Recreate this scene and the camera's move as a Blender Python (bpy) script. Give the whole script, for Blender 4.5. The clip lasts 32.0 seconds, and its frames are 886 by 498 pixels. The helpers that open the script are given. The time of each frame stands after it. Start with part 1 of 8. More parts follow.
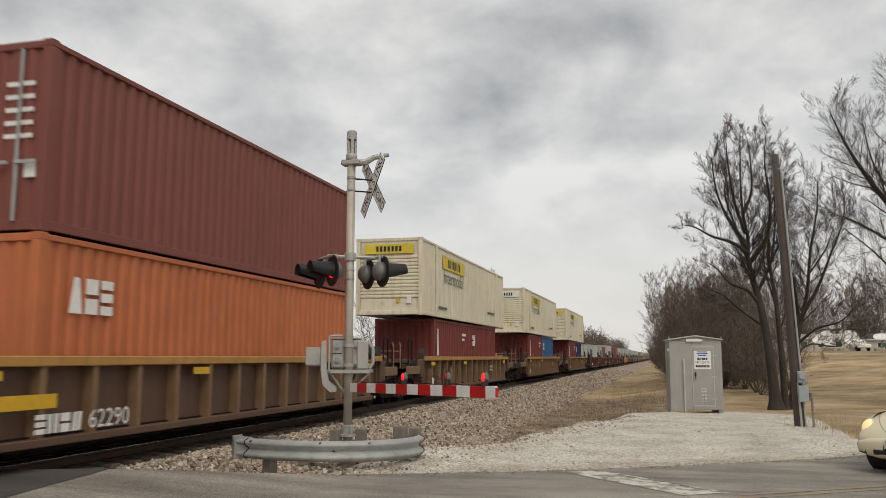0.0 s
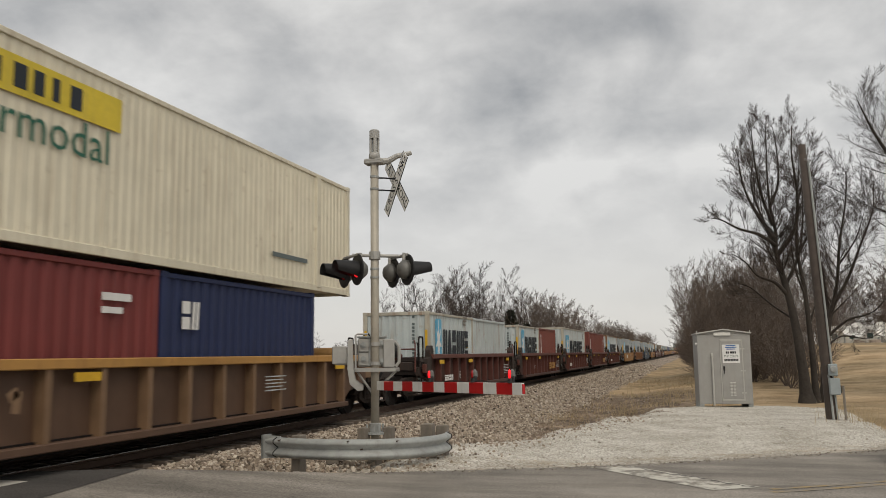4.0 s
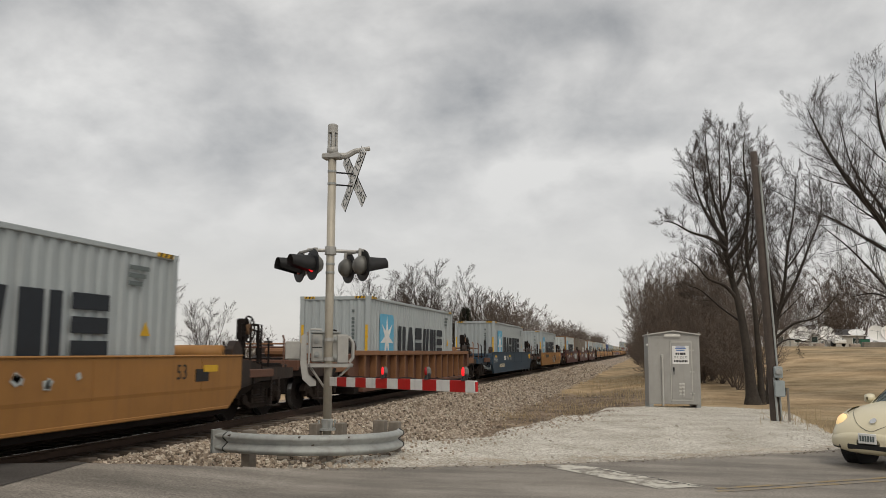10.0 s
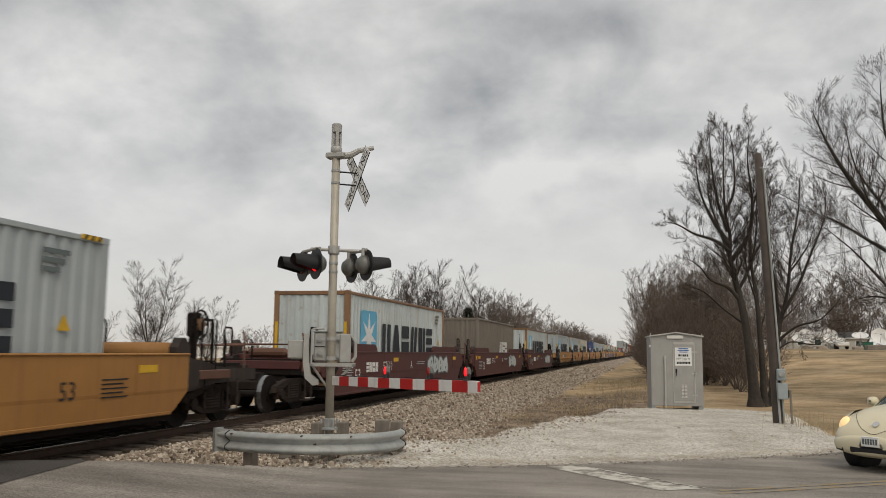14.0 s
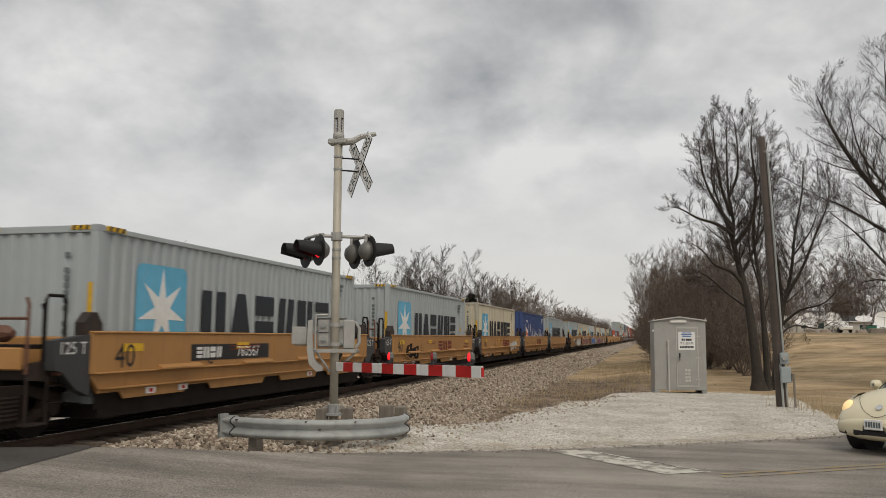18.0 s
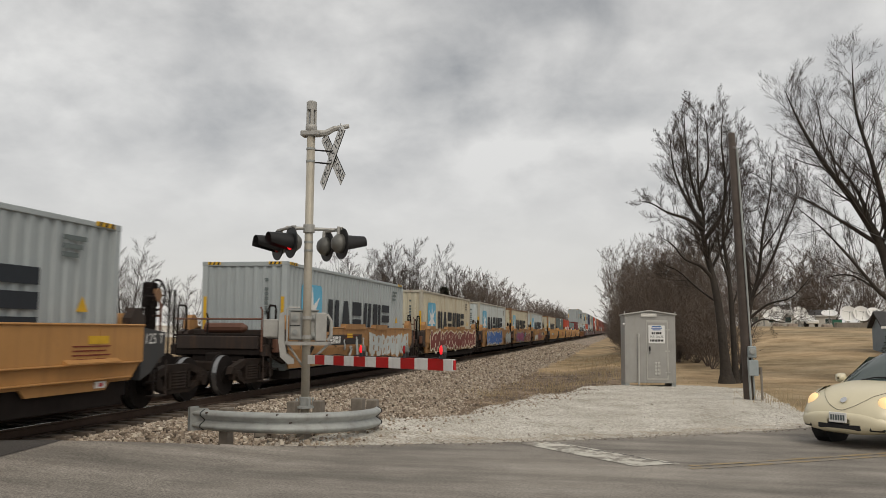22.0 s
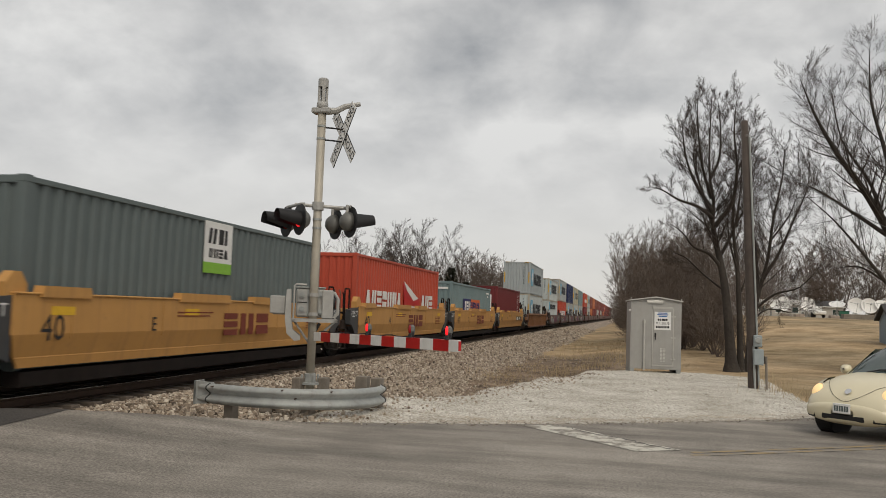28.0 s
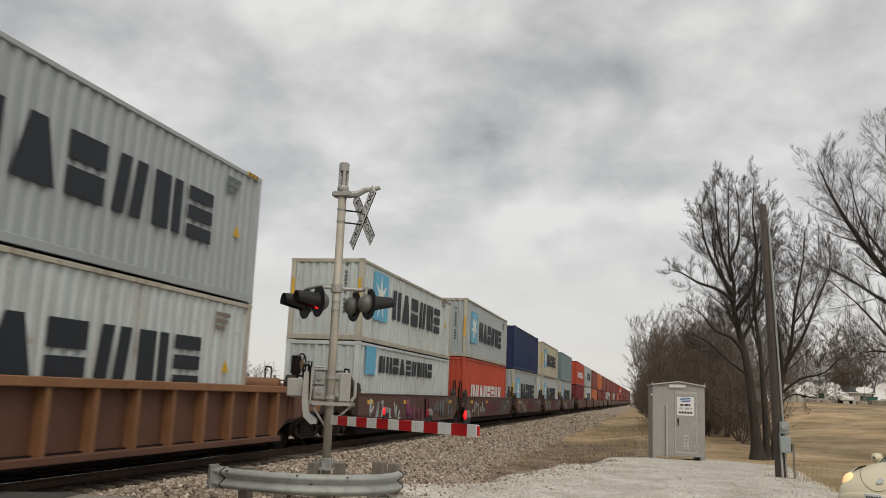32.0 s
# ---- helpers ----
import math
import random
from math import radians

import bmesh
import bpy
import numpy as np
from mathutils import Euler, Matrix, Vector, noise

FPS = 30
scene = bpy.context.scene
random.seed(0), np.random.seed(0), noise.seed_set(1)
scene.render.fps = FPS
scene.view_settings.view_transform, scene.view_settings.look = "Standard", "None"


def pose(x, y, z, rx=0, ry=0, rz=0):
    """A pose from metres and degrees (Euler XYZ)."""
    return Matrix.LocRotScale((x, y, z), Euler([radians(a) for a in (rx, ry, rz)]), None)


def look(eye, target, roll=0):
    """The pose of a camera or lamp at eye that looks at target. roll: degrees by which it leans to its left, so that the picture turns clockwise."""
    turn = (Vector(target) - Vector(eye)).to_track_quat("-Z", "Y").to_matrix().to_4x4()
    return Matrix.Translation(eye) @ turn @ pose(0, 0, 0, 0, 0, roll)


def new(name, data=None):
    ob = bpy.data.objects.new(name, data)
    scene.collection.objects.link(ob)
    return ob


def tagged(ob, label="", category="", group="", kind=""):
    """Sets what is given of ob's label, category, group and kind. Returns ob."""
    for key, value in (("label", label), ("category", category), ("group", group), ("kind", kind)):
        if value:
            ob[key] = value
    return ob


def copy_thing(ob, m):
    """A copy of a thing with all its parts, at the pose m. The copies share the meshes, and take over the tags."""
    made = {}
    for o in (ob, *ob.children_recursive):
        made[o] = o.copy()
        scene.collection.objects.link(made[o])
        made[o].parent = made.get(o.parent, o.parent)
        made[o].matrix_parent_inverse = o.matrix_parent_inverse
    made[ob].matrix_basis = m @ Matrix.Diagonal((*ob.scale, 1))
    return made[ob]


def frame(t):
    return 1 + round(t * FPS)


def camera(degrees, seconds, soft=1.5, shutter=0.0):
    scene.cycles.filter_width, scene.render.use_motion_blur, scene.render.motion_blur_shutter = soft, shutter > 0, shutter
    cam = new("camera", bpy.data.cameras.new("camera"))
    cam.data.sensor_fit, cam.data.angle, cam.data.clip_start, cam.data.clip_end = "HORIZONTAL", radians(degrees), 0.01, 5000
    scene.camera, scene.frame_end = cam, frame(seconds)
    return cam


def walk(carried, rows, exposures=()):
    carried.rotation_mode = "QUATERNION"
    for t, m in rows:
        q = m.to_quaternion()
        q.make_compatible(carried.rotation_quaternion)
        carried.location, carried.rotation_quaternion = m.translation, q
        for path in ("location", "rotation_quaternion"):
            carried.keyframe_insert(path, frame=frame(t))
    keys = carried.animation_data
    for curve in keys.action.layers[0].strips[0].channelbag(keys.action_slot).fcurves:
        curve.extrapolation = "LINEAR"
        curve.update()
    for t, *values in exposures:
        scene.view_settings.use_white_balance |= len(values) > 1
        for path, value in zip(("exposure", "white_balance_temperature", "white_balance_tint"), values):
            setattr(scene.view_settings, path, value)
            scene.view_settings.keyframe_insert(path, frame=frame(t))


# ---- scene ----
EYE = 1.72      # the camera's height over the road
CX = -9.87      # the track's centre line, which runs along y
RAIL = 0.17     # top of rail
cam = camera(55.8, 32.0, soft=0.8, shutter=0.15)
walk(cam, [
    (0.0, pose(0, 0, EYE, 97.34, -0.05, 14.74)),
    (0.5, pose(0, 0, EYE, 97.19, 0.04, 14.62)),
    (1.0, pose(0, 0, EYE, 97.11, 0.12, 14.63)),
    (1.5, pose(0, 0, EYE, 97.16, 0.27, 14.71)),
    (2.0, pose(0, 0, EYE, 97.31, 0.43, 14.88)),
    (2.5, pose(0, 0, EYE, 97.40, 0.64, 15.20)),
    (3.0, pose(0, 0, EYE, 97.40, 0.79, 15.73)),
    (3.5, pose(0, 0, EYE, 97.29, 0.90, 16.34)),
    (5.5, pose(0, 0, EYE, 97.04, 0.39, 16.54)),
    (6.0, pose(0, 0, EYE, 97.11, 0.15, 15.87)),
    (6.5, pose(0, 0, EYE, 97.23, 0.03, 15.15)),
    (7.0, pose(0, 0, EYE, 97.36, -0.00, 14.36)),
    (7.5, pose(0, 0, EYE, 97.39, -0.02, 13.72)),
    (8.0, pose(0, 0, EYE, 97.34, -0.11, 13.31)),
    (8.5, pose(0, 0, EYE, 97.23, -0.16, 13.13)),
    (9.0, pose(0, 0, EYE, 97.12, -0.23, 13.13)),
    (9.5, pose(0, 0, EYE, 97.03, -0.24, 13.24)),
    (10.0, pose(0, 0, EYE, 96.96, -0.21, 13.39)),
    (10.5, pose(0, 0, EYE, 96.90, -0.20, 13.62)),
    (11.0, pose(0, 0, EYE, 96.83, -0.23, 13.91)),
    (11.5, pose(0, 0, EYE, 96.80, -0.32, 14.15)),
    (12.0, pose(0, 0, EYE, 96.75, -0.43, 14.31)),
    (12.5, pose(0, 0, EYE, 96.76, -0.48, 14.29)),
    (13.0, pose(0, 0, EYE, 96.81, -0.50, 14.14)),
    (13.5, pose(0, 0, EYE, 96.89, -0.55, 13.85)),
    (14.0, pose(0, 0, EYE, 96.96, -0.60, 13.56)),
    (14.5, pose(0, 0, EYE, 96.96, -0.63, 13.39)),
    (16.5, pose(0, 0, EYE, 96.35, -0.35, 14.00)),
    (17.0, pose(0, 0, EYE, 96.26, -0.33, 14.01)),
    (17.5, pose(0, 0, EYE, 96.14, -0.33, 13.92)),
    (18.0, pose(0, 0, EYE, 95.98, -0.31, 13.80)),
    (18.5, pose(0, 0, EYE, 95.89, -0.32, 13.62)),
    (19.0, pose(0, 0, EYE, 95.86, -0.30, 13.37)),
    (19.5, pose(0, 0, EYE, 95.82, -0.34, 13.09)),
    (20.0, pose(0, 0, EYE, 95.71, -0.36, 12.77)),
    (20.5, pose(0, 0, EYE, 95.56, -0.41, 12.48)),
    (21.0, pose(0, 0, EYE, 95.46, -0.39, 12.22)),
    (21.5, pose(0, 0, EYE, 95.45, -0.42, 12.04)),
    (22.0, pose(0, 0, EYE, 95.52, -0.44, 11.91)),
    (22.5, pose(0, 0, EYE, 95.59, -0.55, 11.81)),
    (23.0, pose(0, 0, EYE, 95.62, -0.65, 11.70)),
    (23.5, pose(0, 0, EYE, 95.60, -0.74, 11.62)),
    (24.0, pose(0, 0, EYE, 95.56, -0.90, 11.54)),
    (24.5, pose(0, 0, EYE, 95.53, -1.06, 11.50)),
    (26.5, pose(0, 0, EYE, 95.17, -2.23, 11.78)),
    (27.0, pose(0, 0, EYE, 94.84, -2.29, 11.91)),
    (27.5, pose(0, 0, EYE, 94.49, -2.19, 12.02)),
    (28.0, pose(0, 0, EYE, 94.20, -1.99, 12.33)),
    (28.5, pose(0, 0, EYE, 94.04, -1.73, 12.70)),
    (29.0, pose(0, 0, EYE, 93.91, -1.47, 13.30)),
    (29.5, pose(0, 0, EYE, 93.92, -1.26, 13.94)),
    (30.0, pose(0, 0, EYE, 93.69, -0.40, 14.58)),
    (30.5, pose(0, 0, EYE, 94.99, -0.67, 14.76)),
    (31.0, pose(0, 0, EYE, 97.16, -1.70, 15.15)),
    (31.5, pose(0, 0, EYE, 98.89, -2.17, 14.27)),
    (32.0, pose(0, 0, EYE, 99.79, -2.31, 13.57)),
], [(0.0, 0.12), (2.0, 0.06), (5.0, 0.0), (30.0, 0.0), (32.0, 0.06)])


def D(t):
    """Metres that the train has gone at t seconds."""
    s = t / 32
    return 18.118 * t + 21.43 * s * s - 18.93 * s ** 3


# ---- world, sun ----
def node(nt, kind, **kw):
    n = nt.nodes.new(kind)
    for k, v in kw.items():
        if k == "op":
            n.operation = v
        elif k == "kind":
            n.noise_type = v
        elif k == "blend":
            n.blend_type = v
        else:
            n.inputs[k].default_value = v
    return n


BANKS = [(-14, 16.5, 8, 2.8, -0.060), (-5, 23, 9, 2.6, -0.068), (1, 19.0, 6, 3.0, -0.045), (-1, 14.2, 4.5, 1.4, -0.064), (-28, 13, 5, 1.3, -0.048), (-33, 21, 8, 2.0, -0.040), (-31, 18, 4, 1.2, 0.05), (-9, 12, 4, 1.0, 0.06), (-3.4, 19.5, 1.2, 1.6, 0.06), (10, 20, 5, 3.5, -0.04), (5, 27.5, 7, 2.2, -0.045), (-22, 27, 8, 4, 0.06), (-11, 27, 5, 3, 0.03)]


def overcast():
    w = bpy.data.worlds.new("overcast_sky")
    w.use_nodes = True
    nt = w.node_tree
    link = nt.links.new
    bg = nt.nodes["Background"]
    tc = node(nt, "ShaderNodeTexCoord")
    sep = node(nt, "ShaderNodeSeparateXYZ")
    link(tc.outputs["Generated"], sep.inputs[0])
    up = node(nt, "ShaderNodeMath", op="MAXIMUM")
    up.inputs[1].default_value = 0.0
    link(sep.outputs["Z"], up.inputs[0])
    den = node(nt, "ShaderNodeMath", op="ADD")
    den.inputs[1].default_value = 0.45
    link(up.outputs[0], den.inputs[0])
    dx = node(nt, "ShaderNodeMath", op="DIVIDE")
    dy = node(nt, "ShaderNodeMath", op="DIVIDE")
    link(sep.outputs["X"], dx.inputs[0]), link(den.outputs[0], dx.inputs[1])
    link(sep.outputs["Y"], dy.inputs[0]), link(den.outputs[0], dy.inputs[1])
    comb = node(nt, "ShaderNodeCombineXYZ")
    link(dx.outputs[0], comb.inputs[0]), link(dy.outputs[0], comb.inputs[1])
    big = node(nt, "ShaderNodeTexNoise", Scale=3.0, Detail=6.0, Roughness=0.5, Distortion=0.3)
    fine = node(nt, "ShaderNodeTexNoise", Scale=8.0, Detail=7.0, Roughness=0.55, Distortion=0.2)
    off = node(nt, "ShaderNodeVectorMath", op="ADD")
    off.inputs[1].default_value = (3.1, 1.7, 0.4)
    link(comb.outputs[0], off.inputs[0])
    link(off.outputs[0], big.inputs["Vector"]), link(off.outputs[0], fine.inputs["Vector"])
    mixn = node(nt, "ShaderNodeMix", **{})
    mixn.inputs[0].default_value = 0.36
    link(big.outputs[0], mixn.inputs[2]), link(fine.outputs[0], mixn.inputs[3])
    # the broad darker and brighter banks of cloud: azimuth, elevation, half widths in degrees, how dark
    az = node(nt, "ShaderNodeMath", op="ARCTAN2")
    link(sep.outputs["X"], az.inputs[0]), link(sep.outputs["Y"], az.inputs[1])
    ele = node(nt, "ShaderNodeMath", op="ARCSINE")
    link(sep.outputs["Z"], ele.inputs[0])
    tone = mixn.outputs[0]
    for a, e, wa, we, amount in BANKS:
        terms = []
        for src, mid_, half in ((az, a, wa), (ele, e, we)):
            sub = node(nt, "ShaderNodeMath", op="SUBTRACT")
            link(src.outputs[0], sub.inputs[0])
            sub.inputs[1].default_value = radians(mid_)
            div = node(nt, "ShaderNodeMath", op="DIVIDE")
            link(sub.outputs[0], div.inputs[0])
            div.inputs[1].default_value = radians(half)
            sq = node(nt, "ShaderNodeMath", op="MULTIPLY")
            link(div.outputs[0], sq.inputs[0]), link(div.outputs[0], sq.inputs[1])
            terms.append(sq.outputs[0])
        sm = node(nt, "ShaderNodeMath", op="ADD")
        link(terms[0], sm.inputs[0]), link(terms[1], sm.inputs[1])
        pw = node(nt, "ShaderNodeMath", op="POWER")
        pw.inputs[0].default_value = 0.37
        link(sm.outputs[0], pw.inputs[1])
        mul = node(nt, "ShaderNodeMath", op="MULTIPLY_ADD")
        mul.inputs[1].default_value = amount * 1.2
        link(pw.outputs[0], mul.inputs[0]), link(tone, mul.inputs[2])
        tone = mul.outputs[0]
    ramp = node(nt, "ShaderNodeValToRGB")
    el = ramp.color_ramp.elements
    el[0].position, el[0].color = 0.31, (0.31, 0.312, 0.31, 1)
    el[1].position, el[1].color = 0.62, (0.72, 0.706, 0.676, 1)
    e = el.new(0.5)
    e.color = (0.56, 0.55, 0.53, 1)
    link(tone, ramp.inputs[0])
    # paler and even towards the horizon
    hz = node(nt, "ShaderNodeMapRange")
    hz.inputs[1].default_value, hz.inputs[2].default_value = 0.09, 0.25
    hz.inputs[3].default_value, hz.inputs[4].default_value = 0.88, 0.0
    link(up.outputs[0], hz.inputs[0])
    pale = node(nt, "ShaderNodeMix")
    pale.data_type = "RGBA"
    pale.inputs[7].default_value = (0.615, 0.593, 0.568, 1)
    link(hz.outputs[0], pale.inputs[0]), link(ramp.outputs[0], pale.inputs[6])
    # the daylight above the clouds
    sky = node(nt, "ShaderNodeTexSky")
    sky.sky_type, sky.sun_disc = "NISHITA", False
    sky.sun_elevation, sky.sun_rotation = radians(48), radians(150)
    day = node(nt, "ShaderNodeMix")
    day.data_type, day.blend_type = "RGBA", "ADD"
    day.inputs[0].default_value = 0.012
    link(pale.outputs[2], day.inputs[6]), link(sky.outputs[0], day.inputs[7])
    link(day.outputs[2], bg.inputs["Color"])
    bg.inputs["Strength"].default_value = 1.0
    scene.world = w


overcast()
sun = new("sun", bpy.data.lights.new("sun", "SUN"))
sun.data.energy, sun.data.angle, sun.data.color = 1.5, radians(40), (1.0, 0.9, 0.76)
sun.matrix_world = look((0, 0, 60), (-30, 52, 60 - 66))


# ---- materials ----
def mat(name, col, rough=0.7, metal=0.0, var=0.18, scale=6.0, bump=0.15, bscale=40.0, rust=0.0, streak=0.0, dirt=(0.09, 0.065, 0.045), spec=0.4, per=0.0):
    """A painted or bare surface: two scales of tone, patches of rust or dirt, streaks that run down, fine relief."""
    m = bpy.data.materials.new(name)
    m.use_nodes = True
    nt = m.node_tree
    link = nt.links.new
    bsdf = nt.nodes["Principled BSDF"]
    bsdf.inputs["Roughness"].default_value, bsdf.inputs["Metallic"].default_value = rough, metal
    bsdf.inputs["Specular IOR Level"].default_value = spec
    tc = node(nt, "ShaderNodeTexCoord")
    co = tc.outputs["Object"]
    n1 = node(nt, "ShaderNodeTexNoise", Scale=scale, Detail=5.0, Roughness=0.6)
    n2 = node(nt, "ShaderNodeTexNoise", Scale=scale * 0.13, Detail=3.0, Roughness=0.55)
    link(co, n1.inputs["Vector"]), link(co, n2.inputs["Vector"])
    add = node(nt, "ShaderNodeMath", op="ADD")
    link(n1.outputs[0], add.inputs[0]), link(n2.outputs[0], add.inputs[1])
    rng = node(nt, "ShaderNodeMapRange")
    rng.inputs[1].default_value, rng.inputs[2].default_value = 0.65, 1.35
    rng.inputs[3].default_value, rng.inputs[4].default_value = 1 - var, 1 + var
    link(add.outputs[0], rng.inputs[0])
    value = rng.outputs[0]
    if per:
        oi = node(nt, "ShaderNodeObjectInfo")
        r2 = node(nt, "ShaderNodeMapRange")
        r2.inputs[3].default_value, r2.inputs[4].default_value = 1 - per, 1 + per
        link(oi.outputs["Random"], r2.inputs[0])
        mm = node(nt, "ShaderNodeMath", op="MULTIPLY")
        link(value, mm.inputs[0]), link(r2.outputs[0], mm.inputs[1])
        value = mm.outputs[0]
    base = node(nt, "ShaderNodeMix")
    base.data_type, base.blend_type = "RGBA", "MULTIPLY"
    base.inputs[0].default_value = 1.0
    base.inputs[6].default_value = (*col, 1)
    link(value, base.inputs[7])
    out = base.outputs[2]
    for amount, sc, lo, hi in ((rust, (2.2, 2.2, 2.2), 0.61, 0.71), (streak, (3.0, 5.0, 0.22), 0.52, 0.74)):
        if not amount:
            continue
        mp = node(nt, "ShaderNodeMapping")
        mp.inputs["Scale"].default_value = sc
        link(co, mp.inputs[0])
        n3 = node(nt, "ShaderNodeTexNoise", Scale=1.6, Detail=6.0, Roughness=0.65)
        link(mp.outputs[0], n3.inputs["Vector"])
        r3 = node(nt, "ShaderNodeMapRange")
        r3.inputs[1].default_value, r3.inputs[2].default_value = lo, hi
        r3.inputs[4].default_value = amount
        link(n3.outputs[0], r3.inputs[0])
        mx = node(nt, "ShaderNodeMix")
        mx.data_type = "RGBA"
        mx.inputs[7].default_value = (*dirt, 1)
        link(r3.outputs[0], mx.inputs[0]), link(out, mx.inputs[6])
        out = mx.outputs[2]
    link(out, bsdf.inputs["Base Color"])
    if bump:
        n4 = node(nt, "ShaderNodeTexNoise", Scale=bscale, Detail=4.0)
        link(co, n4.inputs["Vector"])
        bp = node(nt, "ShaderNodeBump", Strength=bump, Distance=0.01)
        link(n4.outputs[0], bp.inputs["Height"]), link(bp.outputs[0], bsdf.inputs["Normal"])
    return m


def glow(name, col, strength):
    m = bpy.data.materials.new(name)
    m.use_nodes = True
    b = m.node_tree.nodes["Principled BSDF"]
    b.inputs["Base Color"].default_value = (*col, 1)
    b.inputs["Emission Color"].default_value = (*col, 1)
    b.inputs["Emission Strength"].default_value = strength
    return m


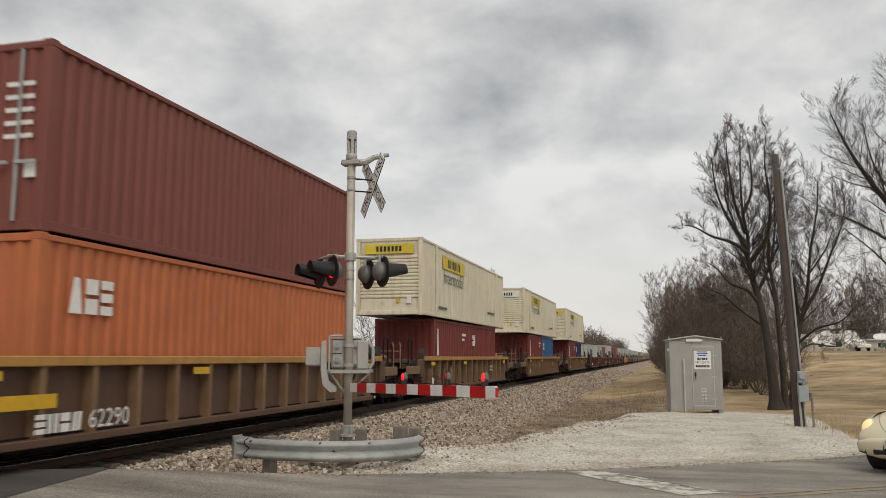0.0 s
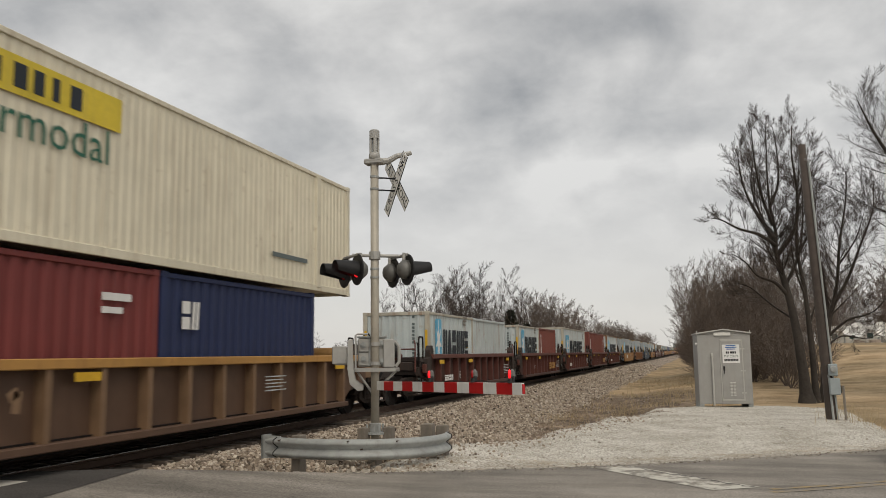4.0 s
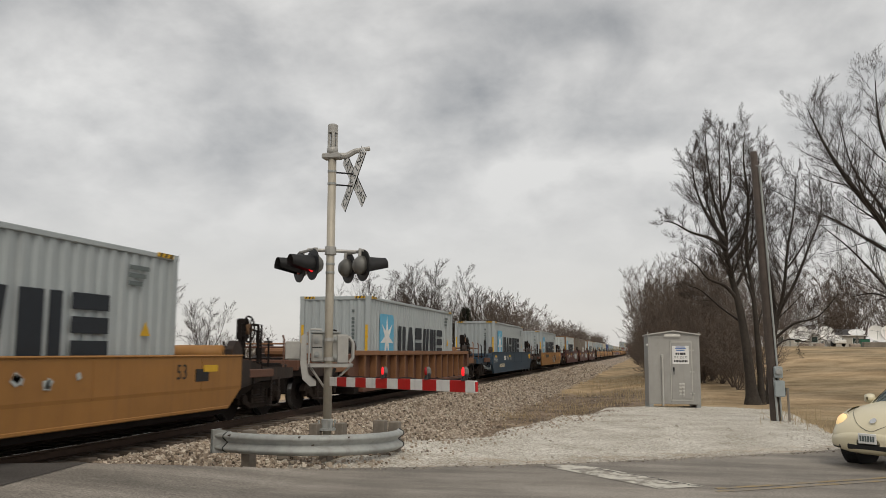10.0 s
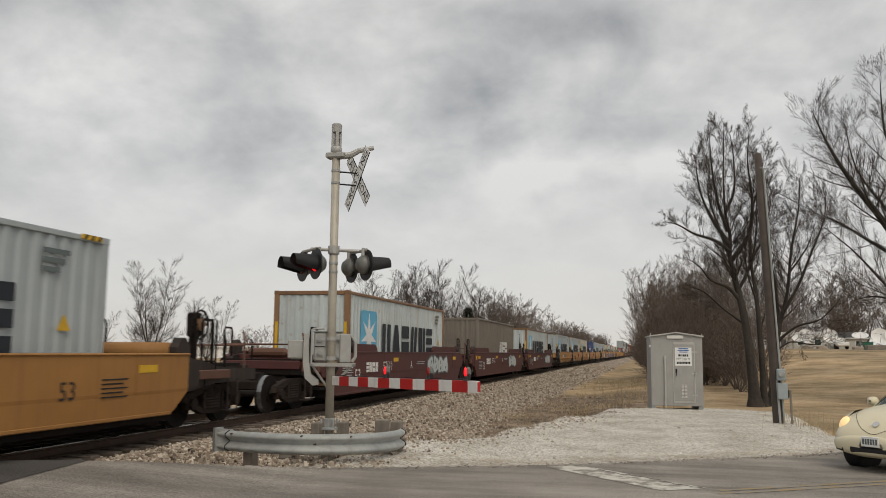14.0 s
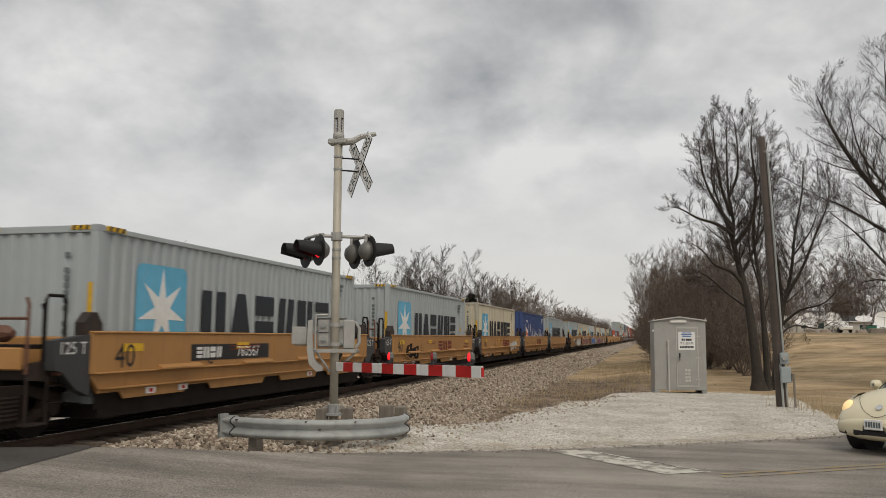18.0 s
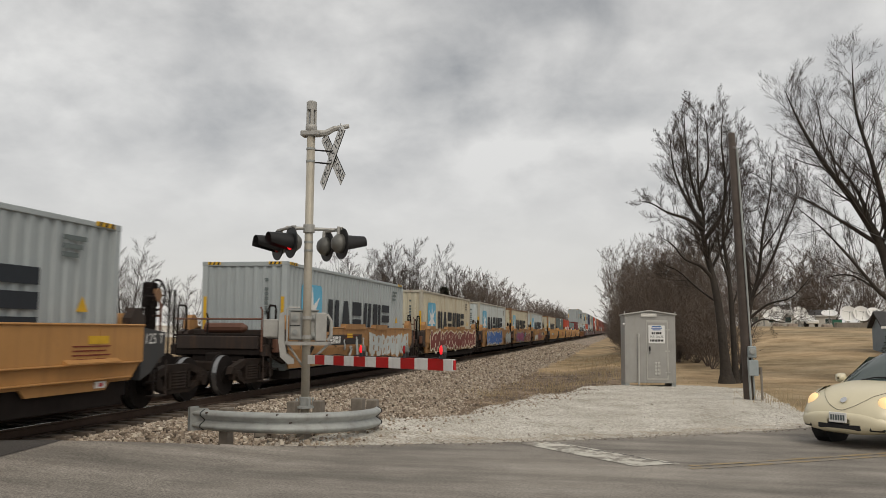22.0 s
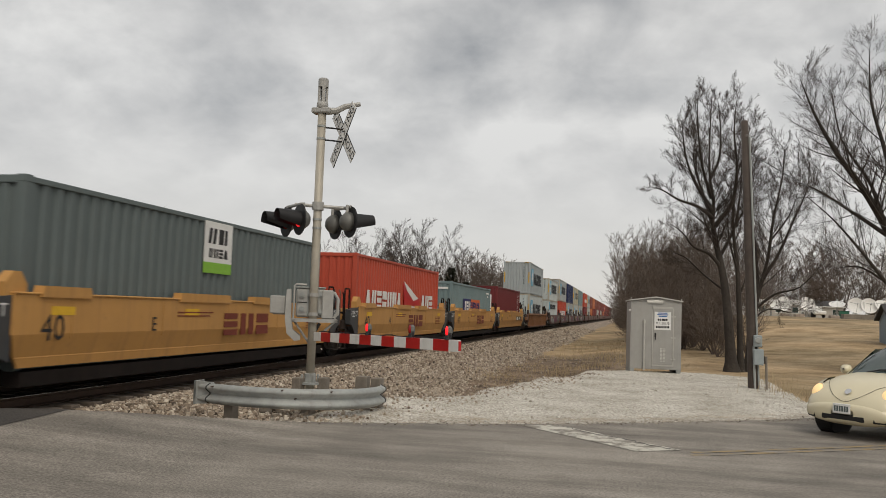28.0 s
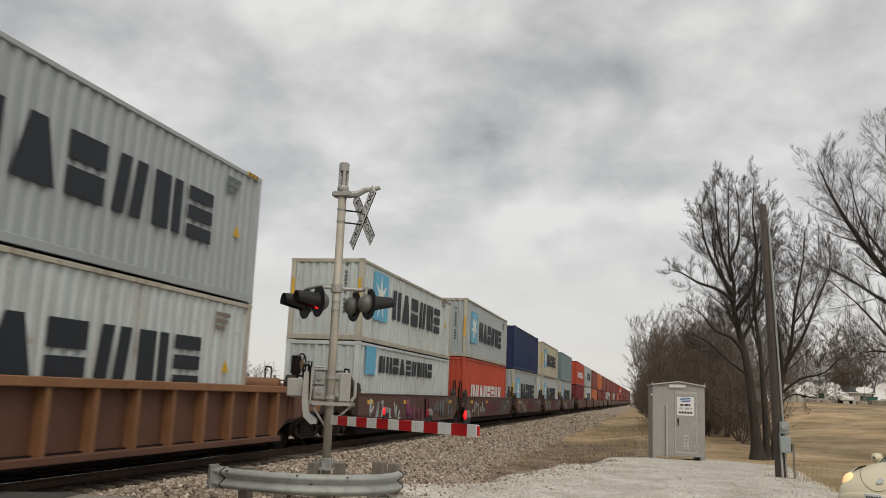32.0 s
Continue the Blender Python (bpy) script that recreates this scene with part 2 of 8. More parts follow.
RUST = (0.13, 0.05, 0.022)
M = {
    "steel_dark": mat("steel_dark", (0.014, 0.011, 0.01), 0.85, 0.0, 0.3, 5, streak=0.3, dirt=(0.03, 0.02, 0.015), spec=0.12),
    "truck_iron": mat("truck_iron", (0.021, 0.015, 0.012), 0.8, 0.0, 0.3, 6, streak=0.4, dirt=(0.05, 0.03, 0.019), spec=0.15),
    "rail": mat("rail", (0.07, 0.045, 0.033), 0.6, 0.5, 0.2, 8),
    "railtop": mat("railtop", (0.5, 0.5, 0.5), 0.25, 1.0, 0.1, 8),
    "tie": mat("tie", (0.1, 0.08, 0.064), 0.9, 0, 0.35, 9, 0.5, 25, per=0.35),
    "wheel": mat("wheel", (0.015, 0.012, 0.011), 0.8, 0.0, 0.3, 6, spec=0.12),
    "tread": mat("tread", (0.3, 0.3, 0.3), 0.4, 1.0, 0.1, 6),
    "galv": mat("galv", (0.33, 0.345, 0.335), 0.6, 0.15, 0.26, 5, 0.15, 30, rust=0.3, streak=0.5, dirt=(0.17, 0.155, 0.13)),
    "mast": mat("mast", (0.40, 0.37, 0.31), 0.55, 0.2, 0.15, 7, 0.1, 40, streak=0.3, dirt=(0.24, 0.2, 0.15)),
    "castbox": mat("castbox", (0.36, 0.355, 0.335), 0.5, 0.2, 0.15, 9, 0.15, 30, rust=0.3, streak=0.35, dirt=(0.2, 0.18, 0.15)),
    "black": mat("black", (0.012, 0.012, 0.013), 0.55, 0, 0.25, 10),
    "lamp_back": mat("lamp_back", (0.15, 0.15, 0.14), 0.5, 0.3, 0.2, 9),
    "white_sign": mat("white_sign", (0.72, 0.72, 0.7), 0.45, 0, 0.08, 6, 0.03),
    "white_tape": mat("white_tape", (0.7, 0.7, 0.68), 0.4, 0, 0.1, 9, 0.03, streak=0.2),
    "red_tape": mat("red_tape", (0.45, 0.012, 0.014), 0.4, 0, 0.12, 9, 0.03),
    "wood_post": mat("wood_post", (0.2, 0.175, 0.145), 0.9, 0, 0.3, 6, 0.5, 30, streak=0.5, dirt=(0.08, 0.07, 0.06)),
    "pole_wood": mat("pole_wood", (0.072, 0.058, 0.05), 0.9, 0, 0.3, 4, 0.5, 25, streak=0.6, dirt=(0.035, 0.025, 0.02)),
    "concrete": mat("concrete", (0.4, 0.38, 0.34), 0.9, 0, 0.18, 5, 0.3, 40, streak=0.2, dirt=(0.2, 0.18, 0.15)),
    "shed": mat("shed", (0.345, 0.338, 0.318), 0.5, 0.3, 0.12, 2.5, 0.05, 20, streak=0.15, dirt=(0.26, 0.24, 0.2)),
    "shed_trim": mat("shed_trim", (0.46, 0.45, 0.42), 0.5, 0.3, 0.1, 5),
    "meter": mat("meter", (0.33, 0.37, 0.38), 0.45, 0.3, 0.1, 8),
    "bark": mat("bark", (0.036, 0.03, 0.025), 0.95, 0, 0.45, 7, 0.9, 14, streak=0.5, dirt=(0.065, 0.055, 0.045)),
    "twig": mat("twig", (0.06, 0.047, 0.039), 0.95, 0, 0.25, 1.5, 0, 20),
    "brush": mat("brush", (0.12, 0.095, 0.078), 0.95, 0, 0.3, 0.8, 0, 20),
    "cedar": mat("cedar", (0.03, 0.036, 0.022), 0.9, 0, 0.4, 3, 0, 20),
    "drygrass": mat("drygrass", (0.4, 0.31, 0.185), 0.95, 0, 0.3, 2, 0, 20),
    "stone": mat("stone", (0.27, 0.225, 0.185), 0.9, 0, 0.45, 3.0, 0.3, 60),
    "chalk": mat("chalk", (0.58, 0.55, 0.49), 0.95, 0, 0.25, 3.0, 0.2, 60),
    "yellow": mat("yellow", (0.6, 0.36, 0.02), 0.6, 0, 0.15, 8, 0.03),
    "lemon": mat("lemon", (0.6, 0.46, 0.035), 0.6, 0, 0.15, 8, 0.03, streak=0.25, dirt=(0.3, 0.22, 0.1)),
    "white": mat("white", (0.68, 0.68, 0.66), 0.6, 0, 0.12, 8, 0.03),
    "ink": mat("ink", (0.012, 0.017, 0.024), 0.6, 0, 0.2, 8, 0.03),
    "skyblue": mat("skyblue", (0.105, 0.37, 0.55), 0.6, 0, 0.12, 4, 0.03, rust=0.25, streak=0.2, dirt=(0.3, 0.38, 0.42)),
    "green": mat("green", (0.02, 0.11, 0.07), 0.6, 0, 0.12, 8, 0.03),
    "lime": mat("lime", (0.2, 0.42, 0.04), 0.6, 0, 0.1, 8, 0.03),
    "navy": mat("navy", (0.015, 0.02, 0.11), 0.6, 0, 0.12, 8, 0.03),
    "orange_ink": mat("orange_ink", (0.62, 0.13, 0.03), 0.6, 0, 0.1, 8, 0.03),
    "brown_ink": mat("brown_ink", (0.16, 0.03, 0.015), 0.7, 0, 0.2, 8, 0.03),
    "plum": mat("plum", (0.24, 0.05, 0.13), 0.7, 0, 0.2, 8, 0.03),
    "blue_ink": mat("blue_ink", (0.04, 0.12, 0.36), 0.7, 0, 0.2, 8, 0.03),
    "red_glow": glow("red_glow", (1.0, 0.012, 0.02), 0.8),
    "rubber": mat("rubber", (0.015, 0.015, 0.016), 0.85, 0, 0.2, 8),
    "red_lens": mat("red_lens", (0.25, 0.01, 0.012), 0.2, 0, 0.1, 9, 0),
}


def paint(name, col, rust=0.25, streak=0.3, var=0.12, dirt=RUST):
    return mat(name, col, 0.6, 0.0, var, 1.6, 0.08, 25, rust, streak, dirt, per=0.06)


M.update({
    "c_grey": paint("c_grey", (0.33, 0.365, 0.375), 0.1, 0.22, 0.07, (0.22, 0.22, 0.21)),
    "c_pale": paint("c_pale", (0.43, 0.475, 0.475), 0.6, 0.5, 0.14, (0.27, 0.17, 0.1)),
    "c_worn": paint("c_worn", (0.37, 0.35, 0.29), 0.9, 0.8, 0.2, (0.2, 0.09, 0.04)),
    "c_rusty": paint("c_rusty", (0.2, 0.11, 0.055), 0.6, 0.8, 0.3, (0.09, 0.05, 0.03)),
    "c_beige": paint("c_beige", (0.46, 0.43, 0.33), 0.6, 0.6, 0.12, (0.25, 0.12, 0.05)),
    "c_cream": paint("c_cream", (0.62, 0.575, 0.45), 0.45, 0.65, 0.12, (0.34, 0.27, 0.18)),
    "c_brown": paint("c_brown", (0.175, 0.054, 0.04), 0.25, 0.3, 0.1, (0.09, 0.035, 0.025)),
    "c_red": paint("c_red", (0.16, 0.03, 0.027), 0.2, 0.3, 0.12, (0.1, 0.03, 0.025)),
    "c_orange": paint("c_orange", (0.41, 0.125, 0.047), 0.25, 0.4, 0.14, (0.22, 0.08, 0.04)),
    "c_coral": paint("c_coral", (0.40, 0.06, 0.03), 0.12, 0.2, 0.1, (0.22, 0.06, 0.04)),
    "c_blue": paint("c_blue", (0.025, 0.105, 0.26), 0.25, 0.25, 0.15, (0.14, 0.14, 0.13)),
    "c_marine": paint("c_marine", (0.034, 0.062, 0.17), 0.1, 0.15, 0.1, (0.05, 0.06, 0.12)),
    "c_navy": paint("c_navy", (0.012, 0.022, 0.075), 0.1, 0.15, 0.1, (0.05, 0.05, 0.07)),
    "c_teal": paint("c_teal", (0.15, 0.21, 0.218), 0.2, 0.3, 0.1, (0.2, 0.2, 0.18)),
    "c_slate": paint("c_slate", (0.105, 0.13, 0.13), 0.1, 0.2, 0.08, (0.16, 0.16, 0.15)),
    "c_maroon": paint("c_maroon", (0.135, 0.02, 0.022), 0.1, 0.2, 0.08, (0.09, 0.025, 0.025)),
    "c_olive": paint("c_olive", (0.16, 0.14, 0.115), 0.3, 0.6, 0.15, (0.22, 0.19, 0.14)),
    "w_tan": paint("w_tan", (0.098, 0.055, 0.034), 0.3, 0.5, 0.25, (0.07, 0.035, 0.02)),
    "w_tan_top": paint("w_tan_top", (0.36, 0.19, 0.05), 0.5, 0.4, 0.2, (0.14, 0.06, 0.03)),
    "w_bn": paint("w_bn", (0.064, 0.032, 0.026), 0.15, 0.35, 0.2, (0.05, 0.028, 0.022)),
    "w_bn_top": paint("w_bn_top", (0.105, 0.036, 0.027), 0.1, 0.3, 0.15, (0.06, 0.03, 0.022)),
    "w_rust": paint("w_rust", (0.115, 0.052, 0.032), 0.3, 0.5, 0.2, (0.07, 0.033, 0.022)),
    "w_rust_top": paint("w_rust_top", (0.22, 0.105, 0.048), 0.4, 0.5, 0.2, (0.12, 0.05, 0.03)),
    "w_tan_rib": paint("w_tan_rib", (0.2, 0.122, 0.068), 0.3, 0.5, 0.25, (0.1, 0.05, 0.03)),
    "w_yellow": paint("w_yellow", (0.43, 0.225, 0.065), 0.3, 0.4, 0.13, (0.2, 0.1, 0.045)),
    "w_ochre": paint("w_ochre", (0.37, 0.19, 0.062), 0.2, 0.4, 0.15, (0.2, 0.1, 0.045)),
    "w_orange": paint("w_orange", (0.3, 0.143, 0.037), 0.15, 0.45, 0.15, (0.17, 0.08, 0.035)),
    # grime colour, darkened further to hold the shadow under the cars
    "w_grime_shade": paint("w_grime_shade", (0.022, 0.015, 0.012), 0.5, 0.5, 0.35, (0.09, 0.045, 0.022)),
    "w_tag": paint("w_tag", (0.32, 0.17, 0.065), 0.5, 0.6, 0.25, (0.13, 0.08, 0.06)),
    "w_blue": paint("w_blue", (0.022, 0.047, 0.075), 0.08, 0.25, 0.15, (0.06, 0.055, 0.05)),
    "w_plum": paint("w_plum", (0.075, 0.022, 0.02), 0.08, 0.25, 0.15, (0.05, 0.025, 0.02)),
    "w_endgrey": paint("w_endgrey", (0.038, 0.04, 0.043), 0.2, 0.4, 0.2, (0.07, 0.05, 0.035)),
    "w_dark": paint("w_dark", (0.085, 0.042, 0.035), 0.3, 0.4, 0.25, (0.06, 0.04, 0.035)),
})


# ---- mesh helpers ----
class Shape:
    """Collects vertices and faces of one mesh."""

    def __init__(self):
        self.v, self.f = [], []

    def add(self, verts, faces):
        n = len(self.v)
        self.v += [tuple(p) for p in verts]
        self.f += [tuple(i + n for i in f) for f in faces]
        return self

    def box(self, lo, hi, bev=0.0):
        if not bev:
            vs = [(x, y, z) for z in (lo[2], hi[2]) for y in (lo[1], hi[1]) for x in (lo[0], hi[0])]
            return self.add(vs, [(0, 2, 3, 1), (4, 5, 7, 6), (0, 1, 5, 4), (2, 6, 7, 3), (0, 4, 6, 2), (1, 3, 7, 5)])
        vs, at = [], {}
        for sx in (0, 1):
            for sy in (0, 1):
                for sz in (0, 1):
                    c = [(lo, hi)[s][k] for k, s in enumerate((sx, sy, sz))]
                    for k in range(3):
                        p = list(c)
                        for j, s in enumerate((sx, sy, sz)):
                            if j != k:
                                p[j] += bev if s == 0 else -bev
                        at[sx, sy, sz, k] = len(vs)
                        vs.append(p)
        fs = []
        for k in range(3):
            a, b = [j for j in range(3) if j != k]
            for s in (0, 1):
                q = []
                for u, w in ((0, 0), (1, 0), (1, 1), (0, 1)):
                    key = [0, 0, 0]
                    key[k], key[a], key[b] = s, u, w
                    q.append(at[(*key, k)])
                fs.append(q)
            for u in (0, 1):
                for w in (0, 1):
                    q = []
                    for s, kk in ((0, a), (1, a), (1, b), (0, b)):
                        key = [0, 0, 0]
                        key[k], key[a], key[b] = s, u, w
                        q.append(at[(*key, kk)])
                    fs.append(q)
        for sx in (0, 1):
            for sy in (0, 1):
                for sz in (0, 1):
                    fs.append([at[sx, sy, sz, k] for k in range(3)])
        return self.add(vs, fs)

    def tube(self, path, radii, n=8, caps=True):
        """A round bar along a path of points."""
        path = [Vector(p) for p in path]
        if not hasattr(radii, "__len__"):
            radii = [radii] * len(path)
        vs, side = [], None
        for i, p in enumerate(path):
            d = (path[min(i + 1, len(path) - 1)] - path[max(i - 1, 0)]).normalized()
            if side is None:
                side = d.orthogonal().normalized()
            side = (side - d * side.dot(d)).normalized()
            other = d.cross(side)
            for k in range(n):
                a = 2 * math.pi * k / n
                vs.append(p + (side * math.cos(a) + other * math.sin(a)) * radii[i])
        fs = [(i * n + k, i * n + (k + 1) % n, (i + 1) * n + (k + 1) % n, (i + 1) * n + k) for i in range(len(path) - 1) for k in range(n)]
        if caps:
            fs += [tuple(range(n - 1, -1, -1)), tuple(range((len(path) - 1) * n, len(path) * n))]
        return self.add(vs, fs)

    def slab(self, outline, axis, lo, hi):
        """An outline of 2D points drawn out along an axis (0: points are y, z; 1: x, z; 2: x, y)."""
        def put(p, d):
            return [(d, *p), (p[0], d, p[1]), (*p, d)][axis]
        n = len(outline)
        vs = [put(p, lo) for p in outline] + [put(p, hi) for p in outline]
        return self.add(vs, [tuple(range(n))[::-1], tuple(range(n, 2 * n))] + [(i, (i + 1) % n, n + (i + 1) % n, n + i) for i in range(n)])

    def grid(self, rows, close=False):
        """A sheet through rows of points."""
        n = len(rows[0])
        vs = [p for r in rows for p in r]
        m = n if close else n - 1
        return self.add(vs, [(i * n + k, i * n + (k + 1) % n, (i + 1) * n + (k + 1) % n, (i + 1) * n + k) for i in range(len(rows) - 1) for k in range(m)])


def mesh(name, s, material, smooth=False):
    me = bpy.data.meshes.new(name)
    me.from_pydata(s.v, [], s.f)
    bm = bmesh.new()
    bm.from_mesh(me)
    bmesh.ops.recalc_face_normals(bm, faces=bm.faces)
    bm.to_mesh(me)
    bm.free()
    me.materials.append(M[material] if isinstance(material, str) else material)
    if smooth:
        me.polygons.foreach_set("use_smooth", [True] * len(me.polygons))
    return me


def part(name, s, material, parent, label="", smooth=False):
    """Links a shape (or a ready mesh) as one part of a thing."""
    me = s if isinstance(s, bpy.types.Mesh) else mesh(name, s, material, smooth)
    ob = new(name, me)
    ob.parent = parent
    return tagged(ob, label)


def thing(name, label, category, group="", kind="", at=None):
    ob = new(name)
    ob.empty_display_size = 0.3
    if at is not None:
        ob.matrix_basis = at
    return tagged(ob, label, category, group, kind)


WORDS = {}


def lettering(text, size, material, align="CENTER"):
    """A flat mesh of the words, facing -y, in the built-in font."""
    key = (text, size, material, align)
    if key not in WORDS:
        cu = bpy.data.curves.new("words", "FONT")
        cu.body, cu.size, cu.align_x, cu.align_y, cu.resolution_u = text, size, align, "CENTER", 2
        ob = bpy.data.objects.new("words", cu)
        me = bpy.data.meshes.new_from_object(ob)
        bpy.data.objects.remove(ob)
        me.materials.clear()
        me.materials.append(M[material])
        me.transform(Matrix.Rotation(radians(90), 4, "X"))
        WORDS[key] = me
    return WORDS[key]


def sign(name, text, size, material, parent, m, label=""):
    ob = part(name, lettering(text, size, material), material, parent, label)
    ob.matrix_basis = m
    return ob


# ---- ground, road, track ----
EDGE = [(-30.0, 0.6), (-20.0, 4.9), (-12.0, 8.6), (-7.0, 10.75), (-5.4, 11.47), (-3.58, 12.28), (-1.45, 13.22), (1.18, 14.9), (3.36, 16.5), (6.4, 19.2), (9.5, 22.2), (14.0, 26.5), (22.0, 32.5), (40.0, 43.0), (80.0, 62.0), (160.0, 98.0)]
LANE = 2.82


def smooth_line(pts, n=8):
    """A round line through the points."""
    out = []
    p = [Vector((*a, 0)) for a in pts]
    for i in range(len(p) - 1):
        a, b, c, d = p[max(i - 1, 0)], p[i], p[i + 1], p[min(i + 2, len(p) - 1)]
        for k in range(n):
            t = k / n
            out.append(0.5 * (2 * b + (c - a) * t + (2 * a - 5 * b + 4 * c - d) * t * t + (3 * b - a - 3 * c + d) * t ** 3))
    return out + [p[-1]]


FAR_EDGE = smooth_line(EDGE)


def offset_line(line, d):
    out = []
    for i, p in enumerate(line):
        t = (line[min(i + 1, len(line) - 1)] - line[max(i - 1, 0)]).normalized()
        out.append(p + Vector((t.y, -t.x, 0)) * d)
    return out


EXY = np.array([(p.x, p.y) for p in FAR_EDGE])


def road_side(x, y):
    """Metres beyond the road's far edge (negative: on the road)."""
    d = np.full(np.shape(x), 1e9)
    s = np.zeros(np.shape(x))
    for (ax, ay), (bx, by) in zip(EXY[:-1], EXY[1:]):
        vx, vy = bx - ax, by - ay
        ll = vx * vx + vy * vy
        t = np.clip(((x - ax) * vx + (y - ay) * vy) / ll, 0, 1)
        q = np.hypot(x - ax - t * vx, y - ay - t * vy)
        c = vx * (y - ay) - vy * (x - ax)
        near = q < d
        d, s = np.where(near, q, d), np.where(near, np.sign(c), s)
    return d * s


def step(a, b, x):
    t = np.clip((x - a) / (b - a), 0, 1)
    return t * t * (3 - 2 * t)


def rough(x, y, s, seed=0.0):
    """Cheap uneven ground: sums of waves."""
    return (np.sin(x * s * 1.3 + y * s * 0.7 + seed) + np.sin(x * s * -0.8 + y * s * 1.9 + seed * 2.1) + np.sin(x * s * 2.7 + y * s * 2.2 + seed * 3.3) * 0.5) / 2.5


def pad_amount(x, y):
    """1 on the pale gravel pad beside the road."""
    wob = 0.5 * rough(x, y, 0.9)
    left = -4.9 + (y - 13) * 0.24 + wob
    return step(left - 0.9, left + 0.5, x) * (1 - step(29.5 + wob, 31.5 + wob, y + 0.35 * np.abs(x - 1.5))) * (1 - step(3.6, 4.4, x - (y - 17) * 0.04 + wob * 0.6)) * step(-0.4, 0.0, road_side(x, y)) * (0.62 + 0.38 * step(0.3, 2.6, road_side(x, y)))


def ballast_amount(x, y):
    wob = 0.35 * rough(x, y, 1.1, 2.0)
    right = CX + 4.8 + wob + 0.5 * (1 - step(15, 30, y))
    left = CX - 6.0 + wob
    return step(left - 0.4, left + 0.4, x) * (1 - step(right - 0.5, right + 0.5, x))


def height(x, y):
    x, y = np.asarray(x, float), np.asarray(y, float)
    rs = road_side(x, y)
    off = np.abs(x - CX)
    bed = -0.085 - 0.56 * step(1.75, 4.6, off)                       # shoulder slope of the track bed
    field = -0.35 + 2.9 * step(34, 125, np.hypot(x - 5, y)) * step(2, 14, x - 0.02 * y) + 0.06 * rough(x, y, 0.25)
    ditch = -0.75 + 0.08 * rough(x, y, 0.5, 1.0)
    base = ditch + (field - ditch) * step(-4.0, 0.5, x)
    base = np.where(x < CX, -0.45 + 0.1 * rough(x, y, 0.2, 4.0) + 0.25 * step(8, 40, CX - x), base)
    z = bed + (base - bed) * step(3.2, 5.2, off)
    pad = pad_amount(x, y)
    pad_z = -0.02 - 0.06 * step(16, 30, y) + 0.02 * rough(x, y, 1.7, 5.0)
    z = z + (pad_z - z) * pad
    # level beside the road, and on the camera's side of it
    near = 1 - step(0.6, 3.2, rs)
    level = np.where(off < 4.5, np.minimum(0.0, bed), -0.04)
    z = z + (level - z) * near
    shoulder = (1 - step(1.4, 3.6, np.hypot(x + 5.3, y - 13.6))) * 0.12
    z = z + shoulder * step(0.1, 1.2, rs)
    z = z - 0.12 * (1 - step(-0.35, -0.1, rs)) * step(-7.2, -6.8, rs)
    return z


def spaced(fine_lo, fine_hi, fine, lo, hi):
    a = list(np.arange(fine_lo, fine_hi + 1e-6, fine))
    s, v = fine, fine_hi
    while v < hi:
        s *= 1.22
        v += s
        a.append(min(v, hi))
    s, v = fine, fine_lo
    while v > lo:
        s *= 1.22
        v -= s
        a.insert(0, max(v, lo))
    return np.array(a)


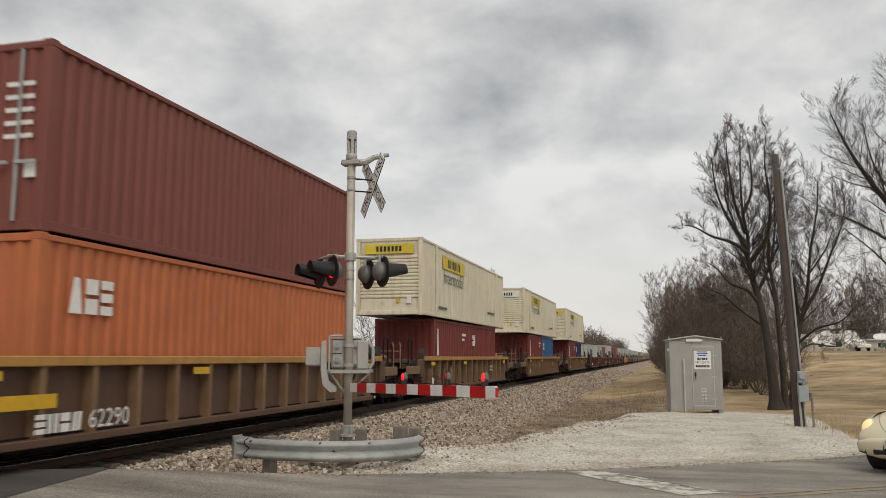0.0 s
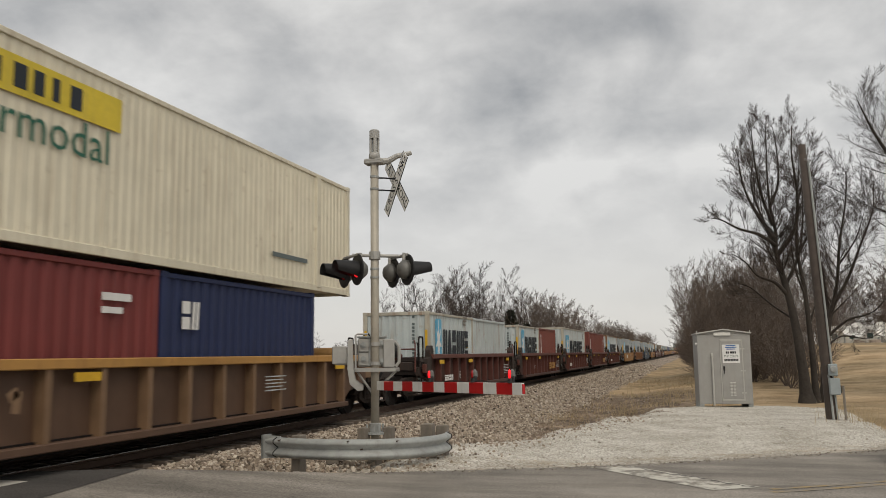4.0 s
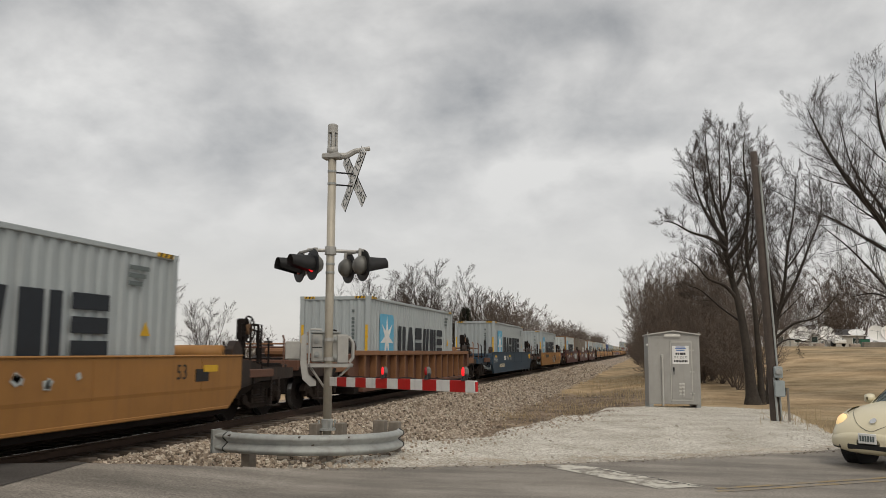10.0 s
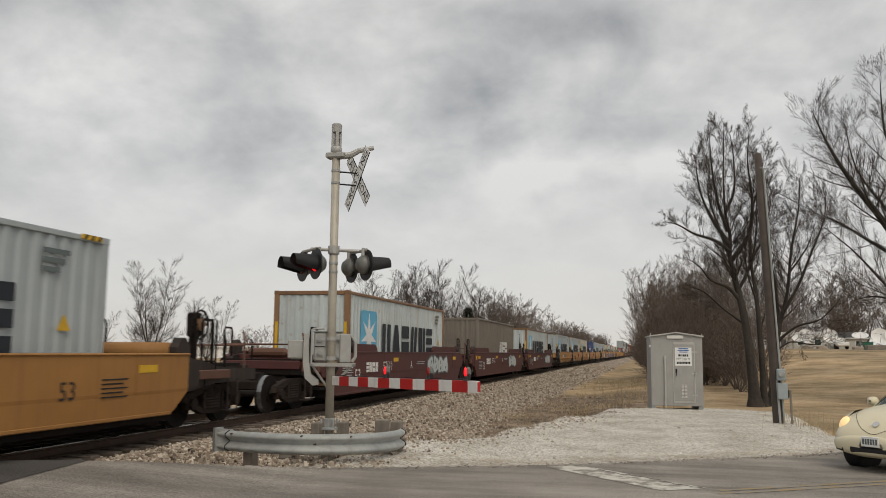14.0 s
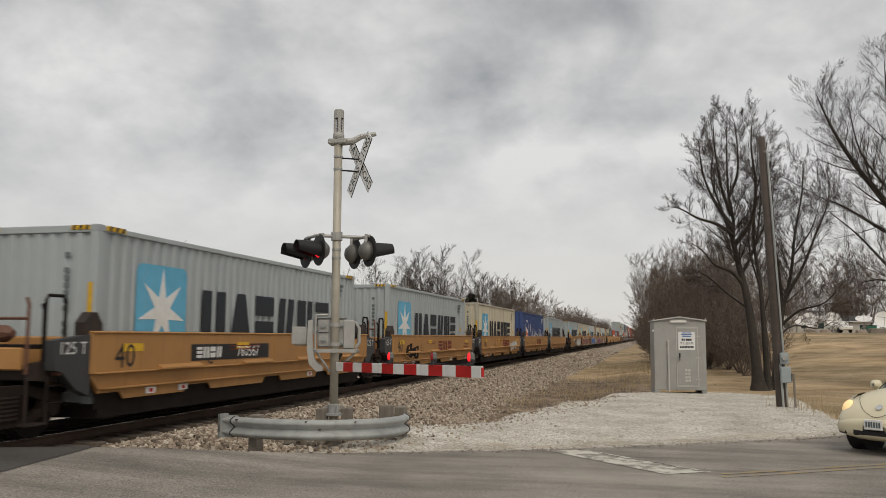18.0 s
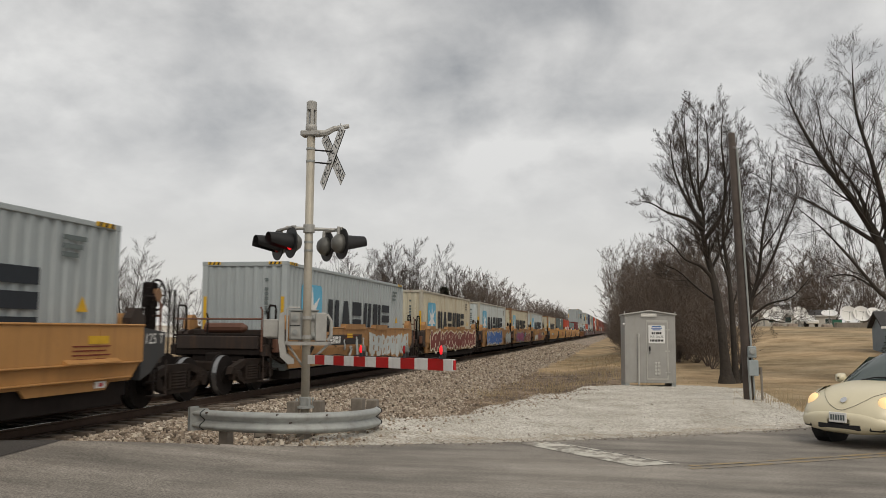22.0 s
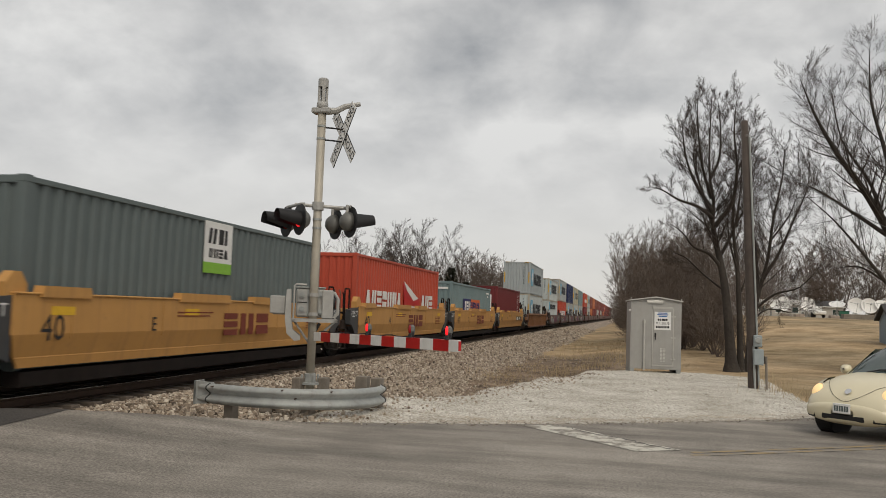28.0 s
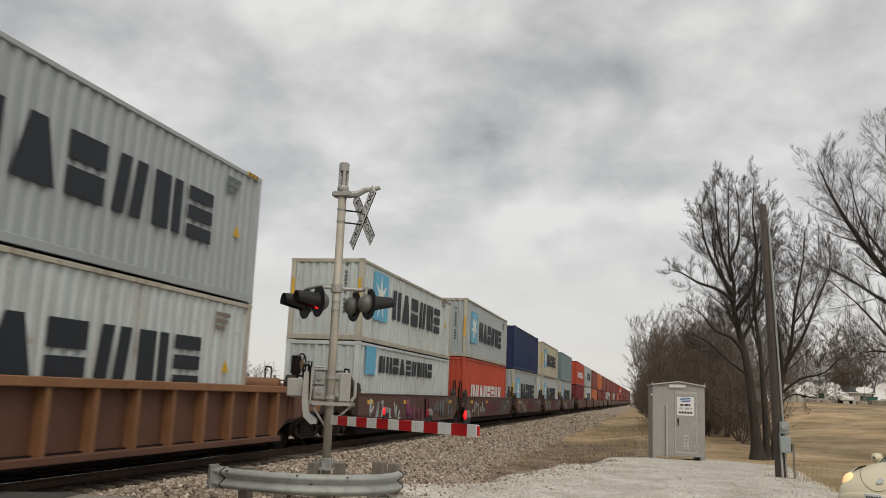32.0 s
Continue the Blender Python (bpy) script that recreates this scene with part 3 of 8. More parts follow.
def zone_material():
    """Dry grass, bare earth, ballast and pale gravel, mixed by the ground's zones."""
    m = bpy.data.materials.new("ground_cover")
    m.use_nodes = True
    nt = m.node_tree
    link = nt.links.new
    bsdf = nt.nodes["Principled BSDF"]
    bsdf.inputs["Roughness"].default_value = 0.95
    bsdf.inputs["Specular IOR Level"].default_value = 0.15
    geo = node(nt, "ShaderNodeNewGeometry")
    co = geo.outputs["Position"]

    def noise_of(scale, detail=5.0, rough_=0.6):
        n = node(nt, "ShaderNodeTexNoise", Scale=scale, Detail=detail, Roughness=rough_)
        link(co, n.inputs["Vector"])
        return n.outputs[0]

    def ramp(fac, stops):
        r = node(nt, "ShaderNodeValToRGB")
        e = r.color_ramp.elements
        e[0].position, e[0].color = stops[0][0], (*stops[0][1], 1)
        e[1].position, e[1].color = stops[-1][0], (*stops[-1][1], 1)
        for p, c in stops[1:-1]:
            q = e.new(p)
            q.color = (*c, 1)
        link(fac, r.inputs[0])
        return r.outputs[0]

    def mix(fac, a, b):
        n = node(nt, "ShaderNodeMix")
        n.data_type = "RGBA"
        link(fac, n.inputs[0]), link(a, n.inputs[6]), link(b, n.inputs[7])
        return n.outputs[2]

    def broken(fac, n, soft=0.25):
        """A zone's edge broken up by noise."""
        a = node(nt, "ShaderNodeMath", op="ADD")
        link(fac, a.inputs[0]), link(n, a.inputs[1])
        r = node(nt, "ShaderNodeMapRange")
        r.inputs[1].default_value, r.inputs[2].default_value = 1.0 - soft, 1.0 + soft
        link(a.outputs[0], r.inputs[0])
        return r.outputs[0]

    grass = ramp(noise_of(0.35, 8.0, 0.68), [(0.3, (0.2, 0.145, 0.082)), (0.45, (0.34, 0.25, 0.145)), (0.6, (0.48, 0.365, 0.23)), (0.75, (0.29, 0.2, 0.12))])
    fleck = ramp(noise_of(9.0, 4.0, 0.7), [(0.3, (0.75, 0.75, 0.75)), (0.7, (1.2, 1.2, 1.2))])
    gm = node(nt, "ShaderNodeMix")
    gm.data_type, gm.blend_type = "RGBA", "MULTIPLY"
    gm.inputs[0].default_value = 1.0
    link(grass, gm.inputs[6]), link(fleck, gm.inputs[7])
    broad = ramp(noise_of(0.07, 4.0, 0.55), [(0.38, (0.7, 0.72, 0.72)), (0.6, (1.1, 1.07, 1.05))])
    gm2 = node(nt, "ShaderNodeMix")
    gm2.data_type, gm2.blend_type = "RGBA", "MULTIPLY"
    gm2.inputs[0].default_value = 1.0
    link(gm.outputs[2], gm2.inputs[6]), link(broad, gm2.inputs[7])
    gm = gm2
    earth = ramp(noise_of(0.9, 8.0, 0.7), [(0.36, (0.075, 0.057, 0.043)), (0.49, (0.17, 0.128, 0.094)), (0.64, (0.34, 0.262, 0.185))])
    vor = node(nt, "ShaderNodeTexVoronoi", Scale=17.0)
    link(co, vor.inputs["Vector"])
    stone = ramp(vor.outputs["Color"], [(0.1, (0.06, 0.049, 0.04)), (0.5, (0.27, 0.22, 0.175)), (0.9, (0.52, 0.445, 0.365))])
    vor2 = node(nt, "ShaderNodeTexVoronoi", Scale=38.0)
    link(co, vor2.inputs["Vector"])
    chalk = ramp(vor2.outputs["Color"], [(0.1, (0.27, 0.248, 0.213)), (0.5, (0.52, 0.495, 0.442)), (0.9, (0.72, 0.695, 0.64))])
    stain = ramp(noise_of(0.8, 6.0, 0.62), [(0.35, (0.72, 0.7, 0.66)), (0.6, (1.08, 1.08, 1.08))])
    cm = node(nt, "ShaderNodeMix")
    cm.data_type, cm.blend_type = "RGBA", "MULTIPLY"
    cm.inputs[0].default_value = 1.0
    link(chalk, cm.inputs[6]), link(stain, cm.inputs[7])
    at = node(nt, "ShaderNodeAttribute")
    at.attribute_name = "zone"
    sep = node(nt, "ShaderNodeSeparateColor")
    link(at.outputs["Color"], sep.inputs[0])
    nz = noise_of(2.3, 6.0, 0.7)
    col = mix(broken(sep.outputs[2], nz), gm.outputs[2], earth)
    col = mix(broken(sep.outputs[0], nz), col, stone)
    col = mix(broken(sep.outputs[1], nz), col, cm.outputs[2])
    link(col, bsdf.inputs["Base Color"])
    bp = node(nt, "ShaderNodeBump", Strength=0.6, Distance=0.03)
    link(noise_of(14.0, 6.0, 0.7), bp.inputs["Height"]), link(bp.outputs[0], bsdf.inputs["Normal"])
    return m


def build_ground():
    xs, ys = spaced(-15, 9, 0.25, -900, 900), spaced(-2, 42, 0.25, -900, 1600)
    X, Y = np.meshgrid(xs, ys)
    Z = height(X, Y)
    nx, ny = len(xs), len(ys)
    me = bpy.data.meshes.new("ground")
    idx = np.arange(nx * ny).reshape(ny, nx)
    quads = np.stack([idx[:-1, :-1], idx[:-1, 1:], idx[1:, 1:], idx[1:, :-1]], -1).reshape(-1, 4)
    me.from_pydata(np.stack([X, Y, Z], -1).reshape(-1, 3).tolist(), [], quads.tolist())
    zone = me.color_attributes.new("zone", "FLOAT_COLOR", "POINT")
    rs = road_side(X, Y)
    earth = np.clip(step(-6.5, -4.5, X) * (1 - step(-1.5, 1.0, X - 0.01 * Y)) * step(16, 20, Y) * (1 - step(40, 60, Y)) * 1.05 + (1 - step(0.0, 1.6, np.abs(rs))) * 0.8 + step(3.0, 4.2, X) * (1 - step(5, 6.5, X)) * (1 - step(20, 25, Y)) * 0.6 + (X < CX - 3) * 0.3, 0, 1)
    near_side = (rs < -5.5) * 0.7
    rgba = np.stack([ballast_amount(X, Y) * np.where(rs < -0.2, 0.6, 1), np.maximum(pad_amount(X, Y), near_side * 0.6), np.clip(earth + near_side, 0, 1), np.ones_like(X)], -1)
    zone.data.foreach_set("color", rgba.reshape(-1).astype(np.float32))
    me.materials.append(zone_material())
    me.polygons.foreach_set("use_smooth", [True] * len(me.polygons))
    tagged(new("ground", me), "dry tan grass, bare earth and gravel beside the track", "ground", kind="structure")


def asphalt(name, col, var=0.25, patch=0.3):
    m = mat(name, col, 0.9, 0, var, 1.3, 0.5, 90, spec=0.3)
    nt = m.node_tree
    bsdf = nt.nodes["Principled BSDF"]
    src = bsdf.inputs["Base Color"].links[0].from_socket
    tc = node(nt, "ShaderNodeNewGeometry")
    mp = node(nt, "ShaderNodeMapping")
    mp.inputs["Rotation"].default_value = (0, 0, radians(-28))
    mp.inputs["Scale"].default_value = (0.25, 1.3, 1)
    n1 = node(nt, "ShaderNodeTexNoise", Scale=1.0, Detail=5.0, Roughness=0.6)
    n2 = node(nt, "ShaderNodeTexNoise", Scale=38.0, Detail=4.0, Roughness=0.8)
    nt.links.new(tc.outputs["Position"], mp.inputs[0])
    nt.links.new(mp.outputs[0], n1.inputs["Vector"]), nt.links.new(tc.outputs["Position"], n2.inputs["Vector"])
    for n, lo, hi, k in ((n1, 0.35, 0.65, patch), (n2, 0.38, 0.62, 0.42)):
        r = node(nt, "ShaderNodeMapRange")
        r.inputs[1].default_value, r.inputs[2].default_value = lo, hi
        r.inputs[3].default_value, r.inputs[4].default_value = 1 - k, 1 + k
        nt.links.new(n.outputs[0], r.inputs[0])
        mx = node(nt, "ShaderNodeMix")
        mx.data_type, mx.blend_type = "RGBA", "MULTIPLY"
        mx.inputs[0].default_value = 1.0
        nt.links.new(src, mx.inputs[6]), nt.links.new(r.outputs[0], mx.inputs[7])
        src = mx.outputs[2]
    nt.links.new(src, bsdf.inputs["Base Color"])
    return m


def worn_paint(name, col, under):
    """Road paint worn through to the asphalt."""
    m = mat(name, col, 0.85, 0, 0.15, 4, 0.3, 80)
    nt = m.node_tree
    bsdf = nt.nodes["Principled BSDF"]
    src = bsdf.inputs["Base Color"].links[0].from_socket
    tc = node(nt, "ShaderNodeNewGeometry")
    n1 = node(nt, "ShaderNodeTexNoise", Scale=3.2, Detail=8.0, Roughness=0.72)
    nt.links.new(tc.outputs["Position"], n1.inputs["Vector"])
    r = node(nt, "ShaderNodeMapRange")
    r.inputs[1].default_value, r.inputs[2].default_value = 0.46, 0.55
    nt.links.new(n1.outputs[0], r.inputs[0])
    mx = node(nt, "ShaderNodeMix")
    mx.data_type = "RGBA"
    mx.inputs[7].default_value = (*under, 1)
    nt.links.new(r.outputs[0], mx.inputs[0]), nt.links.new(src, mx.inputs[6])
    nt.links.new(mx.outputs[2], bsdf.inputs["Base Color"])
    return m


def strip(name, a, b, z0, material, label, category, kind="structure", lift=None):
    s = Shape()
    up = lift or (lambda p: 0.0)
    s.grid([[(p.x, p.y, z0 + up(p)) for p in a], [(p.x, p.y, z0 + up(p)) for p in b]])
    s.grid([[(p.x, p.y, z0 + up(p)) for p in a], [(p.x, p.y, z0 - 0.1 + up(p)) for p in a]])
    s.grid([[(p.x, p.y, z0 + up(p)) for p in b], [(p.x, p.y, z0 - 0.1 + up(p)) for p in b]])
    ob = new(name, mesh(name, s, material))
    return tagged(ob, label, category, kind=kind)


def rise(p):
    """The road climbs to the level of the rails."""
    return float(0.15 * (1 - step(2.0, 5.6, abs(p.x - CX))))


def build_road():
    a = asphalt("asphalt", (0.226, 0.206, 0.18))
    M["asphalt"] = a
    M["asphalt_dark"] = asphalt("asphalt_dark", (0.066, 0.061, 0.057), 0.15, 0.15)
    M["line_white"] = worn_paint("line_white", (0.52, 0.5, 0.44), (0.22, 0.2, 0.172))
    M["line_yellow"] = worn_paint("line_yellow", (0.3, 0.225, 0.12), (0.235, 0.21, 0.175))
    rnd = random.Random(3)
    far = [p + Vector((rnd.uniform(-0.04, 0.04), rnd.uniform(-0.05, 0.05), 0)) for p in smooth_line(EDGE, 24)]
    line = smooth_line(EDGE, 24)
    rows = [far, offset_line(line, LANE * 0.5), offset_line(line, LANE), offset_line(line, LANE * 1.5), offset_line(line, LANE * 2 + 0.1)]
    s = Shape().grid([[(p.x, p.y, rise(p)) for p in r] for r in rows])
    s.grid([[(p.x, p.y, rise(p)) for p in far], [(p.x, p.y, rise(p) - 0.12) for p in far]])
    s.grid([[(p.x, p.y, rise(p)) for p in rows[-1]], [(p.x, p.y, rise(p) - 0.12) for p in rows[-1]]])
    tagged(new("road", mesh("road", s, a)), "worn grey asphalt two-lane road", "road", kind="structure")
    # the newer, darker asphalt at the crossing
    q = [p for p in line if -13.5 < p.x < -7.6]
    cut = [offset_line(line, d) for d in (-0.05, LANE * 2 + 0.05)]
    k0, k1 = line.index(q[0]), line.index(q[-1])
    end0 = [cut[0][i] for i in range(k0, k1 + 1)]
    end1 = [cut[1][i] + Vector((-0.9, 0.1, 0)) for i in range(k0, k1 + 1)]
    mid = [(u * 0.55 + v * 0.45) + Vector((-0.25, 0.05, 0)) for u, v in zip(end0, end1)]
    s = Shape().grid([[(p.x, p.y, rise(p) + 0.006) for p in r] for r in (end0, mid, end1)])
    tagged(new("road_patch", mesh("road_patch", s, "asphalt_dark")), "darker newer asphalt at the crossing", "road", kind="structure")
    # painted lines
    for d in (LANE - 0.14, LANE + 0.06):
        c = [(u, v) for u, v in zip(offset_line(line, d), offset_line(line, d + 0.1)) if u.x > 0.75]
        s = Shape().grid([[(u.x, u.y, 0.005) for u, v in c], [(v.x, v.y, 0.005) for u, v in c]])
        tagged(new("centre_line", mesh("centre_line", s, "line_yellow")), "worn yellow centre line on asphalt", "road marking", "centre lines", "structure")
    s = Shape()
    a0, a1, b1, b0 = Vector((-1.56, 13.0)), Vector((-1.0, 13.25)), Vector((0.74, 11.55)), Vector((0.16, 11.18))
    n = 12
    s.grid([[(*(a0.lerp(b0, i / n)), 0.006) for i in range(n + 1)], [(*(a1.lerp(b1, i / n)), 0.006) for i in range(n + 1)]])
    tagged(new("stop_line", mesh("stop_line", s, "line_white")), "worn white stop line on asphalt", "road marking", kind="structure")
    s = Shape().tube([(*(a1.lerp(b1, i / 30) + Vector((0.03 * math.sin(i * 1.9) - 0.1 + 0.05 * math.sin(i * 0.43), 0.03 * math.sin(i * 2.8)))), 0.004) for i in range(31)], 0.007, 4)
    tagged(new("crack_filler", mesh("crack_filler", s, "black")), "dark sealed cracks in the asphalt", "road marking", kind="structure")


def rocks(name, centres, sizes, material, label, seed):
    """Many angular stones as one mesh: boxes with every corner pulled about."""
    rng = np.random.default_rng(seed)
    n = len(centres)
    cube = np.array([(x, y, z) for z in (-1, 1) for y in (-1, 1) for x in (-1, 1)], float)
    v = cube[None] * rng.uniform(0.55, 1.0, (n, 8, 3)) * (sizes[:, None, None] * rng.uniform(0.6, 1.0, (n, 1, 3)))
    a = rng.uniform(0, 6.283, n)
    b = rng.uniform(-0.8, 0.8, n)
    ca, sa, cb, sb = np.cos(a)[:, None], np.sin(a)[:, None], np.cos(b)[:, None], np.sin(b)[:, None]
    x, y, z = v[..., 0], v[..., 1], v[..., 2]
    y, z = y * cb - z * sb, y * sb + z * cb
    x, y = x * ca - y * sa, x * sa + y * ca
    v = np.stack([x, y, z], -1) + centres[:, None]
    quad = np.array([(0, 2, 3, 1), (4, 5, 7, 6), (0, 1, 5, 4), (2, 6, 7, 3), (0, 4, 6, 2), (1, 3, 7, 5)])
    f = (quad[None] + 8 * np.arange(n)[:, None, None]).reshape(-1)
    me = bpy.data.meshes.new(name)
    me.vertices.add(8 * n)
    me.vertices.foreach_set("co", v.reshape(-1).astype(np.float32))
    me.loops.add(24 * n)
    me.loops.foreach_set("vertex_index", f.astype(np.int32))
    me.polygons.add(6 * n)
    me.polygons.foreach_set("loop_start", np.arange(0, 24 * n, 4, dtype=np.int32))
    me.update(calc_edges=True)
    me.validate()
    me.polygons.foreach_set("use_smooth", [False] * len(me.polygons))
    m = bpy.data.materials.new(name)
    m.use_nodes = True
    nt = m.node_tree
    bsdf = nt.nodes["Principled BSDF"]
    bsdf.inputs["Roughness"].default_value = 0.95
    bsdf.inputs["Specular IOR Level"].default_value = 0.2
    geo = node(nt, "ShaderNodeNewGeometry")
    r = node(nt, "ShaderNodeValToRGB")
    e = r.color_ramp.elements
    e[0].color, e[1].color = (*material[0], 1), (*material[-1], 1)
    for k, c in enumerate(material[1:-1]):
        q = e.new((k + 1) / (len(material) - 1))
        q.color = (*c, 1)
    nt.links.new(geo.outputs["Random Per Island"], r.inputs[0]), nt.links.new(r.outputs[0], bsdf.inputs["Base Color"])
    me.materials.append(m)
    return tagged(new(name, me), label, "gravel", kind="stuff")


def scatter(n, x0, x1, y0, y1, seed, keep):
    rng = np.random.default_rng(seed)
    x, y = rng.uniform(x0, x1, n), rng.uniform(y0, y1, n)
    k = keep(x, y, rng.uniform(0, 1, n))
    return x[k], y[k]


def build_stones():
    rng = np.random.default_rng(8)
    xs, ys = [], []
    for n, y0, y1 in ((26000, 8.5, 20), (19000, 20, 34), (15000, 34, 75), (6000, 75, 140)):
        x, y = scatter(n, CX - 1.5, -2.2, y0, y1, n, lambda x, y, r: (r < ballast_amount(x, y) ** 1.5 * 1.05) & (road_side(x, y) > 0.05 + 0.9 * r) & ((x > CX + 1.33) | (r < 0.5)))
        xs.append(x), ys.append(y)
    x, y = np.concatenate(xs), np.concatenate(ys)
    size = rng.uniform(0.018, 0.05, len(x)) * np.where(y > 75, 2.2, np.where(y > 34, 1.25, 1.0))
    z = height(x, y) + size * 0.35 + rng.uniform(0, 0.02, len(x)) - np.where(np.abs(x - CX) < 1.35, 0.03, 0)
    rocks("ballast_stones", np.stack([x, y, z], -1), size, [(0.07, 0.057, 0.046), (0.36, 0.295, 0.228), (0.165, 0.128, 0.098), (0.49, 0.42, 0.335), (0.26, 0.213, 0.17), (0.58, 0.52, 0.435), (0.38, 0.312, 0.245)], "loose tan and grey angular ballast stones", 1)
    x, y = scatter(32000, -5.5, 5.0, 11.5, 30, 5, lambda x, y, r: (r < pad_amount(x, y)) & (road_side(x, y) > 0.1))
    size = rng.uniform(0.004, 0.013, len(x)) * (1 + (rng.uniform(0, 1, len(x)) > 0.98) * 1.6)
    rocks("pad_gravel", np.stack([x, y, height(x, y) + size * 0.3], -1), size, [(0.3, 0.27, 0.225), (0.54, 0.515, 0.46), (0.68, 0.66, 0.605), (0.36, 0.325, 0.275), (0.62, 0.595, 0.54), (0.74, 0.72, 0.67)], "pale crushed limestone gravel", 2)
    x, y = scatter(9000, -5.6, -0.5, 12, 27, 15, lambda x, y, r: (r < 0.7 * (1 - (x - (-5.4 + (y - 13) * 0.22)) / 2.2)) & (r < 0.3) & (road_side(x, y) > 0.15))
    size = rng.uniform(0.01, 0.03, len(x))
    rocks("stray_stones", np.stack([x, y, height(x, y) + size * 0.35], -1), size, [(0.12, 0.09, 0.07), (0.36, 0.29, 0.22), (0.24, 0.18, 0.13), (0.46, 0.4, 0.33)], "tan stones strewn between ballast and gravel", 4)
    x, y = scatter(5000, -5.6, 0.2, 19, 48, 16, lambda x, y, r: (r < 0.75 - 0.13 * (x + 5.6)) & (pad_amount(x, y) < 0.3))
    size = rng.uniform(0.015, 0.05, len(x))
    rocks("bank_stones", np.stack([x, y, height(x, y) + size * 0.3], -1), size, [(0.1, 0.075, 0.055), (0.3, 0.24, 0.18), (0.2, 0.15, 0.11), (0.42, 0.36, 0.3)], "tan stones and clods on the earth bank", 5)
    # dark loose grit along the edge of the asphalt
    x, y = scatter(9000, -7.5, 4.0, 10.5, 18, 6, lambda x, y, r: (road_side(x, y) > -0.25) & (road_side(x, y) < 0.55 * r))
    size = rng.uniform(0.006, 0.017, len(x))
    rocks("edge_grit", np.stack([x, y, np.maximum(height(x, y), np.where(road_side(x, y) < 0, 0.0, -1)) + size * 0.4], -1), size, [(0.12, 0.1, 0.085), (0.26, 0.23, 0.19), (0.42, 0.38, 0.32)], "loose grit at the asphalt edge", 3)


def build_track():
    tr = thing("railway_track", "single railway track on dark ties and ballast", "railway track", kind="structure")
    prof = [(-0.075, 0), (0.075, 0), (0.075, 0.012), (0.012, 0.03), (0.012, 0.125), (0.036, 0.14), (0.036, 0.165), (-0.036, 0.165), (-0.036, 0.14), (-0.012, 0.125), (-0.012, 0.03), (-0.075, 0.012)]
    for s in (-1, 1):
        x = CX + s * 0.755
        r = part("rail", Shape().slab([(x + a, RAIL - 0.168 + b) for a, b in prof], 1, -640, 1150), "rail", tr)
        part("running_surface", Shape().box((x - 0.026, -640, RAIL - 0.006), (x + 0.03, 1150, RAIL)), "railtop", r, "bright worn rail head")
    tie = mesh("tie", Shape().box((-1.3, -0.115, -0.14), (1.3, 0.115, 0.0), 0.012), "tie")
    plate = mesh("tie_plate", Shape().box((-0.1, -0.09, 0.0), (0.1, 0.09, 0.012)), "rail")
    rnd = random.Random(9)
    for i in range(110):
        y = 9.55 + i * 0.5
        t = part("tie", tie, None, tr)
        t.matrix_basis = pose(CX + rnd.uniform(-0.05, 0.05), y, RAIL - 0.168, 0, 0, rnd.uniform(-0.7, 0.7))
        if i < 40:
            for s in (-1, 1):
                part("tie_plate", plate, None, t).matrix_basis = pose(s * 0.755, 0, 0)
    far = Shape()
    for y in list(np.arange(64.55, 600, 0.5)) + list(np.arange(-120, 0.5, 0.5)):
        far.box((CX - 1.3, y - 0.115, RAIL - 0.3), (CX + 1.3, y + 0.115, RAIL - 0.168))
    tagged(part("far_ties", far, "tie", tr), "dark ties in a row", kind="stuff")
    # concrete panels of the crossing
    cr = thing("crossing_panels", "pale concrete panels level with the rails at the road", "crossing", kind="structure")
    for k in range(4):
        y = -1.2 + k * 2.6
        for x0, x1 in ((CX - 1.55, CX - 0.83), (CX - 0.67, CX + 0.67), (CX + 0.83, CX + 1.55)):
            part("panel", Shape().box((x0, y, RAIL - 0.2), (x1, y + 2.56, RAIL - 0.012), 0.02), "concrete", cr)


build_ground()
build_road()
build_track()
build_stones()


# ---- the train ----
MOVING = []      # (thing, metres along the train)
WELL_FLOOR = 0.62
NEAR = pose(0, 0, 0, 0, 0, 90)      # turns lettering to face +x, reading towards +y


def wave(length, period, depth):
    """Points of a corrugated wall: along, in."""
    n = max(2, round(length / period))
    p = length / n
    out = []
    for i in range(n):
        a = i * p
        out += [(a, 0), (a + 0.34 * p, 0), (a + 0.48 * p, depth), (a + 0.86 * p, depth)]
    return out + [(length, 0)]


BOXES = {}


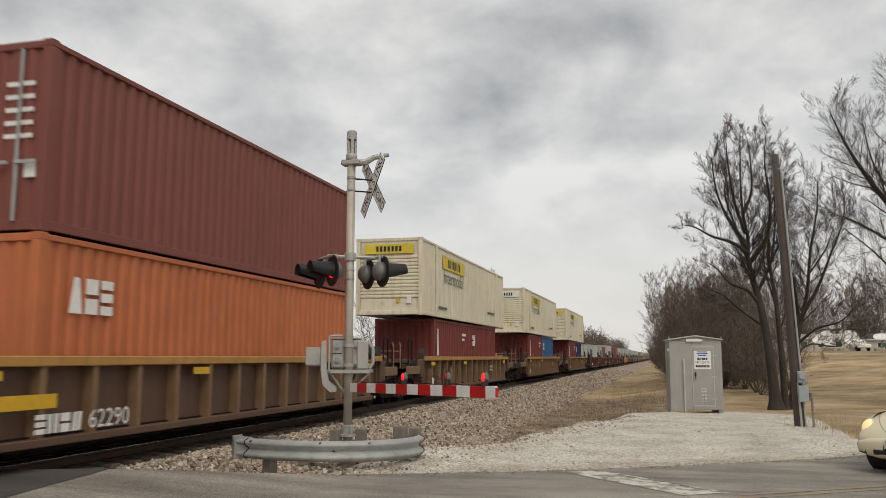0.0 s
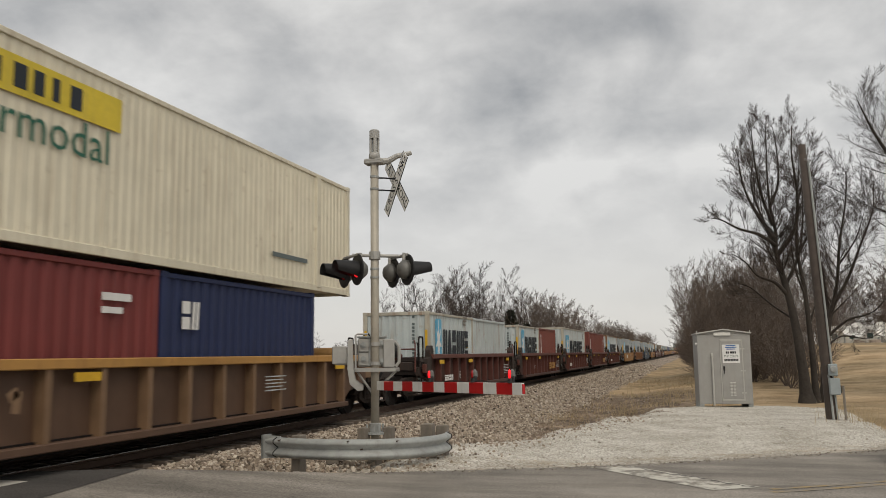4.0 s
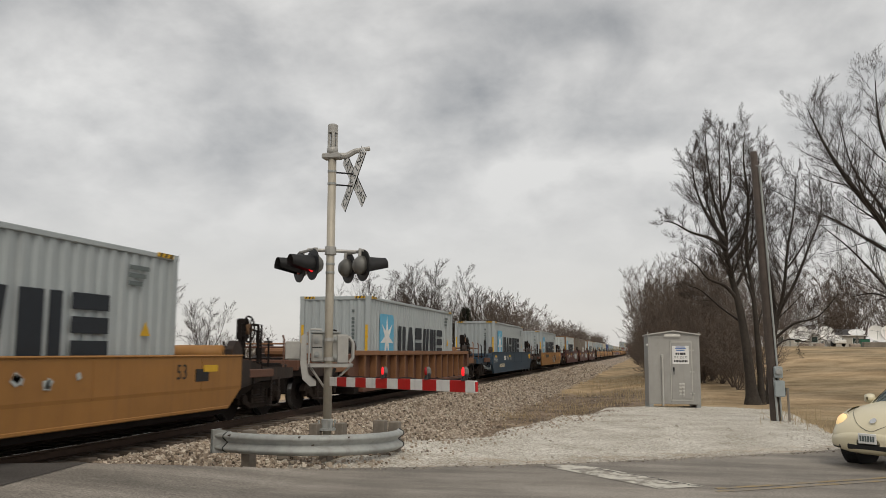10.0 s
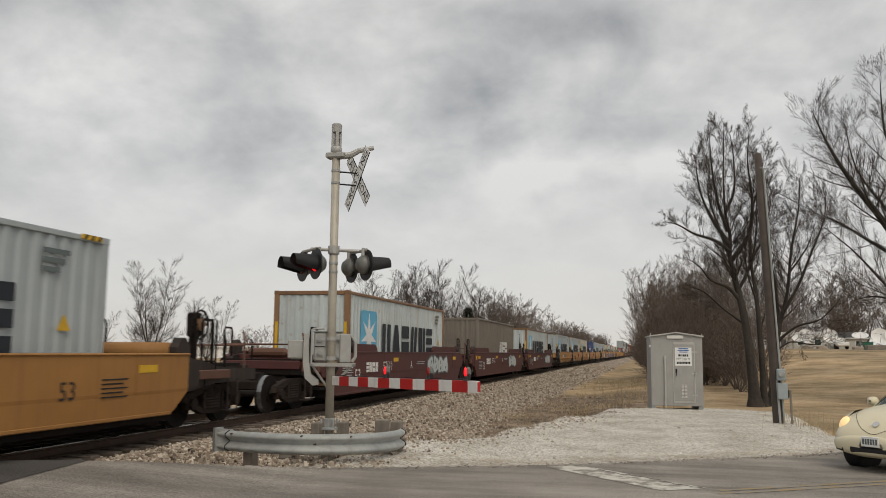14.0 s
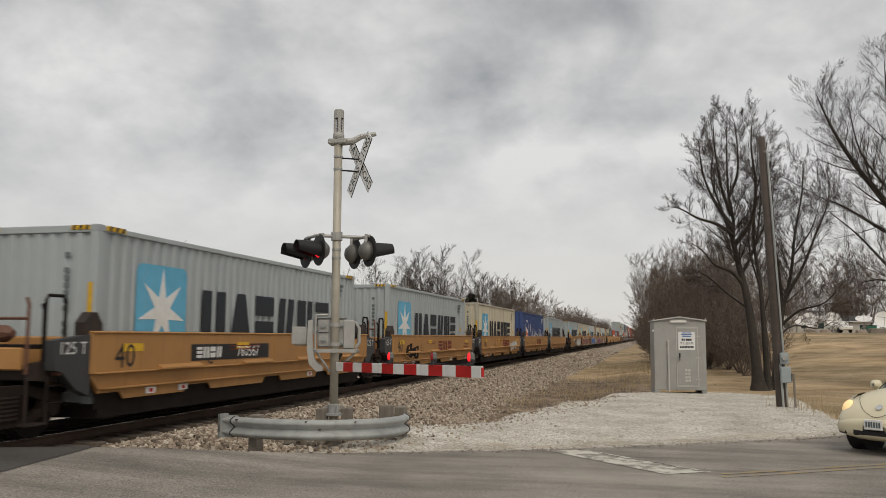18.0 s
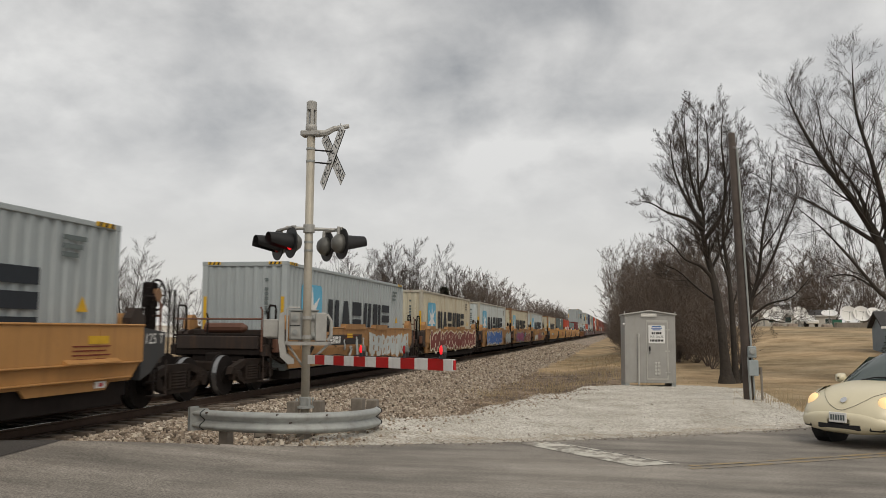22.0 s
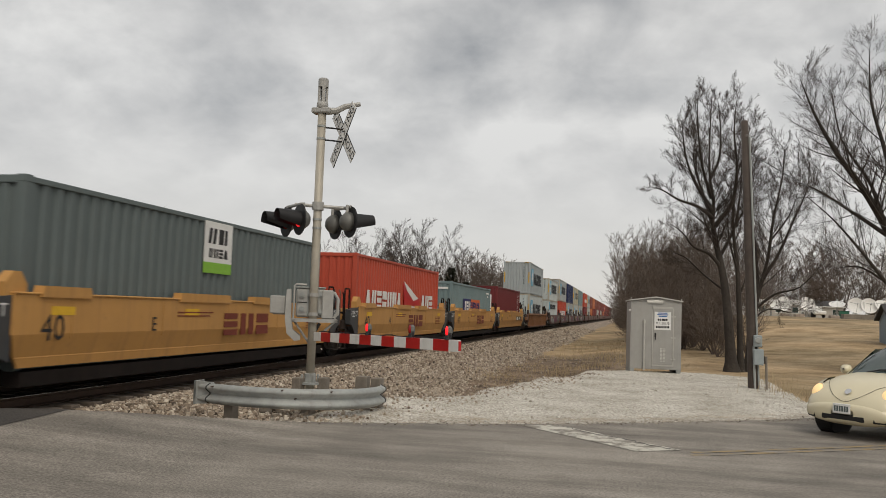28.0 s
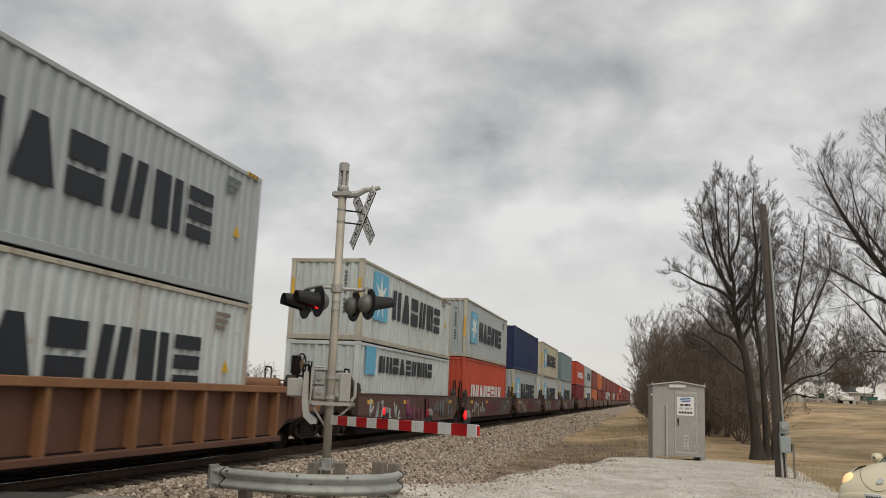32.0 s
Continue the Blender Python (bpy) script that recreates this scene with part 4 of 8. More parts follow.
def box_meshes(length, high, wide, smooth_wall):
    key = (length, high, wide, smooth_wall)
    if key in BOXES:
        return BOXES[key]
    h, w = high, wide / 2
    out = {}
    side = Shape()
    pts = wave(length - 0.36, 0.30 if not smooth_wall else 0.21, 0.046 if not smooth_wall else 0.018)
    side.grid([[(w - 0.03 - d, -length / 2 + 0.18 + a, z) for a, d in pts] for z in (0.15, h - 0.1)])
    out["side_panel"] = side
    end = Shape()
    pts = wave(wide - 0.34, 0.26, 0.04)
    if smooth_wall:
        rows = []
        for k in range(12):
            z = 0.62 + k * (h - 1.3) / 12
            for dz, d in ((0, 0.06), (0.045, 0), (0.11, 0), (0.15, 0.06)):
                rows.append([(x, -length / 2 + 0.03 + d, z + dz) for x in (-w + 0.17, w - 0.17)])
        rows = [[(x, -length / 2 + 0.06, z) for x in (-w + 0.17, w - 0.17)] for z in (0.15, 0.6)] + rows + [[(x, -length / 2 + 0.04, h - 0.1) for x in (-w + 0.17, w - 0.17)]]
        end.grid(rows)
    else:
        end.grid([[(-w + 0.17 + a, -length / 2 + 0.03 + d, z) for a, d in pts] for z in (0.17, h - 0.12)])
    out["end_wall"] = end
    roof = Shape()
    roof.grid([[(x, -length / 2 + 0.1 + a, h - 0.02 - d * 0.5) for a, d in wave(length - 0.2, 0.6, 0.03)] for x in (-w + 0.04, w - 0.04)])
    out["roof"] = roof
    out["floor"] = Shape().box((-w + 0.05, -length / 2 + 0.05, 0.1), (w - 0.05, length / 2 - 0.05, 0.16))
    out["base"] = Shape().box((-w + 0.03, -length / 2 + 0.05, 0.0), (w - 0.03, length / 2 - 0.05, 0.16))
    out["corner_post"] = Shape().box((w - 0.16, -length / 2, 0.11), (w, -length / 2 + 0.17, h - 0.1), 0.012)
    out["corner_casting"] = Shape().box((w - 0.165, -length / 2 - 0.006, 0), (w + 0.006, -length / 2 + 0.175, 0.118), 0.012)
    out["bottom_rail"] = Shape().box((w - 0.06, -length / 2 + 0.17, 0.02), (w - 0.005, length / 2 - 0.17, 0.17), 0.01)
    out["top_rail"] = Shape().box((w - 0.07, -length / 2 + 0.17, h - 0.11), (w - 0.005, length / 2 - 0.17, h - 0.02), 0.01)
    out["end_sill"] = Shape().box((-w + 0.16, -length / 2 + 0.01, 0.02), (w - 0.16, -length / 2 + 0.1, 0.18), 0.01)
    out["end_header"] = Shape().box((-w + 0.16, -length / 2 + 0.01, h - 0.13), (w - 0.16, -length / 2 + 0.1, h - 0.01), 0.01)
    BOXES[key] = out
    return out


MESHES = {}


def cached(name, s, material):
    key = (id(s), material)
    if key not in MESHES:
        MESHES[key] = (mesh(name, s, material), s)
    return MESHES[key][0]


FLIP = pose(0, 0, 0, 0, 0, 180)


def container(material, length, high, label, wide=2.44, smooth_wall=False, frame_material=None, castings=None, plain=False):
    parts = box_meshes(length, high, wide, smooth_wall)
    fm = frame_material or material
    ob = thing("shipping_container", label, "container", "containers of the train")
    for name in ("side_panel", "end_wall", "bottom_rail", "top_rail", "end_sill", "end_header")[:2 if plain else 6]:
        for m in (None, FLIP):
            p = part(name, cached(name, parts[name], fm if "rail" in name or "sill" in name or "header" in name else material), material, ob)
            if m is not None:
                p.matrix_basis = m
    for name in ("roof", "floor"):
        part(name, cached(name, parts["base" if plain and name == "floor" else name], material), material, ob)
    for sx in (1, -1):
        for sy in (1, -1):
            m = Matrix.Diagonal((sx, sy, 1, 1))
            part("corner_post", cached("corner_post", parts["corner_post"], fm), fm, ob).matrix_basis = m
            for z in () if plain else (0, high - 0.118):
                part("corner_casting", cached("corner_casting", parts["corner_casting"], castings or fm), fm, ob).matrix_basis = pose(0, 0, z) @ m
    return ob


def flat(name, ob, points, x, material, label=""):
    """A thin painted shape on the near side; points are along, up."""
    s = Shape().slab(points, 0, x - 0.008, x)
    return part(name, s, material, ob, label)


def rect(a, b, c, d):
    return [(a, c), (b, c), (b, d), (a, d)]


def star(cy, cz, r, n=7, inner=0.36, sy=1.0):
    out = []
    for k in range(2 * n):
        a = math.pi / 2 + math.pi * k / n
        q = r if k % 2 == 0 else r * inner
        out.append((cy + q * math.cos(a) * sy, cz + q * math.sin(a)))
    return out


SIGNS = ("pair", "stack", "wedge", "split", "block", "lean")


def sign_shape(kind, a, b, c, d, x):
    """One plain shape, which is no letter, in the room a to b, c to d."""
    w, h = b - a, d - c
    s = Shape()
    put = lambda pts: s.slab(pts, 0, x - 0.008, x)
    if kind == "pair":
        put(rect(a, a + w * 0.38, c, d)), put(rect(b - w * 0.38, b, c, d))
    elif kind == "stack":
        for k in range(3):
            put(rect(a, b, c + h * 0.37 * k, c + h * (0.37 * k + 0.26)))
    elif kind == "wedge":
        put([(a, c), (b, c), (b - w * 0.3, d), (a + w * 0.3, d)])
    elif kind == "split":
        put(rect(a, b, c, c + h * 0.44)), put(rect(a, b, c + h * 0.56, d))
    elif kind == "block":
        put(rect(a, a + w * 0.56, c, d)), put(rect(a + w * 0.7, b, c, d))
    else:
        put([(a, c), (a + w * 0.34, c), (a + w * 0.48, d), (a + w * 0.14, d)]), put([(a + w * 0.52, c), (a + w * 0.86, c), (b, d), (a + w * 0.66, d)])
    return s


def bars(ob, name, a, b, c, d, count, x, material, label, seed=0):
    """Plain shapes of strokes, one for each sign, in the room of a brand's lettering."""
    order = list(SIGNS)
    random.Random(seed).shuffle(order)
    pitch = (b - a) / count
    for i in range(count):
        y0 = a + i * pitch
        part(name, sign_shape(order[i % 6], y0, y0 + pitch * 0.8, c, d, x), material, ob, label if i == 0 else "")


def star_marks(ob, length, x, old=False):
    """Blue square with a white star, dark sign bars, the small grey data and a yellow warning mark."""
    y0 = -length / 2
    if length > 8:
        p0, p1, l0, l1, n = y0 + 1.1, y0 + 2.72, y0 + 3.35, y0 + 10.35, 6
    else:
        p0, p1, l0, l1, n = y0 + 0.75, y0 + 1.5, y0 + 1.75, y0 + 5.3, 6
    r = 0.14
    ring = [(p0, 0.78 + r), (p0 + 0.3 * r, 0.78 + 0.3 * r), (p0 + r, 0.78), (p1 - r, 0.78), (p1 - 0.3 * r, 0.78 + 0.3 * r), (p1, 0.78 + r), (p1, 2.36 - r), (p1 - 0.3 * r, 2.36 - 0.3 * r), (p1 - r, 2.36), (p0 + r, 2.36), (p0 + 0.3 * r, 2.36 - 0.3 * r), (p0, 2.36 - r)]
    pan = flat("logo_panel", ob, ring, x, "skyblue", "sky-blue square panel")
    part("star", Shape().slab(star((p0 + p1) / 2, 1.54, 0.76, 7, 0.33, (p1 - p0) / 1.62), 0, x, x + 0.008), "white", pan, "white seven-pointed star")
    bars(ob, "sign_bar", l0, l1, 0.98, 2.0, n, x, "ink", "dark blue painted bars", 3)
    for i in range(3):
        flat("data_mark", ob, rect(y0 + length - 1.55, y0 + length - 0.95 - 0.1 * i, 2.5 - 0.14 * i, 2.58 - 0.14 * i), x, "c_slate" if not old else "c_olive")
    flat("warning_mark", ob, [(y0 + length - 1.15, 1.35), (y0 + length - 0.85, 1.35), (y0 + length - 1.0, 1.6)], x, "yellow", "yellow warning triangle")
    col = Shape()
    for k in range(13):
        if k not in (4, 11):
            col.box((0.60, y0 + 0.012, 0.86 + 0.125 * k), (0.69, y0 + 0.022, 0.945 + 0.125 * k))
    tagged(part("end_number", col, "c_slate", ob), "upright column of small dark marks", kind="stuff")
    if not old and length > 8:
        for e0, e1 in ((0.2, 0.72), (length - 0.72, length - 0.2)):
            part("hazard_strip", Shape().box((x - 0.004, y0 + e0, 2.81), (x + 0.008, y0 + e1, 2.89)), "yellow", ob, "yellow and black striped strip")
            st_ = Shape()
            for k in range(3):
                st_.slab([(y0 + e0 + 0.05 + 0.17 * k, 2.81), (y0 + e0 + 0.12 + 0.17 * k, 2.81), (y0 + e0 + 0.17 + 0.17 * k, 2.89), (y0 + e0 + 0.1 + 0.17 * k, 2.89)], 0, x + 0.006, x + 0.011)
            part("hazard_bar", st_, "black", ob)
        for e in (-1.06, 0.7):
            part("hazard_strip", Shape().box((e, y0 - 0.002, 2.81), (e + 0.36, y0 + 0.012, 2.885)), "yellow", ob)
            st_ = Shape()
            for k in range(3):
                st_.slab([(e + 0.02 + 0.12 * k, 2.81), (e + 0.07 + 0.12 * k, 2.81), (e + 0.1 + 0.12 * k, 2.885), (e + 0.05 + 0.12 * k, 2.885)], 1, y0 - 0.006, y0)
            part("hazard_bar", st_, "black", ob)
    part("height_mark", Shape().box((1.07, y0 - 0.006, 1.0), (1.16, y0 + 0.002, 1.95)), "yellow", ob, "yellow height strip")
    part("height_mark", Shape().box((-1.16, y0 - 0.006, 1.0), (-1.07, y0 + 0.002, 1.95)), "yellow", ob)


def end_bars(ob, y, x0, x1, z0, z1, material, n=5, name="mark"):
    for i in range(n):
        a = x0 + (x1 - x0) * i / n
        part(name, Shape().box((a, y - 0.008, z0), (a + (x1 - x0) / n * 0.6, y, z1)), material, ob)


def intermodal_box(yellow_end=True):
    ob = container("c_cream", 16.15, 2.9, "long cream dry van container with a yellow brand panel, rain-streaked", 2.6, True)
    x, y0 = 1.30, -8.075
    for a in (y0 + 2.0, y0 + 14.1):
        part("lift_post", Shape().box((x - 0.035, a, 0.1), (x + 0.012, a + 0.22, 2.86), 0.01), "c_cream", ob)
        part("lift_post", Shape().box((-x - 0.012, a, 0.1), (-x + 0.035, a + 0.22, 2.86), 0.01), "c_cream", ob)
    x += 0.004
    pan = flat("brand_panel", ob, rect(y0 + 3.0, y0 + 6.8, 2.02, 2.56), x, "lemon", "yellow brand panel")
    for i in range(6):
        a = y0 + 3.85 + 0.36 * i
        part("sign_bar", Shape().slab(rect(a, a + (0.2, 0.14, 0.24)[i % 3], 2.12, 2.46), 0, x, x + 0.008), "ink", pan)
    w = sign("word", "Intermodal", 0.78, "green", ob, pose(x, y0 + 4.85, 1.68, 0, 0, 90), "green painted word")
    flat("data_mark", ob, rect(y0 + 2.35, y0 + 3.7, 0.36, 0.46), x, "c_slate")
    flat("data_mark", ob, rect(y0 + 11.9, y0 + 13.6, 0.62, 0.72), x, "c_slate")
    part("end_panel", Shape().box((-0.95, y0 - 0.004, 2.3), (0.95, y0 + 0.03, 2.66)), "lemon" if yellow_end else "white", ob, "painted brand panel on the end")
    end_bars(ob, y0 - 0.006, -0.5, 0.55, 2.38, 2.58, "ink", 7, "sign_bar")
    part("end_plate", Shape().box((0.7, y0 - 0.01, 0.42), (0.88, y0 + 0.05, 0.72), 0.01), "white", ob, "small white plate")
    part("end_plate", Shape().box((0.3, y0 - 0.01, 0.48), (0.42, y0 + 0.05, 0.62), 0.01), "yellow", ob)
    return ob


# -- running gear and well cars --
def truck_shapes():
    out = {}
    f = Shape()
    for pts in ([(-1.2, 0.50), (-1.1, 0.66), (-0.45, 0.82), (0.45, 0.82), (1.1, 0.66), (1.2, 0.50), (1.0, 0.5), (0.42, 0.68), (-0.42, 0.68), (-1.0, 0.5)],
                [(-0.45, 0.24), (0.45, 0.24), (0.45, 0.33), (-0.45, 0.33)], [(-0.45, 0.24), (-0.42, 0.34), (-0.98, 0.56), (-1.12, 0.5)], [(0.45, 0.24), (0.42, 0.34), (0.98, 0.56), (1.12, 0.5)],
                [(-0.42, 0.3), (-0.33, 0.3), (-0.33, 0.72), (-0.42, 0.72)], [(0.33, 0.3), (0.42, 0.3), (0.42, 0.72), (0.33, 0.72)]):
        f.slab([(u, v + RAIL) for u, v in pts], 0, 0.98, 1.12)
    for e in (-0.89, 0.89):
        f.box((0.98, e - 0.17, RAIL + 0.34), (1.13, e + 0.17, RAIL + 0.66), 0.02)
    out["side_frame"] = f
    sp, rows = Shape(), []
    for j in range(13):
        q = 1.0 if j % 2 else 0.82
        rows.append([(1.07 + 0.09 * q * math.cos(t), 0.31 * (0.9 + 0.1 * q) * math.copysign(abs(math.sin(t)) ** 0.6, math.sin(t)), RAIL + 0.32 + 0.03 * j) for t in np.linspace(0, 2 * math.pi, 14, endpoint=False)])
    sp.grid(rows, True)
    out["spring"] = sp
    w = Shape()
    for x0, x1, r in ((0.70, 0.83, 0.46), (0.665, 0.70, 0.49), (0.83, 0.86, 0.2)):
        w.tube([(x0, 0, RAIL + 0.46), (x1, 0, RAIL + 0.46)], r, 20)
    out["wheel"] = w
    out["tread"] = Shape().tube([(0.705, 0, RAIL + 0.46), (0.825, 0, RAIL + 0.46)], 0.463, 20, False)
    out["axle"] = Shape().tube([(-0.95, 0, RAIL + 0.46), (0.95, 0, RAIL + 0.46)], 0.08, 8)
    out["bearing"] = Shape().tube([(1.1, 0, RAIL + 0.46), (1.2, 0, RAIL + 0.46)], 0.12, 10)
    out["bolster"] = Shape().box((-1.1, -0.22, RAIL + 0.5), (1.1, 0.22, RAIL + 0.74), 0.03)
    return out


TRUCK = {k: mesh(k, s, "tread" if k == "tread" else "wheel" if k in ("wheel", "axle") else "truck_iron") for k, s in truck_shapes().items()}


def truck(parent, y, simple=False):
    ob = part("truck", TRUCK["bolster"], None, parent, "dark two-axle freight truck")
    ob.matrix_basis = pose(0, y, 0)
    for s in (1, -1):
        m = Matrix.Diagonal((s, 1, 1, 1))
        for k in ("side_frame",) if simple else ("side_frame", "spring"):
            part(k, TRUCK[k], None, ob).matrix_basis = m
        for a in (-0.89, 0.89):
            for k in ("wheel",) if simple or s < 0 else ("wheel", "tread", "bearing"):
                part(k, TRUCK[k], None, ob).matrix_basis = pose(0, a, 0) @ m
    for a in () if simple else (-0.89, 0.89):
        part("axle", TRUCK["axle"], None, ob).matrix_basis = pose(0, a, 0)
    return ob


CARS = {}


def well_car(style, colour, top, body, pitch, trucks, label, sill=1.75, plain=False):
    """A well of a car: body metres of side wall, pitch metres to the next; trucks: (leading, trailing) places along it."""
    key = (style, colour, top, body, pitch, trucks, sill, plain)
    if key in CARS:
        ob = CARS[key]
        CARS[key] = copy_thing(ob, Matrix())
        return tagged(ob, label)
    ob = thing("well_car", label, "railway car", "well cars of the train")
    b, lo = body / 2, (0.68 if style == "smooth" and pitch < 16 else 0.58 if colour == "w_orange" else 0.50)
    folded, ledged = colour in ("w_yellow", "w_tag"), colour == "w_ochre"
    # ribs lighter than the set-back wall: recess shade is put into the wall colour
    rib_tone = {"w_rust": "w_rust_top", "w_bn": "w_bn_top", "w_tan": "w_tan_rib"}.get(colour, colour)
    end_tone = "w_grime_shade" if colour in ("w_tag", "w_dark", "w_orange", "w_bn") else colour
    for s in (1, -1):
        flip = Matrix.Diagonal((s, 1, 1, 1))
        w = Shape()
        if style == "ribbed":
            w.slab([(-b, 0.95), (-b + 0.8, lo), (b - 0.8, lo), (b, 0.95), (b, sill - 0.1), (-b, sill - 0.1)], 0, 1.25, 1.30)
        else:
            zs = [(sill, 1.50, b), (sill - 0.62, 1.50, b), (sill - 0.68, 1.49, b), (lo, 1.48, b - 0.45)]
            if folded:
                zs = [(sill, 1.50, b), (1.17, 1.50, b), (1.15, 1.495, b - 0.02), (0.84, 1.40, b - 0.18), (0.825, 1.405, b - 0.19), (lo, 1.385, b - 0.28)]
            elif ledged:
                zs = [(sill, 1.50, b), (1.12, 1.50, b), (1.1, 1.455, b - 0.02), (0.87, 1.45, b - 0.25), (0.86, 1.43, b - 0.26), (0.8, 1.43, b - 0.3)]
            rows = [[(x, y, z) for y in np.linspace(-e, e, 9)] for z, x, e in zs]
            w.grid(rows).grid([[(1.36, y, z) for y in np.linspace(-e, e, 9)] for z, x, e in zs])
            w.grid([rows[-1], [(1.36, p[1], p[2]) for p in rows[-1]]]).grid([rows[0], [(1.36, p[1], p[2]) for p in rows[0]]])
            for e in (0, -1):
                w.grid([[r[e] for r in rows], [(1.36, r[e][1], r[e][2]) for r in rows]])
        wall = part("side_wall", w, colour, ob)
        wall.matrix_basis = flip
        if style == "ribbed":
            rib = mesh("rib", Shape().slab([(-0.05, lo), (0.05, lo), (0.06, sill - 0.12), (-0.06, sill - 0.12)], 0, 1.30, 1.49), rib_tone)
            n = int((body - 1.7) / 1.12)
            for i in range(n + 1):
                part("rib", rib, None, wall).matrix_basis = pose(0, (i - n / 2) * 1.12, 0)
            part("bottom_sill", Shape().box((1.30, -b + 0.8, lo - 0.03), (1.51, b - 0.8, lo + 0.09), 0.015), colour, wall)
        else:
            n = 5
            rib = mesh("seam", Shape().slab([(-0.012, sill - 0.66), (0.012, sill - 0.66), (0.012, sill - 0.03), (-0.012, sill - 0.03)], 0, 1.498, 1.506), colour)
            for i in range(0 if plain or s < 0 else n):
                part("seam", rib, None, wall).matrix_basis = pose(0, (i - (n - 1) / 2) * body / n, 0)
            if not folded and not ledged:
                part("bottom_sill", Shape().box((1.38, -b + 0.5, lo - 0.05), (1.49, b - 0.5, lo + 0.02), 0.015), colour, wall)
            if s > 0 and folded:
                for a, n_ in ((-0.16, 2.1), (0.09, 1.55), (-0.46, 1.2)):
                    part("top_guard", Shape().slab([(a * body, sill - 0.04), (a * body + n_, sill - 0.04), (a * body + n_ - 0.06, sill + 0.13), (a * body + 0.06, sill + 0.13)], 0, 1.36, 1.545), colour, wall, "folded plate over the top edge")
            if ledged:
                part("well_liner", Shape().box((1.345, -b + 0.3, 0.55), (1.365, b - 0.3, 0.95)), "steel_dark", ob).matrix_basis = flip
            if s > 0 and ledged:
                part("ledge", Shape().box((1.44, -b + 0.1, 1.105), (1.545, b - 0.1, 1.135), 0.008), colour, wall, "long folded ledge")
                part("ledge", Shape().box((1.42, -b + 0.35, 0.855), (1.53, b - 0.35, 0.885), 0.008), colour, wall)
                for a in (-0.36, -0.12, 0.1, 0.33):
                    part("ledge_plate", Shape().slab([(1.50, 1.14), (1.60, 1.13), (1.60, 1.155), (1.50, 1.21)], 1, a * body, a * body + 1.4), colour, wall, "tilted plate on the ledge")
                for a, n_ in ((-0.44, 2.2), (-0.22, 2.6), (0.03, 2.4), (0.26, 2.3)):
                    part("skirt_plate", Shape().slab([(a * body, 0.86), (a * body + n_, 0.86), (a * body + n_ - 0.18, lo), (a * body + 0.18, lo)], 0, 1.40, 1.432), colour, wall)
                for a in (-0.38, -0.3, 0.16, 0.4):
                    part("side_tab", Shape().box((1.43, a * body, 0.72), (1.46, a * body + 0.28, 0.83), 0.004), "white_tape", wall, "red and white reflector tab")
                    part("tab_stripe", Shape().box((1.458, a * body + 0.09, 0.745), (1.464, a * body + 0.19, 0.805)), "red_tape", wall)
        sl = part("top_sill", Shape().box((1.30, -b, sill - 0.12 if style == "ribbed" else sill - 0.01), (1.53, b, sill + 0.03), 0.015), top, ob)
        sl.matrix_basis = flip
        # end of the well: platform side, bulkhead, mounts
        for e in (1, -1):
            m = Matrix.Diagonal((s, e, 1, 1))
            L = pitch / 2 - b
            part("platform_side", Shape().slab([(b - 0.3, 0.8), (b + L * 0.4, 1.02), (b + L - 0.3, 1.06), (b + L - 0.3, 1.3), (b + L * 0.45, 1.34), (b + L * 0.25, sill - 0.1), (b - 0.3, sill - 0.04)], 0, 1.16, 1.28), "w_blue" if colour == "w_blue" else "w_grime_shade", ob, "grimy platform side, darkened for under-car shade").matrix_basis = m
            if colour in ("w_yellow", "w_ochre"):
                part("end_plate", Shape().slab([(b - 0.02, 0.78), (b + 0.3, 0.9), (b + 0.62, 1.16), (b + 0.78, 1.2), (b + 0.8, sill - 0.12), (b - 0.02, sill - 0.02)], 0, 1.3, 1.47), "w_endgrey", ob, "dark grey end plate").matrix_basis = m
                if s > 0:
                    sign("end_number", "125 T", 0.27, "white", ob, pose(1.474, e * (b + 0.4), sill - 0.24, 0, 0, 90), "white stencilled characters")
            else:
                part("end_plate", Shape().slab([(b - 0.02, 0.96), (b + 0.45, 1.02), (b + 0.5, 1.2), (b + 0.42, sill - 0.12), (b - 0.02, sill - 0.02)], 0, 1.3, 1.46), end_tone, ob).matrix_basis = m
            if not plain:
                y1, hr = b + L * 0.25, max(sill + 0.5, 2.3)
                part("hand_rail", Shape().tube([(1.25, y1, 1.2), (1.25, y1, hr - 0.08), (1.25, y1 + 0.05, hr), (1.25, y1 + 0.38, hr), (1.25, y1 + 0.43, hr - 0.08), (1.25, y1 + 0.43, 1.2)], 0.028, 6), "steel_dark", ob).matrix_basis = m
                zig = [(1.34, y1, 0.66)]
                for k in range(4):
                    e1, e2 = (y1, y1 + 0.42) if k % 2 == 0 else (y1 + 0.42, y1)
                    zig += [(1.34, e1, 0.72 + 0.25 * k), (1.34, e2, 0.72 + 0.25 * k)]
                part("ladder", Shape().tube(zig, 0.018, 5), "steel_dark", ob).matrix_basis = m
            part("stacker_post", Shape().slab([(b - 0.32, sill), (b + 0.12, sill - 0.1), (b + 0.12, sill + 0.16), (b - 0.04, sill + 0.32), (b - 0.18, sill + 0.32), (b - 0.32, sill + 0.14)], 0, 1.26, 1.44), colour if folded else "w_grime_shade", ob, "scuffed container guide").matrix_basis = m
    # floor, drawn deep as a dark block that stands for the shade below
    part("well_floor", Shape().box((-1.36, -b + 0.4, 0.40 if lo > 0.6 else WELL_FLOOR - 0.2), (1.36, b - 0.4, WELL_FLOOR - 0.004)), "steel_dark", ob)
